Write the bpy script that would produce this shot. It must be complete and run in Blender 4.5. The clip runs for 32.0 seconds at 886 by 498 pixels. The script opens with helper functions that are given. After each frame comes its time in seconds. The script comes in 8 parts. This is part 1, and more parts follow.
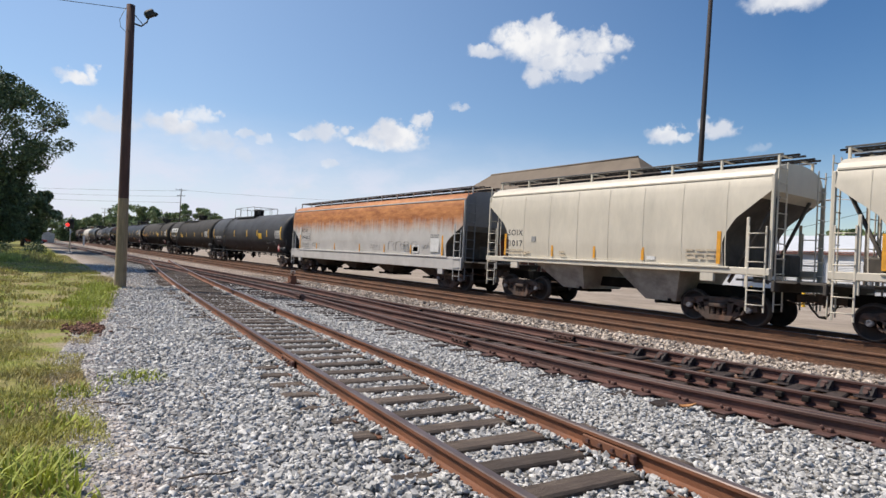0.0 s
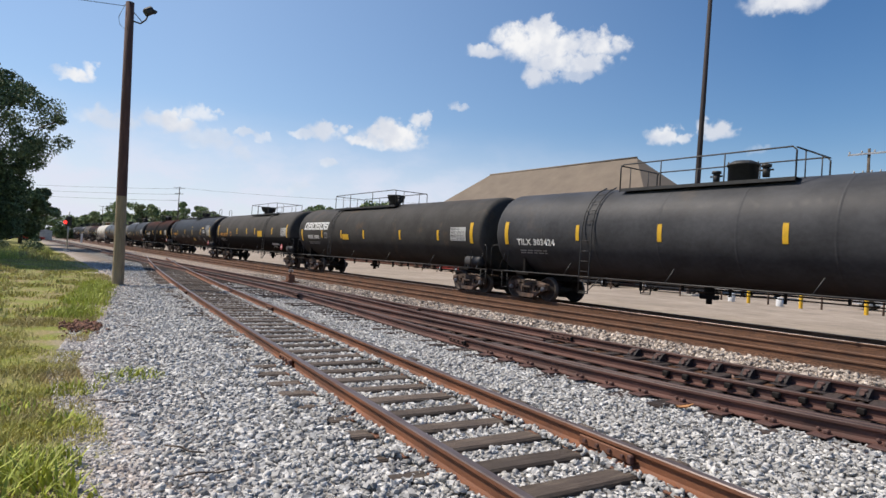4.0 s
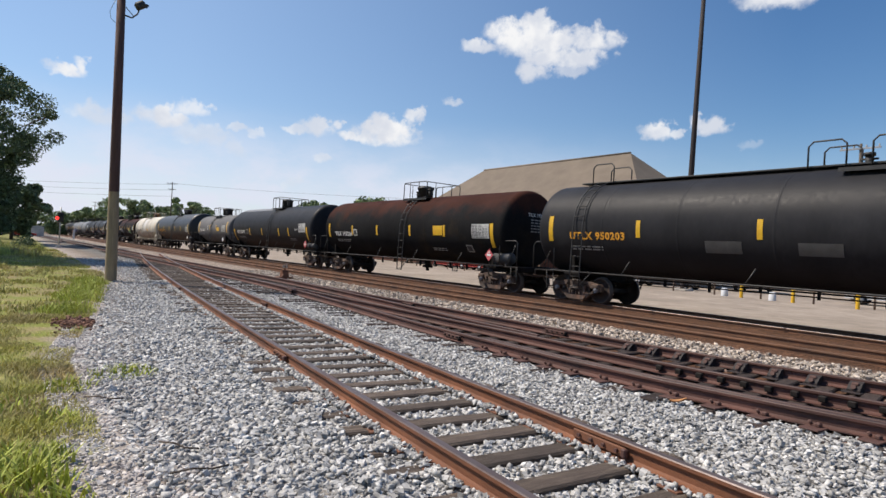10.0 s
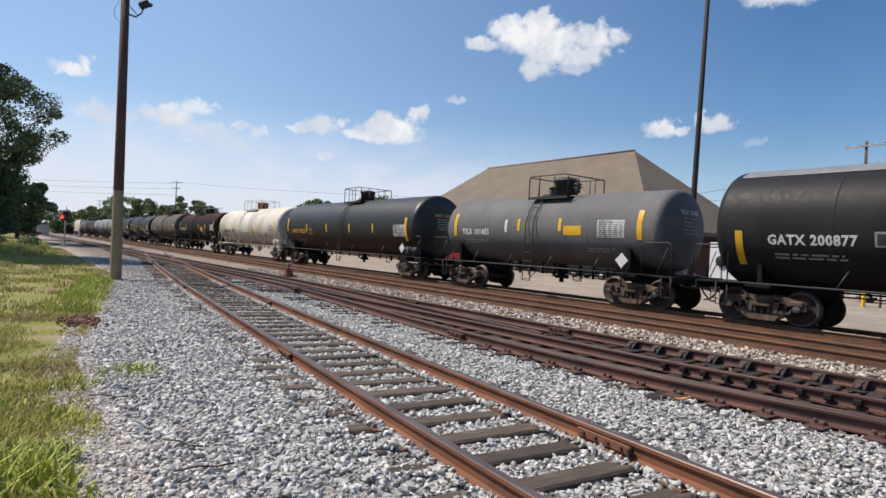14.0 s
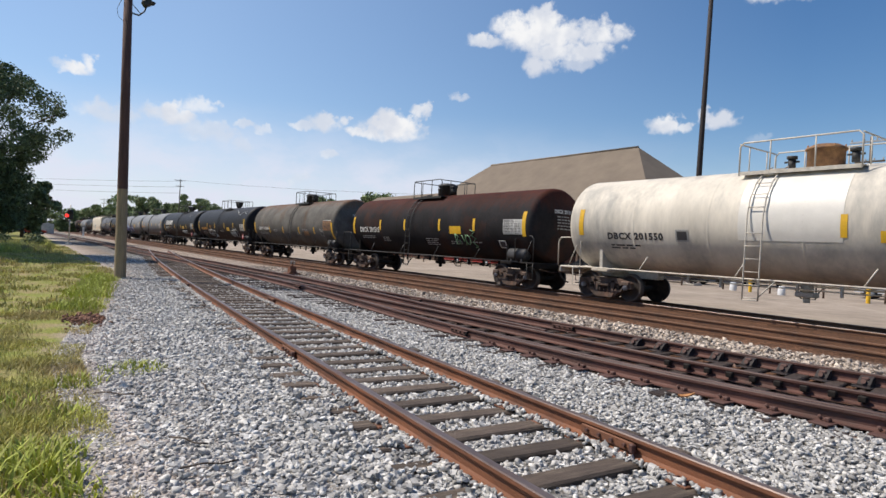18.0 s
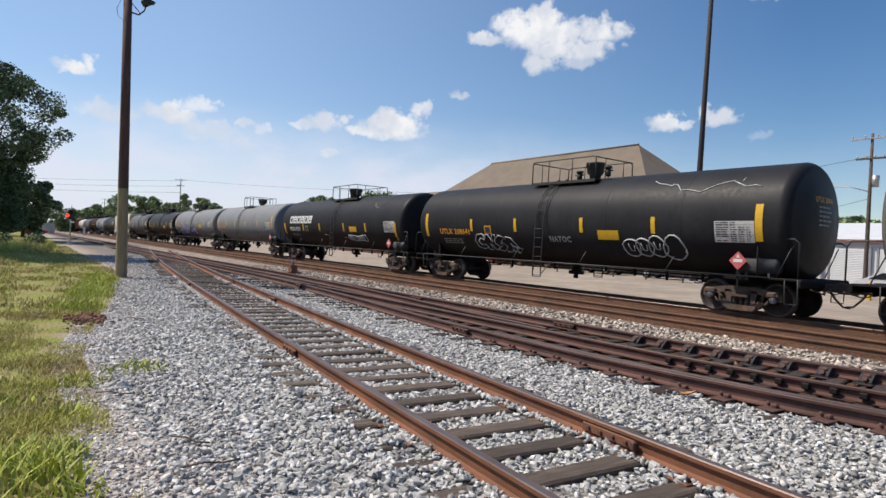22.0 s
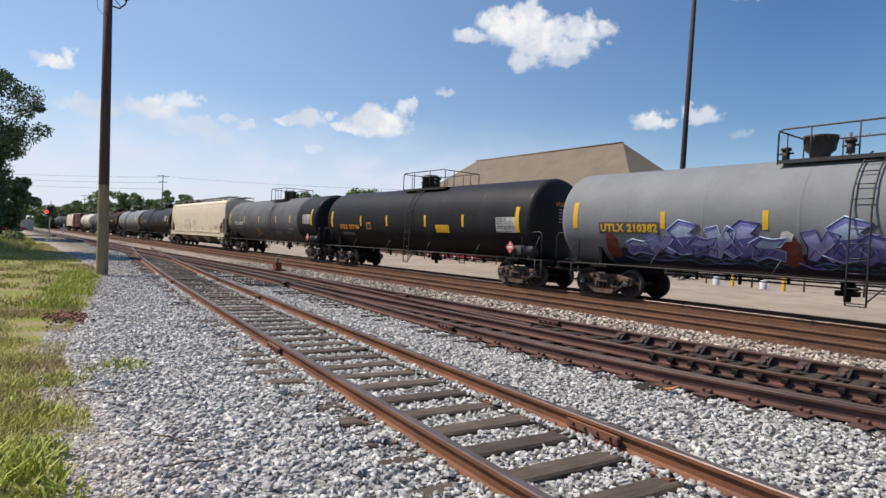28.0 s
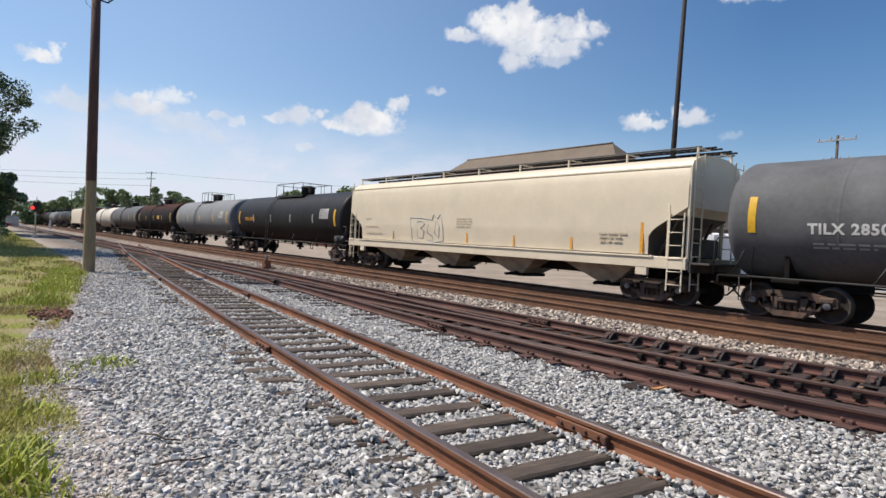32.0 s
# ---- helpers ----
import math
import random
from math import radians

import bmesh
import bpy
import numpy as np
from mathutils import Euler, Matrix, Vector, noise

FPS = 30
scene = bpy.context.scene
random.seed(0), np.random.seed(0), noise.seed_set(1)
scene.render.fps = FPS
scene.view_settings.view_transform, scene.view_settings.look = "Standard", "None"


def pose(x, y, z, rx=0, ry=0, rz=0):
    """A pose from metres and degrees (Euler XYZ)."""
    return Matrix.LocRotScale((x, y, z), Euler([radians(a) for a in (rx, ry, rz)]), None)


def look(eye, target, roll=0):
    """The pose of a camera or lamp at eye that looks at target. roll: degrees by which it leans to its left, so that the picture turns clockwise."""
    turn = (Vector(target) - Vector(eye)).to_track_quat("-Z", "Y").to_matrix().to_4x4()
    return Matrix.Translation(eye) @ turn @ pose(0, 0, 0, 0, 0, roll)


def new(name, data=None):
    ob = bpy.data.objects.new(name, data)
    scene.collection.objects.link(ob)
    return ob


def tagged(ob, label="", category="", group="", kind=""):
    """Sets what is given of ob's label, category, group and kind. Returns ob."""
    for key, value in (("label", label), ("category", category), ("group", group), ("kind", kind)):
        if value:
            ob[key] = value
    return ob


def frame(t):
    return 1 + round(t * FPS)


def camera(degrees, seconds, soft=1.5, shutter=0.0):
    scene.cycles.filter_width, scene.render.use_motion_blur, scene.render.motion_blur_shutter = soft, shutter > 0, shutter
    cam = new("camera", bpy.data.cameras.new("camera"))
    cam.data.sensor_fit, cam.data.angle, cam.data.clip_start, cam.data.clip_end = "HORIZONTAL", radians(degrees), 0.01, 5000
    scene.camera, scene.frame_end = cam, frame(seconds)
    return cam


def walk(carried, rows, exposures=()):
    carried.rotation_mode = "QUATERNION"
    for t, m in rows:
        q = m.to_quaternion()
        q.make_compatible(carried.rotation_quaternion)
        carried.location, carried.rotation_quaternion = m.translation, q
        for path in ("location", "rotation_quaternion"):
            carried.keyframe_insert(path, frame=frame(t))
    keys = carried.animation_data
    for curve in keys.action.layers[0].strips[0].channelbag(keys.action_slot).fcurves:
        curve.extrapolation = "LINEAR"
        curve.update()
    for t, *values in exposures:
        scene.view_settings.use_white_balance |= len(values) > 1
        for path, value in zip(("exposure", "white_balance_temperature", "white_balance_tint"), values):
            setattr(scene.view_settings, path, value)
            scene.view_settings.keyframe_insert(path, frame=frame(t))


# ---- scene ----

EYE = Vector((0.0, 0.0, 1.49))     # rail tops lie at z = 0
cam = camera(73.3, 32.0, soft=1.5)
PATH = [
    (0, -54.57, 0.74, 3.07), (0.5, -54.58, 0.72, 3.08), (1, -54.56, 0.73, 3.11), (1.5, -54.51, 0.73, 3.17), 
    (2, -54.46, 0.72, 3.22), (2.5, -54.42, 0.71, 3.27), (3, -54.39, 0.72, 3.33), (3.5, -54.39, 0.72, 3.38), 
    (5.5, -54.43, 0.66, 3.38), (6, -54.38, 0.61, 3.35), (6.5, -54.34, 0.54, 3.32), (7, -54.28, 0.48, 3.29), 
    (7.5, -54.19, 0.43, 3.28), (8, -54.11, 0.37, 3.25), (8.5, -54.02, 0.33, 3.22), (9, -53.94, 0.30, 3.21), 
    (9.5, -53.88, 0.29, 3.24), (10, -53.84, 0.30, 3.28), (10.5, -53.81, 0.30, 3.33), (11, -53.79, 0.29, 3.38), 
    (11.5, -53.80, 0.27, 3.40), (12, -53.84, 0.23, 3.38), (12.5, -53.90, 0.20, 3.33), (13, -53.97, 0.17, 3.28), 
    (13.5, -54.06, 0.13, 3.24), (14, -54.18, 0.11, 3.21), (14.5, -54.28, 0.10, 3.20), (16.5, -54.39, 0.08, 3.13), 
    (17, -54.43, 0.00, 3.10), (17.5, -54.46, -0.09, 3.07), (18, -54.49, -0.17, 3.04), (18.5, -54.50, -0.23, 3.00), 
    (19, -54.50, -0.28, 2.99), (19.5, -54.52, -0.30, 2.99), (20, -54.57, -0.32, 2.96), (20.5, -54.60, -0.34, 2.91), 
    (21, -54.61, -0.33, 2.88), (21.5, -54.58, -0.31, 2.86), (22, -54.55, -0.32, 2.84), (22.5, -54.49, -0.32, 2.82), 
    (23, -54.39, -0.31, 2.81), (23.5, -54.26, -0.29, 2.79), (24, -54.16, -0.28, 2.77), (24.5, -54.06, -0.30, 2.80), 
    (25, -53.95, -0.36, 2.82), (25.5, -53.83, -0.45, 2.83), (27.5, -53.31, -0.52, 2.86), (28, -53.13, -0.52, 2.85), 
    (28.5, -52.94, -0.51, 2.87), (29, -52.78, -0.49, 2.91), (29.5, -52.67, -0.48, 2.96), (30, -52.59, -0.48, 3.00), 
    (30.5, -52.49, -0.49, 3.06), (31, -52.36, -0.51, 3.14), (31.5, -52.26, -0.54, 3.21), (32, -52.18, -0.57, 3.24),
]


def aim(yaw, pitch, roll):
    y, p = radians(yaw), radians(pitch)
    way = Vector((math.sin(y) * math.cos(p), math.cos(y) * math.cos(p), math.sin(p)))
    return look(EYE, EYE + way * 10, roll)


walk(cam, [(t, aim(yaw, pitch, roll)) for t, yaw, pitch, roll in PATH], exposures=[(0.0, 0.15), (32.0, 0.15)])

# ---- world, sun ----
SUN = Vector((-0.50, -0.44, 0.86)).normalized()


def sky_world():
    w = bpy.data.worlds.new("sky")
    scene.world = w
    w.use_nodes = True
    nt = w.node_tree
    nt.nodes.clear()
    out = nt.nodes.new("ShaderNodeOutputWorld")
    bg = nt.nodes.new("ShaderNodeBackground")
    sky = nt.nodes.new("ShaderNodeTexSky")
    sky.sky_type, sky.sun_disc = "NISHITA", False
    sky.sun_elevation = math.asin(SUN.z)
    sky.sun_rotation = math.atan2(SUN.x, SUN.y)
    sky.air_density, sky.dust_density, sky.ozone_density = 1.0, 0.35, 1.6
    coord = nt.nodes.new("ShaderNodeTexCoord")

    def math_node(op, a, b=None, c=None, clamp=False):
        n = nt.nodes.new("ShaderNodeMath")
        n.operation, n.use_clamp = op, clamp
        for i, v in enumerate((a, b, c)):
            if v is None:
                continue
            if isinstance(v, (int, float)):
                n.inputs[i].default_value = v
            else:
                nt.links.new(v, n.inputs[i])
        return n.outputs[0]

    def ramp(value, lo, hi, a=0.0, b=1.0, smooth=True):
        n = nt.nodes.new("ShaderNodeMapRange")
        n.interpolation_type = "SMOOTHSTEP" if smooth else "LINEAR"
        nt.links.new(value, n.inputs[0])
        for i, v in enumerate((lo, hi, a, b)):
            n.inputs[i + 1].default_value = v
        return n.outputs[0]

    def fbm(scale, detail, rough, stretch=(1, 1, 1)):
        m = nt.nodes.new("ShaderNodeMapping")
        m.inputs["Scale"].default_value = stretch
        nt.links.new(coord.outputs["Generated"], m.inputs[0])
        n = nt.nodes.new("ShaderNodeTexNoise")
        n.inputs["Scale"].default_value, n.inputs["Detail"].default_value, n.inputs["Roughness"].default_value = scale, detail, rough
        nt.links.new(m.outputs[0], n.inputs[0])
        return n.outputs[0]

    sep = nt.nodes.new("ShaderNodeSeparateXYZ")
    nt.links.new(coord.outputs["Generated"], sep.inputs[0])
    az = math_node("MULTIPLY", math_node("ARCTAN2", sep.outputs[0], sep.outputs[1]), 57.2958)
    el = math_node("MULTIPLY", math_node("ARCSINE", sep.outputs[2]), 57.2958)
    warp = math_node("SUBTRACT", fbm(22, 4, 0.55), 0.5)
    billow = fbm(44, 4, 0.55)
    fine = fbm(11, 6, 0.6, (1, 1, 2.2))
    wob = math_node("MULTIPLY", warp, 4.0)
    az_w, el_w = math_node("ADD", az, wob), math_node("ADD", el, math_node("MULTIPLY", math_node("SUBTRACT", billow, 0.5), 1.8))
    puff = fbm(60, 4, 0.55)
    grey_part = fbm(16, 3, 0.5)
    ragged = math_node("ADD", math_node("MULTIPLY", math_node("SUBTRACT", billow, 0.5), 2.0), math_node("MULTIPLY", math_node("SUBTRACT", puff, 0.5), 2.0))
    # fair-weather clouds: azimuth, elevation, half width, half height (degrees), density
    heaps = [(-46.1, 19.8, 4.4, 1.3, 1.0), (-48.8, 20.5, 2.1, 1.3, 1.0), (-46.2, 20.9, 1.9, 1.2, 1.0), (-40.6, 19.9, 2.2, 1.0, 1.0), (-51.6, 19.3, 1.7, 0.6, 0.9), (-42.3, 18.5, 3.0, 1.1, 0.95),
             (-46.2, 17.3, 1.5, 0.9, 0.95), (-45.4, 18.4, 1.8, 0.9, 0.95), (-43.0, 17.2, 1.3, 0.5, 0.6),
             (-34.9, 11.9, 1.4, 0.75, 0.92), (-33.0, 11.6, 0.8, 0.35, 0.75), (-30.0, 12.2, 1.7, 0.65, 0.92), (-31.7, 12.6, 0.6, 0.65, 0.85), (-27.0, 10.7, 0.55, 0.4, 0.22), (-25.1, 22.2, 3.2, 0.9, 0.9),
             (-60.0, 10.6, 2.8, 0.8, 1.0), (-59.6, 11.5, 2.0, 1.1, 1.0), (-61.4, 11.0, 1.5, 0.8, 1.0), (-58.2, 11.4, 1.6, 1.0, 1.0), (-57.1, 12.7, 0.7, 0.7, 0.85), (-62.6, 10.4, 1.6, 0.45, 0.9), (-66.6, 10.9, 1.6, 0.75, 0.85), (-64.6, 11.3, 0.6, 0.5, 0.8), (-68.2, 10.5, 1.2, 0.35, 0.7),
             (-65.7, 8.2, 0.9, 0.4, 0.55), (-73.2, 10.2, 1.1, 0.32, 0.6), (-71.3, 9.9, 0.9, 0.35, 0.5), (-87.1, 12.9, 1.4, 0.5, 0.95), (-85.9, 13.4, 0.6, 0.6, 0.85), (-79.6, 10.3, 2.3, 1.0, 0.95), (-77.3, 11.2, 1.2, 0.6, 0.7),
             (-84.3, 9.7, 2.0, 0.9, 0.65), (-76.3, 9.2, 2.7, 0.9, 0.5), (-73.1, 8.4, 1.0, 0.9, 0.4), (-54.0, 14.3, 0.9, 0.4, 0.6), (-68.7, 5.8, 0.7, 0.6, 0.3),
             (20.0, 17.0, 6.0, 2.2, 0.9), (75.0, 14.0, 7.0, 2.5, 0.9), (150.0, 18.0, 8.0, 2.6, 0.9)]
    mask = None
    for a, e, ha, he, k in heaps:
        dx = math_node("DIVIDE", math_node("SUBTRACT", az_w, a), ha)
        dy = math_node("DIVIDE", math_node("SUBTRACT", el_w, e), he)
        r = math_node("ADD", math_node("MULTIPLY", dx, dx), math_node("MULTIPLY_ADD", dy, dy, ragged))
        m = ramp(r, 1.7, 0.1, 0.0, k)
        mask = m if mask is None else math_node("MAXIMUM", mask, m)
    # thin bank low in the sky
    veil = math_node("MULTIPLY", ramp(el, 13.0, 4.5), ramp(fine, 0.36, 0.66, 0.62, 1.0))
    veil = math_node("MULTIPLY", veil, ramp(az, -24.0, -62.0, 0.15, 0.92))
    cloud_shade = ramp(math_node("ADD", math_node("MULTIPLY", grey_part, 0.75), math_node("MULTIPLY", billow, 0.25)), 0.40, 0.60)
    deep = nt.nodes.new("ShaderNodeHueSaturation")
    deep.inputs["Hue"].default_value, deep.inputs["Saturation"].default_value, deep.inputs["Value"].default_value = 0.504, 1.27, 1.03
    nt.links.new(sky.outputs[0], deep.inputs["Color"])
    # the air is hazier along the line than across it
    haze = math_node("MULTIPLY", ramp(az, -24.0, -78.0, 0.0, 0.28, False), ramp(az, -180.0, -130.0))
    mix0 = nt.nodes.new("ShaderNodeMix")
    mix0.data_type = "RGBA"
    mix0.inputs["B"].default_value = (6.3, 7.9, 10.0, 1)
    nt.links.new(deep.outputs[0], mix0.inputs["A"])
    nt.links.new(haze, mix0.inputs["Factor"])
    mix1 = nt.nodes.new("ShaderNodeMix")
    mix1.data_type = "RGBA"
    mix1.inputs["B"].default_value = (6.8, 7.0, 8.1, 1)
    nt.links.new(mix0.outputs["Result"], mix1.inputs["A"])
    nt.links.new(veil, mix1.inputs["Factor"])
    white = nt.nodes.new("ShaderNodeMix")
    white.data_type = "RGBA"
    white.inputs["A"].default_value, white.inputs["B"].default_value = (6.3, 6.6, 7.3, 1), (8.3, 8.3, 8.4, 1)
    nt.links.new(cloud_shade, white.inputs["Factor"])
    mix2 = nt.nodes.new("ShaderNodeMix")
    mix2.data_type = "RGBA"
    nt.links.new(mix1.outputs["Result"], mix2.inputs["A"])
    nt.links.new(white.outputs["Result"], mix2.inputs["B"])
    nt.links.new(mask, mix2.inputs["Factor"])
    nt.links.new(mix2.outputs["Result"], bg.inputs[0])
    bg.inputs[1].default_value = 0.1
    nt.links.new(bg.outputs[0], out.inputs[0])


sky_world()
sun_data = bpy.data.lights.new("sun", "SUN")
sun_data.energy, sun_data.angle, sun_data.color = 4.9, radians(0.53), (1.0, 0.90, 0.78)
sun = new("sun", sun_data)
sun.matrix_world = look(SUN * 60, (0, 0, 0))

# ---- materials ----
def material(name, base, rough=0.7, metal=0.0, vary=0.25, scale=3.0, grain=40.0, bump=0.0, second=None, second_at=(0.5, 0.7), stretch=(1, 1, 1),
             per="", spread=0.3, coords="Object", spec=0.5, streak=None):
    """Base colour broken up at two scales; second: a stain colour that shows where a coarse noise passes second_at; per: 'object' or 'island' varies the tone."""
    m = bpy.data.materials.new(name)
    m.use_nodes = True
    nt = m.node_tree
    b = nt.nodes["Principled BSDF"]
    b.inputs["Metallic"].default_value, b.inputs["Specular IOR Level"].default_value = metal, spec
    tc = nt.nodes.new("ShaderNodeTexCoord")
    mp = nt.nodes.new("ShaderNodeMapping")
    mp.inputs["Scale"].default_value = stretch
    nt.links.new(tc.outputs[coords], mp.inputs[0])

    def noise_tex(sc, detail=5, rough_=0.6):
        n = nt.nodes.new("ShaderNodeTexNoise")
        n.inputs["Scale"].default_value, n.inputs["Detail"].default_value, n.inputs["Roughness"].default_value = sc, detail, rough_
        nt.links.new(mp.outputs[0], n.inputs[0])
        return n.outputs[0]

    def remap(v, lo, hi, a, c):
        n = nt.nodes.new("ShaderNodeMapRange")
        nt.links.new(v, n.inputs[0])
        for i, x in enumerate((lo, hi, a, c)):
            n.inputs[i + 1].default_value = x
        return n.outputs[0]

    def mul(a, c):
        n = nt.nodes.new("ShaderNodeMath")
        n.operation = "MULTIPLY"
        for i, x in enumerate((a, c)):
            if isinstance(x, (int, float)):
                n.inputs[i].default_value = x
            else:
                nt.links.new(x, n.inputs[i])
        return n.outputs[0]

    coarse, fine = noise_tex(scale), noise_tex(grain, 4)
    tone = mul(remap(coarse, 0.3, 0.7, 1 - vary, 1 + vary), remap(fine, 0.25, 0.75, 1 - vary * 0.6, 1 + vary * 0.6))
    if per == "object":
        oi = nt.nodes.new("ShaderNodeObjectInfo")
        tone = mul(tone, remap(oi.outputs["Random"], 0, 1, 1 - spread, 1 + spread))
    elif per == "island":
        ge = nt.nodes.new("ShaderNodeNewGeometry")
        tone = mul(tone, remap(ge.outputs["Random Per Island"], 0, 1, 1 - spread, 1 + spread))
    col = nt.nodes.new("ShaderNodeMix")
    col.data_type = "RGBA"
    col.inputs["A"].default_value = (*base, 1)
    col.inputs["B"].default_value = (*(second or base), 1)
    col.inputs["Factor"].default_value = 0.0
    if second:
        fac = remap(noise_tex(scale * 0.7, 7, 0.65), second_at[0], second_at[1], 0, 1)
        nt.links.new(fac, col.inputs["Factor"])
    last = col.outputs["Result"]
    if streak:
        # streak: colour, z at which it starts, z at which it is full
        sep = nt.nodes.new("ShaderNodeSeparateXYZ")
        nt.links.new(tc.outputs[coords], sep.inputs[0])
        m2 = nt.nodes.new("ShaderNodeMapping")
        fq = streak[4] if len(streak) > 4 else (3.0, 3.0, 0.35)
        m2.inputs["Scale"].default_value = fq
        nt.links.new(tc.outputs[coords], m2.inputs[0])
        n2 = nt.nodes.new("ShaderNodeTexNoise")
        n2.inputs["Scale"].default_value, n2.inputs["Detail"].default_value, n2.inputs["Roughness"].default_value = 1.6, 6, 0.65
        nt.links.new(m2.outputs[0], n2.inputs[0])
        add = nt.nodes.new("ShaderNodeMath")
        add.operation = "MULTIPLY_ADD"
        nt.links.new(n2.outputs[0], add.inputs[0])
        add.inputs[1].default_value = streak[3] if len(streak) > 3 else 1.6
        nt.links.new(sep.outputs[2], add.inputs[2])
        f2 = remap(add.outputs[0], streak[1], streak[2], 0, 1)
        mx = nt.nodes.new("ShaderNodeMix")
        mx.data_type = "RGBA"
        nt.links.new(f2, mx.inputs["Factor"])
        nt.links.new(last, mx.inputs["A"])
        mx.inputs["B"].default_value = (*streak[0], 1)
        if len(streak) > 5:
            # the stain itself runs from one colour to another
            n3 = nt.nodes.new("ShaderNodeTexNoise")
            n3.inputs["Scale"].default_value, n3.inputs["Detail"].default_value, n3.inputs["Roughness"].default_value = 2.4, 6, 0.7
            m3 = nt.nodes.new("ShaderNodeMapping")
            m3.inputs["Scale"].default_value = streak[6] if len(streak) > 6 else fq
            nt.links.new(tc.outputs[coords], m3.inputs[0])
            nt.links.new(m3.outputs[0], n3.inputs[0])
            mz = nt.nodes.new("ShaderNodeMix")
            mz.data_type = "RGBA"
            nt.links.new(remap(n3.outputs[0], 0.35, 0.65, 0, 1), mz.inputs["Factor"])
            mz.inputs["A"].default_value, mz.inputs["B"].default_value = (*streak[0], 1), (*streak[5], 1)
            nt.links.new(mz.outputs["Result"], mx.inputs["B"])
        last = mx.outputs["Result"]
    hsv = nt.nodes.new("ShaderNodeHueSaturation")
    nt.links.new(last, hsv.inputs["Color"])
    nt.links.new(tone, hsv.inputs["Value"])
    nt.links.new(hsv.outputs[0], b.inputs["Base Color"])
    nt.links.new(remap(fine, 0.2, 0.8, max(0.02, rough - 0.1), min(1, rough + 0.1)), b.inputs["Roughness"])
    if bump:
        bp = nt.nodes.new("ShaderNodeBump")
        bp.inputs["Strength"].default_value, bp.inputs["Distance"].default_value = min(1, bump), 0.02
        nt.links.new(fine, bp.inputs["Height"])
        nt.links.new(bp.outputs[0], b.inputs["Normal"])
    return m


M_BLACKSATIN = material("tank_black_satin", (0.0174, 0.0174, 0.0183), 0.45, spec=0.5, vary=0.15, scale=0.8, grain=9)
M_RAILTOPDARK = material("rail_head_dark", (0.074, 0.0435, 0.0365), 0.6, metal=0.2, vary=0.25, scale=2, grain=50)
M_BLACK = material("tank_black", (0.0226, 0.0226, 0.0252), 0.5, spec=0.12, vary=0.2, scale=0.8, grain=9, second=(0.0296, 0.0296, 0.0322), second_at=(0.52, 0.75), stretch=(1, 1, 0.5))
M_BLACK2 = material("tank_black_dusty", (0.056, 0.057, 0.061), 0.52, spec=0.12, vary=0.3, scale=0.7, grain=8, second=(0.087, 0.0696, 0.0522), second_at=(0.56, 0.8), stretch=(0.8, 1, 1))
M_DUSTRUST = material("tank_black_dusty_rust", (0.0574, 0.0548, 0.0522), 0.65, spec=0.06, vary=0.2, scale=0.9, grain=8, second=(0.131, 0.0914, 0.0609), second_at=(0.56, 0.76), streak=((0.11, 0.08, 0.058), 5.15, 5.75, 1.9, (0.3, 0.8, 0.5)))
M_RUSTBLACK = material("tank_black_rusted", (0.0244, 0.0235, 0.0252), 0.7, spec=0.05, vary=0.3, scale=0.6, grain=10, second=(0.0478, 0.0261, 0.0209), second_at=(0.5, 0.62), streak=((0.0653, 0.0226, 0.0157), 3.9, 4.9))
M_RUSTBROWN = material("tank_brown_rusted", (0.0157, 0.0157, 0.0165), 0.75, spec=0.04, vary=0.3, scale=0.5, grain=10, second=(0.0391, 0.0278, 0.0174), second_at=(0.54, 0.74), streak=((0.0539, 0.0209, 0.0148), 4.2, 4.85, 2.2, (0.5, 0.6, 0.5), (0.0435, 0.0191, 0.0148)))
M_GREYTANK = material("tank_grey", (0.204, 0.213, 0.226), 0.6, spec=0.12, vary=0.10, scale=0.8, grain=8, second=(0.148, 0.148, 0.152), second_at=(0.55, 0.8))
M_MIDGREY = material("tank_mid_grey", (0.144, 0.142, 0.144), 0.65, spec=0.1, vary=0.15, scale=0.8, grain=8, second=(0.139, 0.135, 0.131), second_at=(0.55, 0.8))
M_DKGREY = material("tank_dark_grey", (0.118, 0.121, 0.128), 0.6, spec=0.1, vary=0.2, scale=0.8, grain=8, second=(0.0957, 0.0914, 0.087), second_at=(0.7, 0.9))
M_GREYBROWN = material("tank_grey_weathered", (0.126, 0.12, 0.111), 0.7, spec=0.05, vary=0.3, scale=0.8, grain=9, second=(0.131, 0.087, 0.0592), second_at=(0.52, 0.70), streak=((0.131, 0.0653, 0.0391), 4.5, 5.2))
M_WHITETANK = material("tank_white_weathered", (0.592, 0.548, 0.47), 0.6, spec=0.3, vary=0.16, scale=1.0, grain=7, second=(0.331, 0.318, 0.291), second_at=(0.50, 0.68), stretch=(1, 1, 0.25))
M_CREAM = material("hopper_cream", (0.661, 0.579, 0.444), 0.5, vary=0.06, scale=1.0, grain=12)
M_BEIGE = material("hopper_beige", (0.59, 0.54, 0.445), 0.5, vary=0.07, scale=1.0, grain=10, second=(0.452, 0.418, 0.348), second_at=(0.52, 0.8), stretch=(1, 1, 0.3))
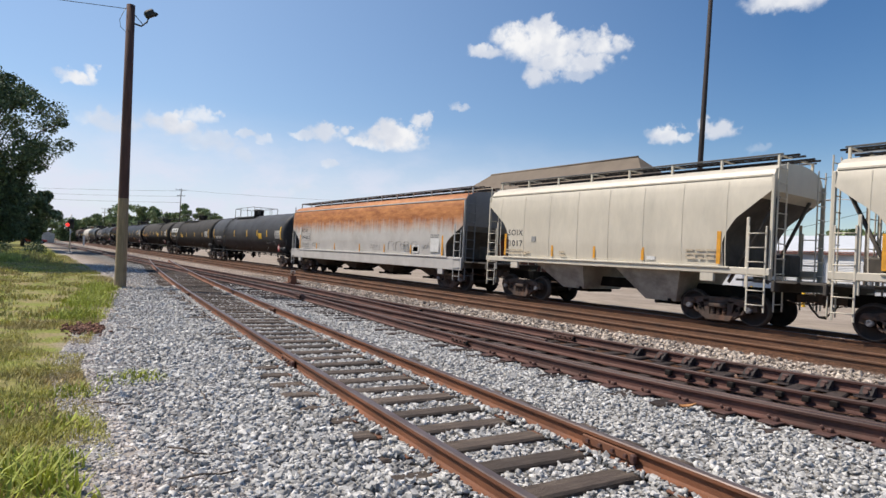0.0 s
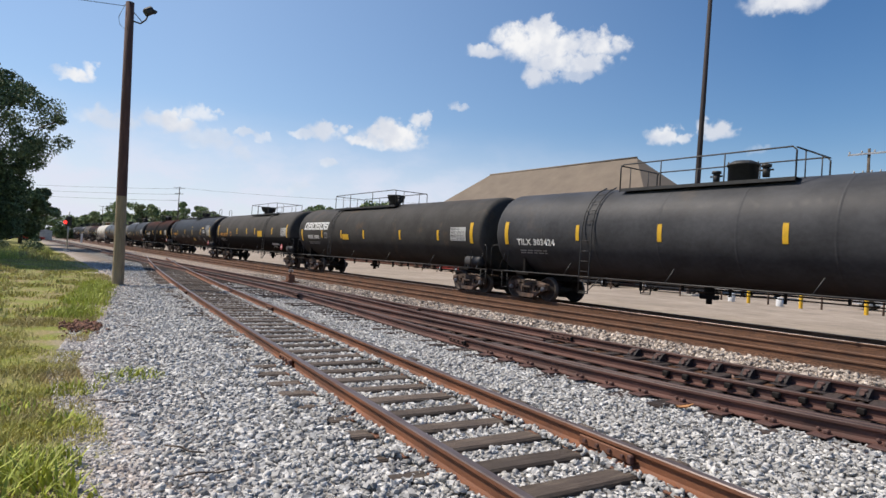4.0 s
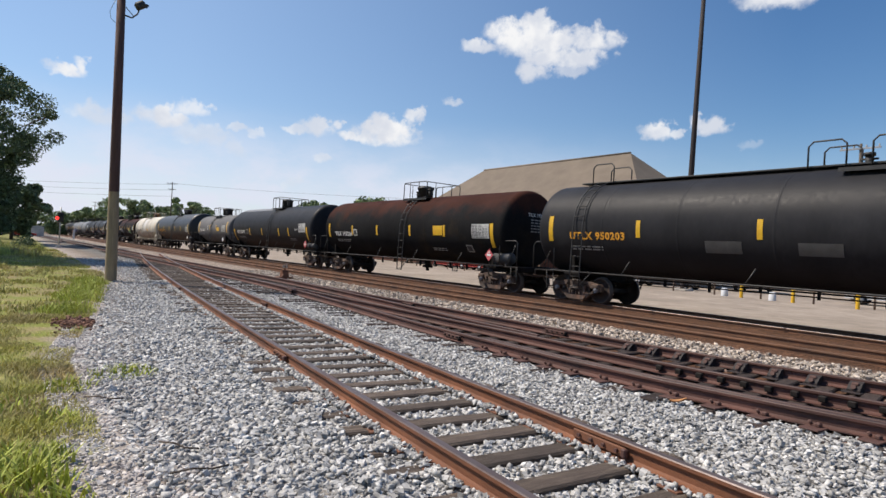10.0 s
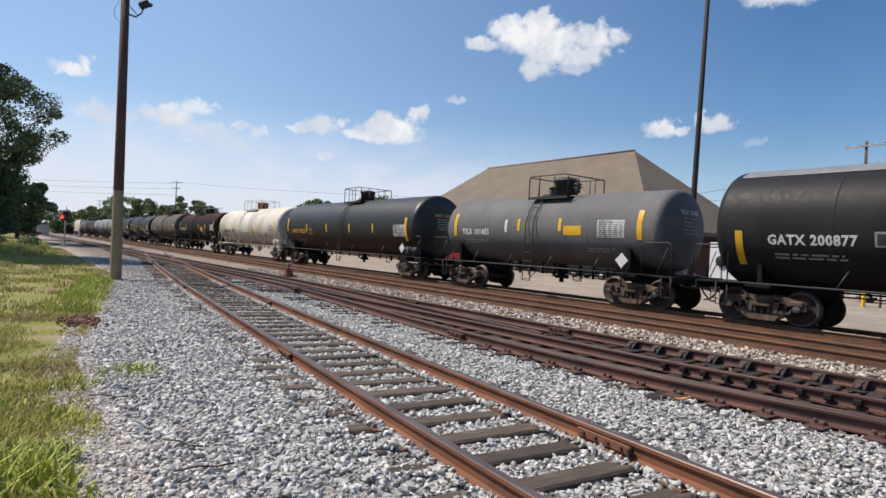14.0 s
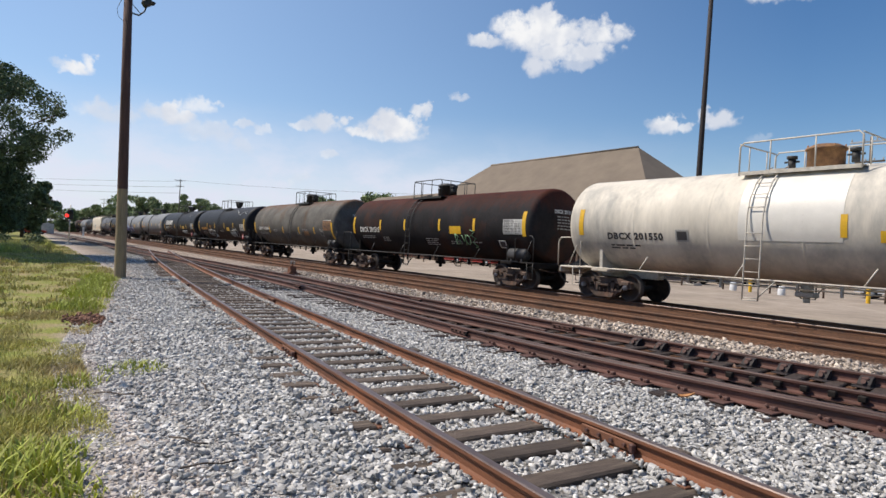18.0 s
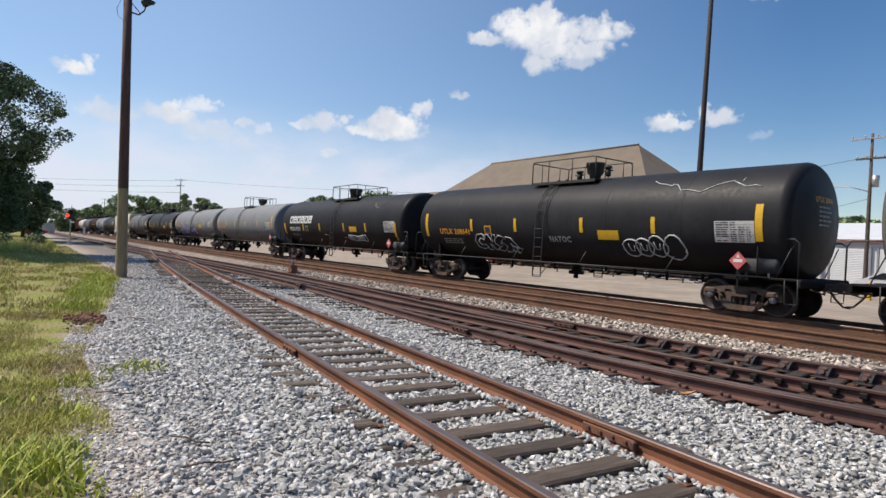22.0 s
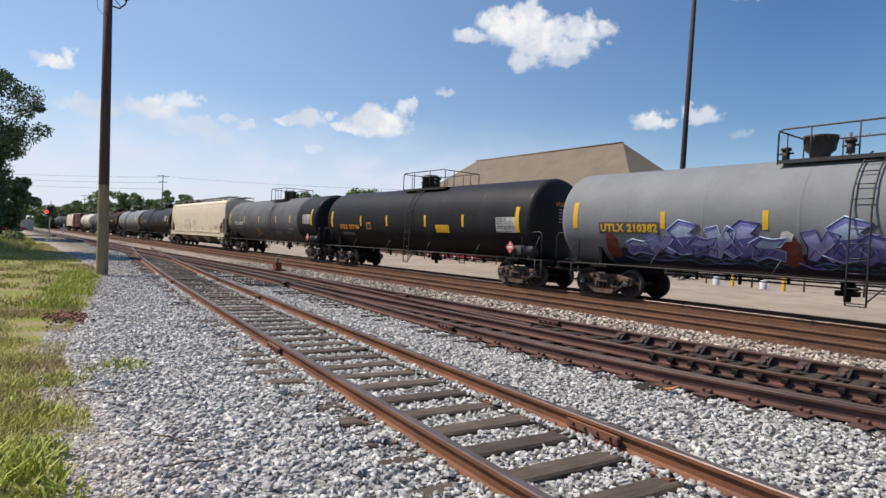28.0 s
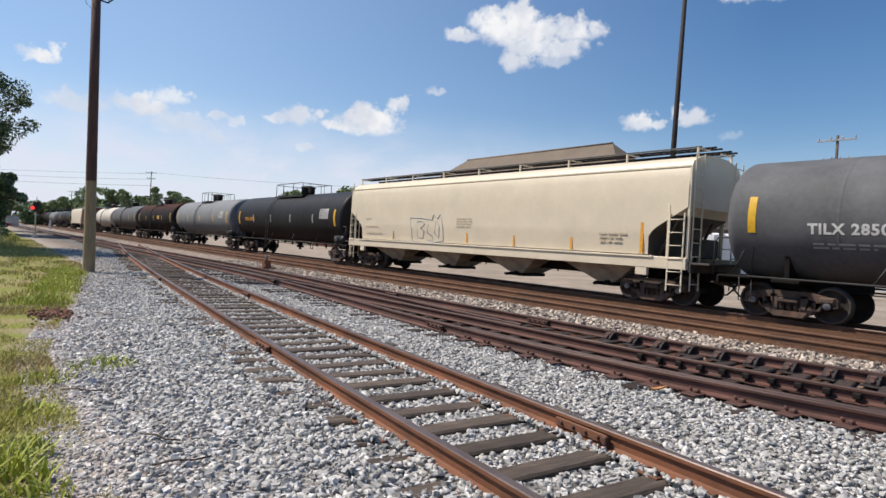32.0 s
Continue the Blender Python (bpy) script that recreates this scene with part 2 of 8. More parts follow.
M_RUSTHOP = material("hopper_rust_streaked", (0.479, 0.461, 0.435), 0.6, vary=0.08, scale=1.2, grain=14, second=(0.4, 0.374, 0.348), second_at=(0.5, 0.75), streak=((0.53, 0.225, 0.072), 3.25, 3.95, 1.25, (3.0, 3.0, 0.45), (0.27, 0.085, 0.022), (0.45, 0.45, 1.7)))
M_BOXRED = material("boxcar_red", (0.122, 0.0391, 0.0305), 0.65, vary=0.25, scale=1.0, grain=12)
M_TRUCK = material("truck_steel", (0.074, 0.0522, 0.0409), 0.8, vary=0.35, scale=5, grain=30, second=(0.139, 0.074, 0.0478), second_at=(0.48, 0.66), bump=0.3)
M_WHEEL = material("wheel_steel", (0.0296, 0.0226, 0.02), 0.75, metal=0.2, vary=0.3, scale=4, grain=25, second=(0.0783, 0.0452, 0.0331), second_at=(0.5, 0.7))
M_TREAD = material("wheel_tread", (0.0783, 0.0653, 0.0574), 0.55, metal=0.4, vary=0.2)
M_CAP = material("bearing_cap", (0.226, 0.226, 0.244), 0.5, metal=0.5, vary=0.3, scale=20, grain=60, second=(0.104, 0.0783, 0.0696))
M_UNDER = material("underframe_black", (0.0113, 0.0104, 0.0104), 0.7, spec=0.12, vary=0.35, scale=3, grain=20, second=(0.0261, 0.0209, 0.0174), second_at=(0.5, 0.75))
M_RAILING = material("railing_black", (0.0261, 0.0261, 0.0261), 0.6, vary=0.3, scale=6)
M_YELLOW = material("reflector_yellow", (0.661, 0.392, 0.0218), 0.4, vary=0.12, scale=8)
M_ORANGE = material("marking_orange", (0.679, 0.313, 0.0261), 0.5, vary=0.15, scale=8)
M_WHITE = material("marking_white", (0.626, 0.626, 0.609), 0.5, vary=0.12, scale=6)
M_GREYMARK = material("marking_grey", (0.287, 0.287, 0.278), 0.6, vary=0.2, scale=6)
M_TANKETTE = material("reservoir_black", (0.0478, 0.0478, 0.0505), 0.55, vary=0.25, scale=4, grain=30)
M_TAG = material("paint_pale_grey", (0.435, 0.452, 0.452), 0.6, vary=0.3, scale=9)
M_PANEL = material("stencil_panel", (0.487, 0.487, 0.47), 0.6, vary=0.2, scale=5)
M_DULLPATCH = material("patch_grey", (0.074, 0.074, 0.074), 0.5, vary=0.2, scale=3)
M_REDPLAC = material("placard_red", (0.522, 0.113, 0.122), 0.4, vary=0.1)
M_STENCIL = material("marking_dark", (0.0348, 0.0348, 0.0391), 0.6, vary=0.2)
M_RAIL = material("rail_rust", (0.175, 0.068, 0.031), 0.75, vary=0.3, scale=1.5, grain=60, second=(0.098, 0.044, 0.027), second_at=(0.45, 0.7), bump=0.2)
M_RAILDARK = material("rail_dark_rust", (0.098, 0.042, 0.032), 0.75, vary=0.3, scale=1.5, grain=60, second=(0.06, 0.033, 0.027), second_at=(0.45, 0.7), bump=0.2)
M_BRACE = material("cast_brace", (0.0226, 0.0165, 0.0157), 0.75, vary=0.3, scale=8, grain=50, second=(0.0522, 0.0278, 0.0226), second_at=(0.5, 0.7), bump=0.3)
M_RAILBROWN = material("rail_brown", (0.158, 0.074, 0.038), 0.75, vary=0.3, scale=1.5, grain=60, second=(0.0783, 0.0478, 0.0331), second_at=(0.45, 0.7), bump=0.2)
M_RAILTOP = material("rail_head_worn", (0.131, 0.1, 0.0914), 0.45, metal=0.35, vary=0.2, scale=2, grain=50, second=(0.122, 0.0696, 0.0478), second_at=(0.5, 0.7))
M_TIEDARK = material("tie_wood_dark", (0.0391, 0.0261, 0.0209), 0.9, vary=0.35, scale=4, grain=30, stretch=(6, 0.8, 6), per="object", spread=0.3, bump=0.5)
M_TIE = material("tie_wood", (0.078, 0.058, 0.045), 0.9, vary=0.35, scale=4, grain=30, stretch=(6, 0.8, 6), per="object", spread=0.35, bump=0.6, second=(0.15, 0.118, 0.09), second_at=(0.45, 0.7))
M_STONE = material("ballast_grey", (0.44, 0.432, 0.415), 0.9, vary=0.25, scale=14, grain=90, second=(0.325, 0.31, 0.285), second_at=(0.5, 0.75), per="island", spread=0.5, bump=0.3)
M_STONEFINE = material("gravel_fine", (0.50, 0.475, 0.45), 0.9, vary=0.25, scale=5, grain=90, second=(0.287, 0.235, 0.209), second_at=(0.45, 0.7), per="island", spread=0.45)
M_STONEBROWN = material("ballast_brown", (0.104, 0.0661, 0.0496), 0.9, vary=0.25, scale=14, grain=90, per="island", spread=0.6)
M_STONETAN = material("ballast_tan", (0.409, 0.348, 0.291), 0.9, vary=0.25, scale=14, grain=90, per="island", spread=0.6, bump=0.3)
M_GRASS = material("grass_blades", (0.40, 0.385, 0.085), 0.8, vary=0.35, scale=0.8, grain=4, per="island", spread=0.35, second=(0.45, 0.36, 0.165), second_at=(0.42, 0.60), coords="Object")
M_WEED = material("weed_leaves", (0.374, 0.409, 0.0522), 0.65, vary=0.25, per="island", spread=0.3)
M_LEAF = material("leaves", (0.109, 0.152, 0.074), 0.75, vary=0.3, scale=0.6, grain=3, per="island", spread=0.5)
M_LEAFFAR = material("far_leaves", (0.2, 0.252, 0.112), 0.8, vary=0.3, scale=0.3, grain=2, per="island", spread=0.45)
M_BARK = material("bark", (0.087, 0.0696, 0.0522), 0.9, vary=0.35, scale=3, grain=25, bump=0.5)
M_POLE = material("pole_wood", (0.087, 0.0452, 0.04), 0.9, vary=0.3, scale=4, grain=40, stretch=(4, 4, 0.3), bump=0.3)
M_POLELOW = material("pole_wood_pale", (0.278, 0.213, 0.135), 0.9, vary=0.25, scale=4, grain=40, stretch=(4, 4, 0.3), bump=0.3)
M_MAST = material("mast_steel", (0.0226, 0.0157, 0.0157), 0.8, vary=0.2)
M_ROOF = material("shingle_roof", (0.161, 0.129, 0.0974), 0.95, vary=0.14, scale=0.5, grain=6, per="island", spread=0.12)
M_WALLBRICK = material("brick_wall", (0.139, 0.0609, 0.0435), 0.9, vary=0.25, scale=4, grain=30)
M_WOODTRIM = material("brown_trim", (0.113, 0.074, 0.0522), 0.8, vary=0.2)
M_METALWHITE = material("white_metal_siding", (0.574, 0.592, 0.609), 0.5, vary=0.06, scale=1)
M_REDTRIM = material("brown_red_trim", (0.244, 0.122, 0.0957), 0.6, vary=0.15)
M_CONCRETE = material("concrete", (0.365, 0.339, 0.304), 0.9, vary=0.15, scale=2, grain=30, bump=0.2)
M_GALV = material("galvanised", (0.392, 0.4, 0.409), 0.45, metal=0.7, vary=0.2)
M_VEHWHITE = material("vehicle_white", (0.652, 0.661, 0.679), 0.3, vary=0.05)
M_VEHRED = material("vehicle_red", (0.304, 0.0348, 0.0305), 0.3, vary=0.08)
M_VEHDARK = material("vehicle_dark", (0.0261, 0.0287, 0.0348), 0.3, vary=0.1)
M_GLASS = material("dark_glass", (0.0174, 0.0218, 0.0261), 0.08, vary=0.0)
M_RUBBER = material("rubber", (0.0174, 0.0174, 0.0174), 0.9, vary=0.2)
M_SIGNALRED = bpy.data.materials.new("signal_red_light")
M_SIGNALRED.use_nodes = True
M_SIGNALRED.node_tree.nodes["Principled BSDF"].inputs["Base Color"].default_value = (0.8, 0.02, 0.02, 1)
M_SIGNALRED.node_tree.nodes["Principled BSDF"].inputs["Emission Color"].default_value = (1, 0.04, 0.03, 1)
M_SIGNALRED.node_tree.nodes["Principled BSDF"].inputs["Emission Strength"].default_value = 1.6
M_PURPLE = material("paint_violet", (0.165, 0.165, 0.418), 0.5, vary=0.2)
M_LILAC = material("paint_pale_violet", (0.348, 0.348, 0.626), 0.5, vary=0.2)
M_NAVY = material("paint_navy", (0.0174, 0.0218, 0.0609), 0.5, vary=0.2)
M_SPRAYGREEN = material("paint_green", (0.191, 0.365, 0.191), 0.5, vary=0.2)
M_SPRAYBLUE = material("paint_blue_grey", (0.296, 0.348, 0.383), 0.6, vary=0.3)
M_PATCHPALE = material("patch_pale", (0.174, 0.174, 0.174), 0.5, vary=0.2, scale=3)
M_RUSTTAN = material("rusty_tan", (0.261, 0.139, 0.0609), 0.7, vary=0.3, scale=5, second=(0.139, 0.0696, 0.0391), second_at=(0.45, 0.7))
M_BANDWHITE = material("clean_white_band", (0.644, 0.622, 0.574), 0.45, vary=0.08, scale=2)
M_ORANGEDULL = material("marking_dull_orange", (0.296, 0.174, 0.0522), 0.6, vary=0.2, scale=6)
M_VIOLETDARK = material("paint_dark_violet", (0.0522, 0.0435, 0.174), 0.5, vary=0.2)

M_SPRAYSKY = material("paint_pale_blue", (0.348, 0.435, 0.592), 0.5, vary=0.25, scale=6)
M_SPRAYTEAL = material("paint_teal", (0.0435, 0.113, 0.131), 0.5, vary=0.25, scale=6)
M_RUSTRED = material("paint_rust_red", (0.174, 0.0522, 0.0391), 0.55, vary=0.3, scale=4)
M_SLOPE = material("slope_sheet_dark", (0.074, 0.0653, 0.0566), 0.8, vary=0.3, scale=2, grain=14, second=(0.113, 0.0957, 0.0783), second_at=(0.5, 0.75))
# hopper beige darkened: the shade on the inward-sloping bay faces is in the colour
M_BAY = material("bay_shaded_beige", (0.383, 0.352, 0.3), 0.7, vary=0.2, scale=2, grain=12, second=(0.174, 0.157, 0.131), second_at=(0.5, 0.75))
M_GREYTRIM = material("hopper_grey_trim", (0.365, 0.365, 0.357), 0.6, vary=0.15, scale=4, second=(0.313, 0.217, 0.139), second_at=(0.58, 0.75))
M_RAILPALE = material("railing_cream", (0.487, 0.452, 0.392), 0.6, vary=0.2, scale=6, second=(0.313, 0.209, 0.139), second_at=(0.6, 0.78))
# black below a level line at about z = 2.2, dark grey above it
M_TWOTONE = material("tank_grey_above_black", (0.0174, 0.0174, 0.0183), 0.7, spec=0.05, vary=0.2, scale=0.8, grain=9, streak=((0.070, 0.066, 0.062), 2.20, 2.32, 0.12, (0.6, 0.6, 0.6)))
M_PRINTFAINT = material("faded_print", (0.479, 0.4, 0.296), 0.6, vary=0.2, scale=6)


# ---- mesh building ----
class Shape:
    """Gathers faces for one mesh; every call adds a closed piece."""

    def __init__(self):
        self.v, self.f, self.m, self.s = [], [], [], []
        self.crease = None

    def add(self, verts, faces, mat=0, smooth=False):
        o = len(self.v)
        self.v += [tuple(p) for p in verts]
        self.f += [tuple(i + o for i in q) for q in faces]
        self.m += [mat] * len(faces)
        self.s += [smooth] * len(faces)

    def box(self, c, size, mat=0, bevel=0.0, turn=None):
        """A box with cut edges; turn: a matrix about its centre."""
        hx, hy, hz = size[0] / 2, size[1] / 2, size[2] / 2
        b = min(bevel, 0.45 * min(size)) if bevel else 0.0
        if not b:
            vs = [Vector((x * hx, y * hy, z * hz)) for x in (-1, 1) for y in (-1, 1) for z in (-1, 1)]
            fs = [(0, 1, 3, 2), (4, 6, 7, 5), (0, 4, 5, 1), (2, 3, 7, 6), (0, 2, 6, 4), (1, 5, 7, 3)]
        else:
            vs, idx = [], {}
            for x in (-1, 1):
                for y in (-1, 1):
                    for z in (-1, 1):
                        for k, p in enumerate(((hx, hy - b, hz - b), (hx - b, hy, hz - b), (hx - b, hy - b, hz))):
                            idx[x, y, z, k] = len(vs)
                            vs.append(Vector((p[0] * x, p[1] * y, p[2] * z)))
            fs = []
            I = lambda x, y, z, k: idx[x, y, z, k]
            for s in (-1, 1):
                fs.append([I(s, -1, -1, 0), I(s, 1, -1, 0), I(s, 1, 1, 0), I(s, -1, 1, 0)][::s])
                fs.append([I(-1, s, -1, 1), I(-1, s, 1, 1), I(1, s, 1, 1), I(1, s, -1, 1)][::s])
                fs.append([I(-1, -1, s, 2), I(1, -1, s, 2), I(1, 1, s, 2), I(-1, 1, s, 2)][::s])
                for t in (-1, 1):
                    k = s * t
                    fs.append([I(s, t, -1, 0), I(s, t, -1, 1), I(s, t, 1, 1), I(s, t, 1, 0)][::k])
                    fs.append([I(s, -1, t, 2), I(s, -1, t, 0), I(s, 1, t, 0), I(s, 1, t, 2)][::-k])
                    fs.append([I(-1, s, t, 1), I(-1, s, t, 2), I(1, s, t, 2), I(1, s, t, 1)][::-k])
                    for u in (-1, 1):
                        fs.append([I(s, t, u, 0), I(s, t, u, 1), I(s, t, u, 2)][::s * t * u])
        c = Vector(c)
        self.add([(turn @ p if turn else p) + c for p in vs], fs, mat)

    def rod(self, a, b, r, n=8, mat=0, r2=None, caps=True, smooth=True):
        a, b = Vector(a), Vector(b)
        r2 = r if r2 is None else r2
        q = (b - a).to_track_quat("Z", "Y")
        vs = []
        for p, rr in ((a, r), (b, r2)):
            vs += [p + q @ Vector((rr * math.cos(2 * math.pi * i / n), rr * math.sin(2 * math.pi * i / n), 0)) for i in range(n)]
        self.add(vs, [(i, (i + 1) % n, n + (i + 1) % n, n + i) for i in range(n)], mat, smooth)
        if caps:
            self.add(vs, [tuple(range(n))[::-1], tuple(range(n, 2 * n))], mat)

    def pipe(self, pts, r, n=6, mat=0):
        pts = [Vector(p) for p in pts]
        vs = []
        for i, p in enumerate(pts):
            d = (pts[min(i + 1, len(pts) - 1)] - pts[max(i - 1, 0)]).normalized()
            q = d.to_track_quat("Z", "Y")
            if i and q.dot(last) < 0:
                q.negate()
            last = q
            ref = vs[-n:]
            ring = [p + q @ Vector((r * math.cos(2 * math.pi * k / n), r * math.sin(2 * math.pi * k / n), 0)) for k in range(n)]
            if ref:
                best = min(range(n), key=lambda s: sum(((ring[(k + s) % n] - p) - (ref[k] - pts[i - 1])).length for k in range(n)))
                ring = [ring[(k + best) % n] for k in range(n)]
            vs += ring
        fs = [(j * n + i, j * n + (i + 1) % n, (j + 1) * n + (i + 1) % n, (j + 1) * n + i) for j in range(len(pts) - 1) for i in range(n)]
        self.add(vs, fs, mat, True)
        self.add(vs, [tuple(range(n))[::-1], tuple(range(len(vs) - n, len(vs)))], mat)

    def lathe(self, profile, axis="x", n=32, mat=0, origin=(0, 0, 0), smooth=True, mats=None):
        """profile: (along, radius) pairs; closed where the radius is 0."""
        o, vs, fs, ms = Vector(origin), [], [], []
        rings = []
        for a, r in profile:
            if r < 1e-6:
                rings.append([len(vs)])
                vs.append(self._spin(axis, a, 0, 0) + o)
            else:
                rings.append(list(range(len(vs), len(vs) + n)))
                vs += [self._spin(axis, a, r, 2 * math.pi * i / n) + o for i in range(n)]
        for j in range(len(rings) - 1):
            A, B = rings[j], rings[j + 1]
            for i in range(n):
                k = (i + 1) % n
                if len(A) == 1 and len(B) == 1:
                    continue
                fs.append((A[0], B[k], B[i]) if len(A) == 1 else (A[i], A[k], B[0]) if len(B) == 1 else (A[i], A[k], B[k], B[i]))
                ms.append(mats[j] if mats else mat)
        base = len(self.m)
        self.add(vs, fs, mat, smooth)
        self.m[base:] = ms

    @staticmethod
    def _spin(axis, a, r, t):
        c, s = r * math.cos(t), r * math.sin(t)
        return Vector((a, c, s)) if axis == "x" else Vector((s, a, c)) if axis == "y" else Vector((c, s, a))

    def prism(self, poly, lo, hi, axis="y", mat=0):
        """A flat outline given in the two other axes, drawn out from lo to hi."""
        n = len(poly)
        put = {"y": lambda p, d: (p[0], d, p[1]), "x": lambda p, d: (d, p[0], p[1]), "z": lambda p, d: (p[0], p[1], d)}[axis]
        vs = [put(p, lo) for p in poly] + [put(p, hi) for p in poly]
        fs = [(i, (i + 1) % n, n + (i + 1) % n, n + i) for i in range(n)] + [tuple(range(n))[::-1], tuple(range(n, 2 * n))]
        self.add(vs, fs, mat)

    def mesh(self, name, mats):
        me = bpy.data.meshes.new(name)
        me.from_pydata([tuple(p) for p in self.v], [], self.f)
        for m in mats if isinstance(mats, (list, tuple)) else [mats]:
            me.materials.append(m)
        me.polygons.foreach_set("material_index", self.m)
        me.polygons.foreach_set("use_smooth", self.s)
        bm = bmesh.new()
        bm.from_mesh(me)
        bmesh.ops.remove_doubles(bm, verts=bm.verts, dist=0.0001) if len(bm.verts) < 4000 else None
        bmesh.ops.recalc_face_normals(bm, faces=bm.faces)
        bm.to_mesh(me)
        bm.free()
        if self.crease:
            me.set_sharp_from_angle(angle=radians(self.crease))
        return me


MESHES = {}


def shared(key, make, mats):
    """The mesh under that key, built on first use."""
    if key not in MESHES:
        s = Shape()
        make(s)
        MESHES[key] = s.mesh(key if isinstance(key, str) else key[0], mats)
    return MESHES[key]


def part(name, mesh, parent, m=None, label=""):
    ob = new(name, mesh)
    ob.parent = parent
    if m is not None:
        ob.matrix_basis = m
    return tagged(ob, label) if label else ob


def part_of(name, parent, make, mats, m=None, label="", key=None):
    """A part whose mesh make(shape) builds; key: shares it with alike parts."""
    if key is None:
        s = Shape()
        make(s)
        me = s.mesh(name, mats)
    else:
        me = shared((name, key), make, mats)
    return part(name, me, parent, m, label)


def thing(name, label, category, m=None, group="", kind="", data=None):
    ob = new(name, data)
    if m is not None:
        ob.matrix_basis = m
    return tagged(ob, label, category, group, kind)


# ---- ground and tracks ----
GROUND = -0.22


def grass_edge(x):
    """How far the grass reaches towards the tracks at that place along them."""
    d = max(0.0, -x - 9.0)
    return 0.52 + min(0.14 * d, 2.4 + 0.006 * d)


def near_rail_a(x):
    return 2.49 + 0.085 * -x + 0.0006 * x * x


def far_rail_b(x):
    bend = 0.0 if x < -7 else 0.022 * (x + 7) ** 2 if x < -2 else 0.55 + 0.44 * (1 - math.exp(-(x + 2) / 2.0))
    return 9.82 + 0.018 * x + bend


def near_rail_b(x):
    return far_rail_b(x) - 1.505


def branch_off(x):
    """How far the diverging rails of the turnout have left the straight ones."""
    if x < -27:
        return 0.0
    return -0.0042 * (x + 27) ** 2 if x < -12 else -0.945 - 0.6 * (1 - math.exp(-(x + 12) / 5.0))


TRACK_C, TRACK_D = 13.55, 17.52


def ground_material():
    m = bpy.data.materials.new("ground_mixed")
    m.use_nodes = True
    nt = m.node_tree
    b = nt.nodes["Principled BSDF"]
    b.inputs["Roughness"].default_value, b.inputs["Specular IOR Level"].default_value = 0.95, 0.2
    geo = nt.nodes.new("ShaderNodeNewGeometry")
    sep = nt.nodes.new("ShaderNodeSeparateXYZ")
    nt.links.new(geo.outputs["Position"], sep.inputs[0])
    x, y = sep.outputs[0], sep.outputs[1]

    def op(kind, a, c=None, d=None):
        n = nt.nodes.new("ShaderNodeMath")
        n.operation = kind
        for i, v in enumerate((a, c, d)):
            if v is None:
                continue
            if isinstance(v, (int, float)):
                n.inputs[i].default_value = v
            else:
                nt.links.new(v, n.inputs[i])
        return n.outputs[0]

    def tex(scale, detail=6, rough=0.6):
        n = nt.nodes.new("ShaderNodeTexNoise")
        n.inputs["Scale"].default_value, n.inputs["Detail"].default_value, n.inputs["Roughness"].default_value = scale, detail, rough
        nt.links.new(geo.outputs["Position"], n.inputs[0])
        return n.outputs[0]

    def rng(v, lo, hi, a=0.0, c=1.0):
        n = nt.nodes.new("ShaderNodeMapRange")
        nt.links.new(v, n.inputs[0])
        for i, k in enumerate((lo, hi, a, c)):
            n.inputs[i + 1].default_value = k
        return n.outputs[0]

    def mix(f, a, c):
        n = nt.nodes.new("ShaderNodeMix")
        n.data_type = "RGBA"
        for sock, v in ((n.inputs["Factor"], f), (n.inputs["A"], a), (n.inputs["B"], c)):
            if isinstance(v, tuple):
                sock.default_value = (*v, 1)
            elif isinstance(v, (int, float)):
                sock.default_value = v
            else:
                nt.links.new(v, sock)
        return n.outputs["Result"]

    vor = nt.nodes.new("ShaderNodeTexVoronoi")
    vor.inputs["Scale"].default_value = 24
    nt.links.new(geo.outputs["Position"], vor.inputs[0])
    stone = nt.nodes.new("ShaderNodeSeparateColor")
    nt.links.new(vor.outputs["Color"], stone.inputs[0])
    tone = op("MULTIPLY", rng(stone.outputs[0], 0, 1, 0.4, 1.35), rng(vor.outputs["Distance"], 0.0, 0.6, 1.15, 0.5))
    big, mid, fine = tex(0.22), tex(1.3), tex(18)

    def toned(colour, k):
        h = nt.nodes.new("ShaderNodeHueSaturation")
        h.inputs["Color"].default_value = (*colour, 1)
        nt.links.new(k, h.inputs["Value"])
        return h.outputs[0]

    grey = toned((0.287, 0.274, 0.252), tone)
    brown = toned((0.174, 0.0896, 0.0522), op("MULTIPLY", tone, rng(mid, 0.3, 0.7, 0.75, 1.3)))
    tan = toned((0.487, 0.4, 0.331), tone)
    paved = toned((0.35, 0.293, 0.238), op("MULTIPLY", rng(big, 0.35, 0.65, 0.82, 1.12), op("MULTIPLY", rng(fine, 0.3, 0.7, 0.82, 1.15), rng(mid, 0.3, 0.7, 0.8, 1.15))))
    dirt = toned((0.226, 0.187, 0.152), op("MULTIPLY", rng(tex(6.0), 0.3, 0.7, 0.65, 1.3), rng(mid, 0.3, 0.7, 0.6, 1.35)))
    turf = mix(rng(mid, 0.42, 0.60), toned((0.209, 0.231, 0.0478), rng(fine, 0.3, 0.7, 0.6, 1.35)), toned((0.287, 0.235, 0.113), rng(fine, 0.3, 0.7, 0.7, 1.2)))
    wob = op("MULTIPLY", op("SUBTRACT", mid, 0.5), 1.1)
    yw = op("ADD", y, wob)
    col = grey
    # far along the line the stones give way to dirt
    col = mix(op("MULTIPLY", rng(op("ADD", x, op("MULTIPLY", wob, 9.0)), -24, -42), rng(yw, 6.0, 5.0)), col, dirt)
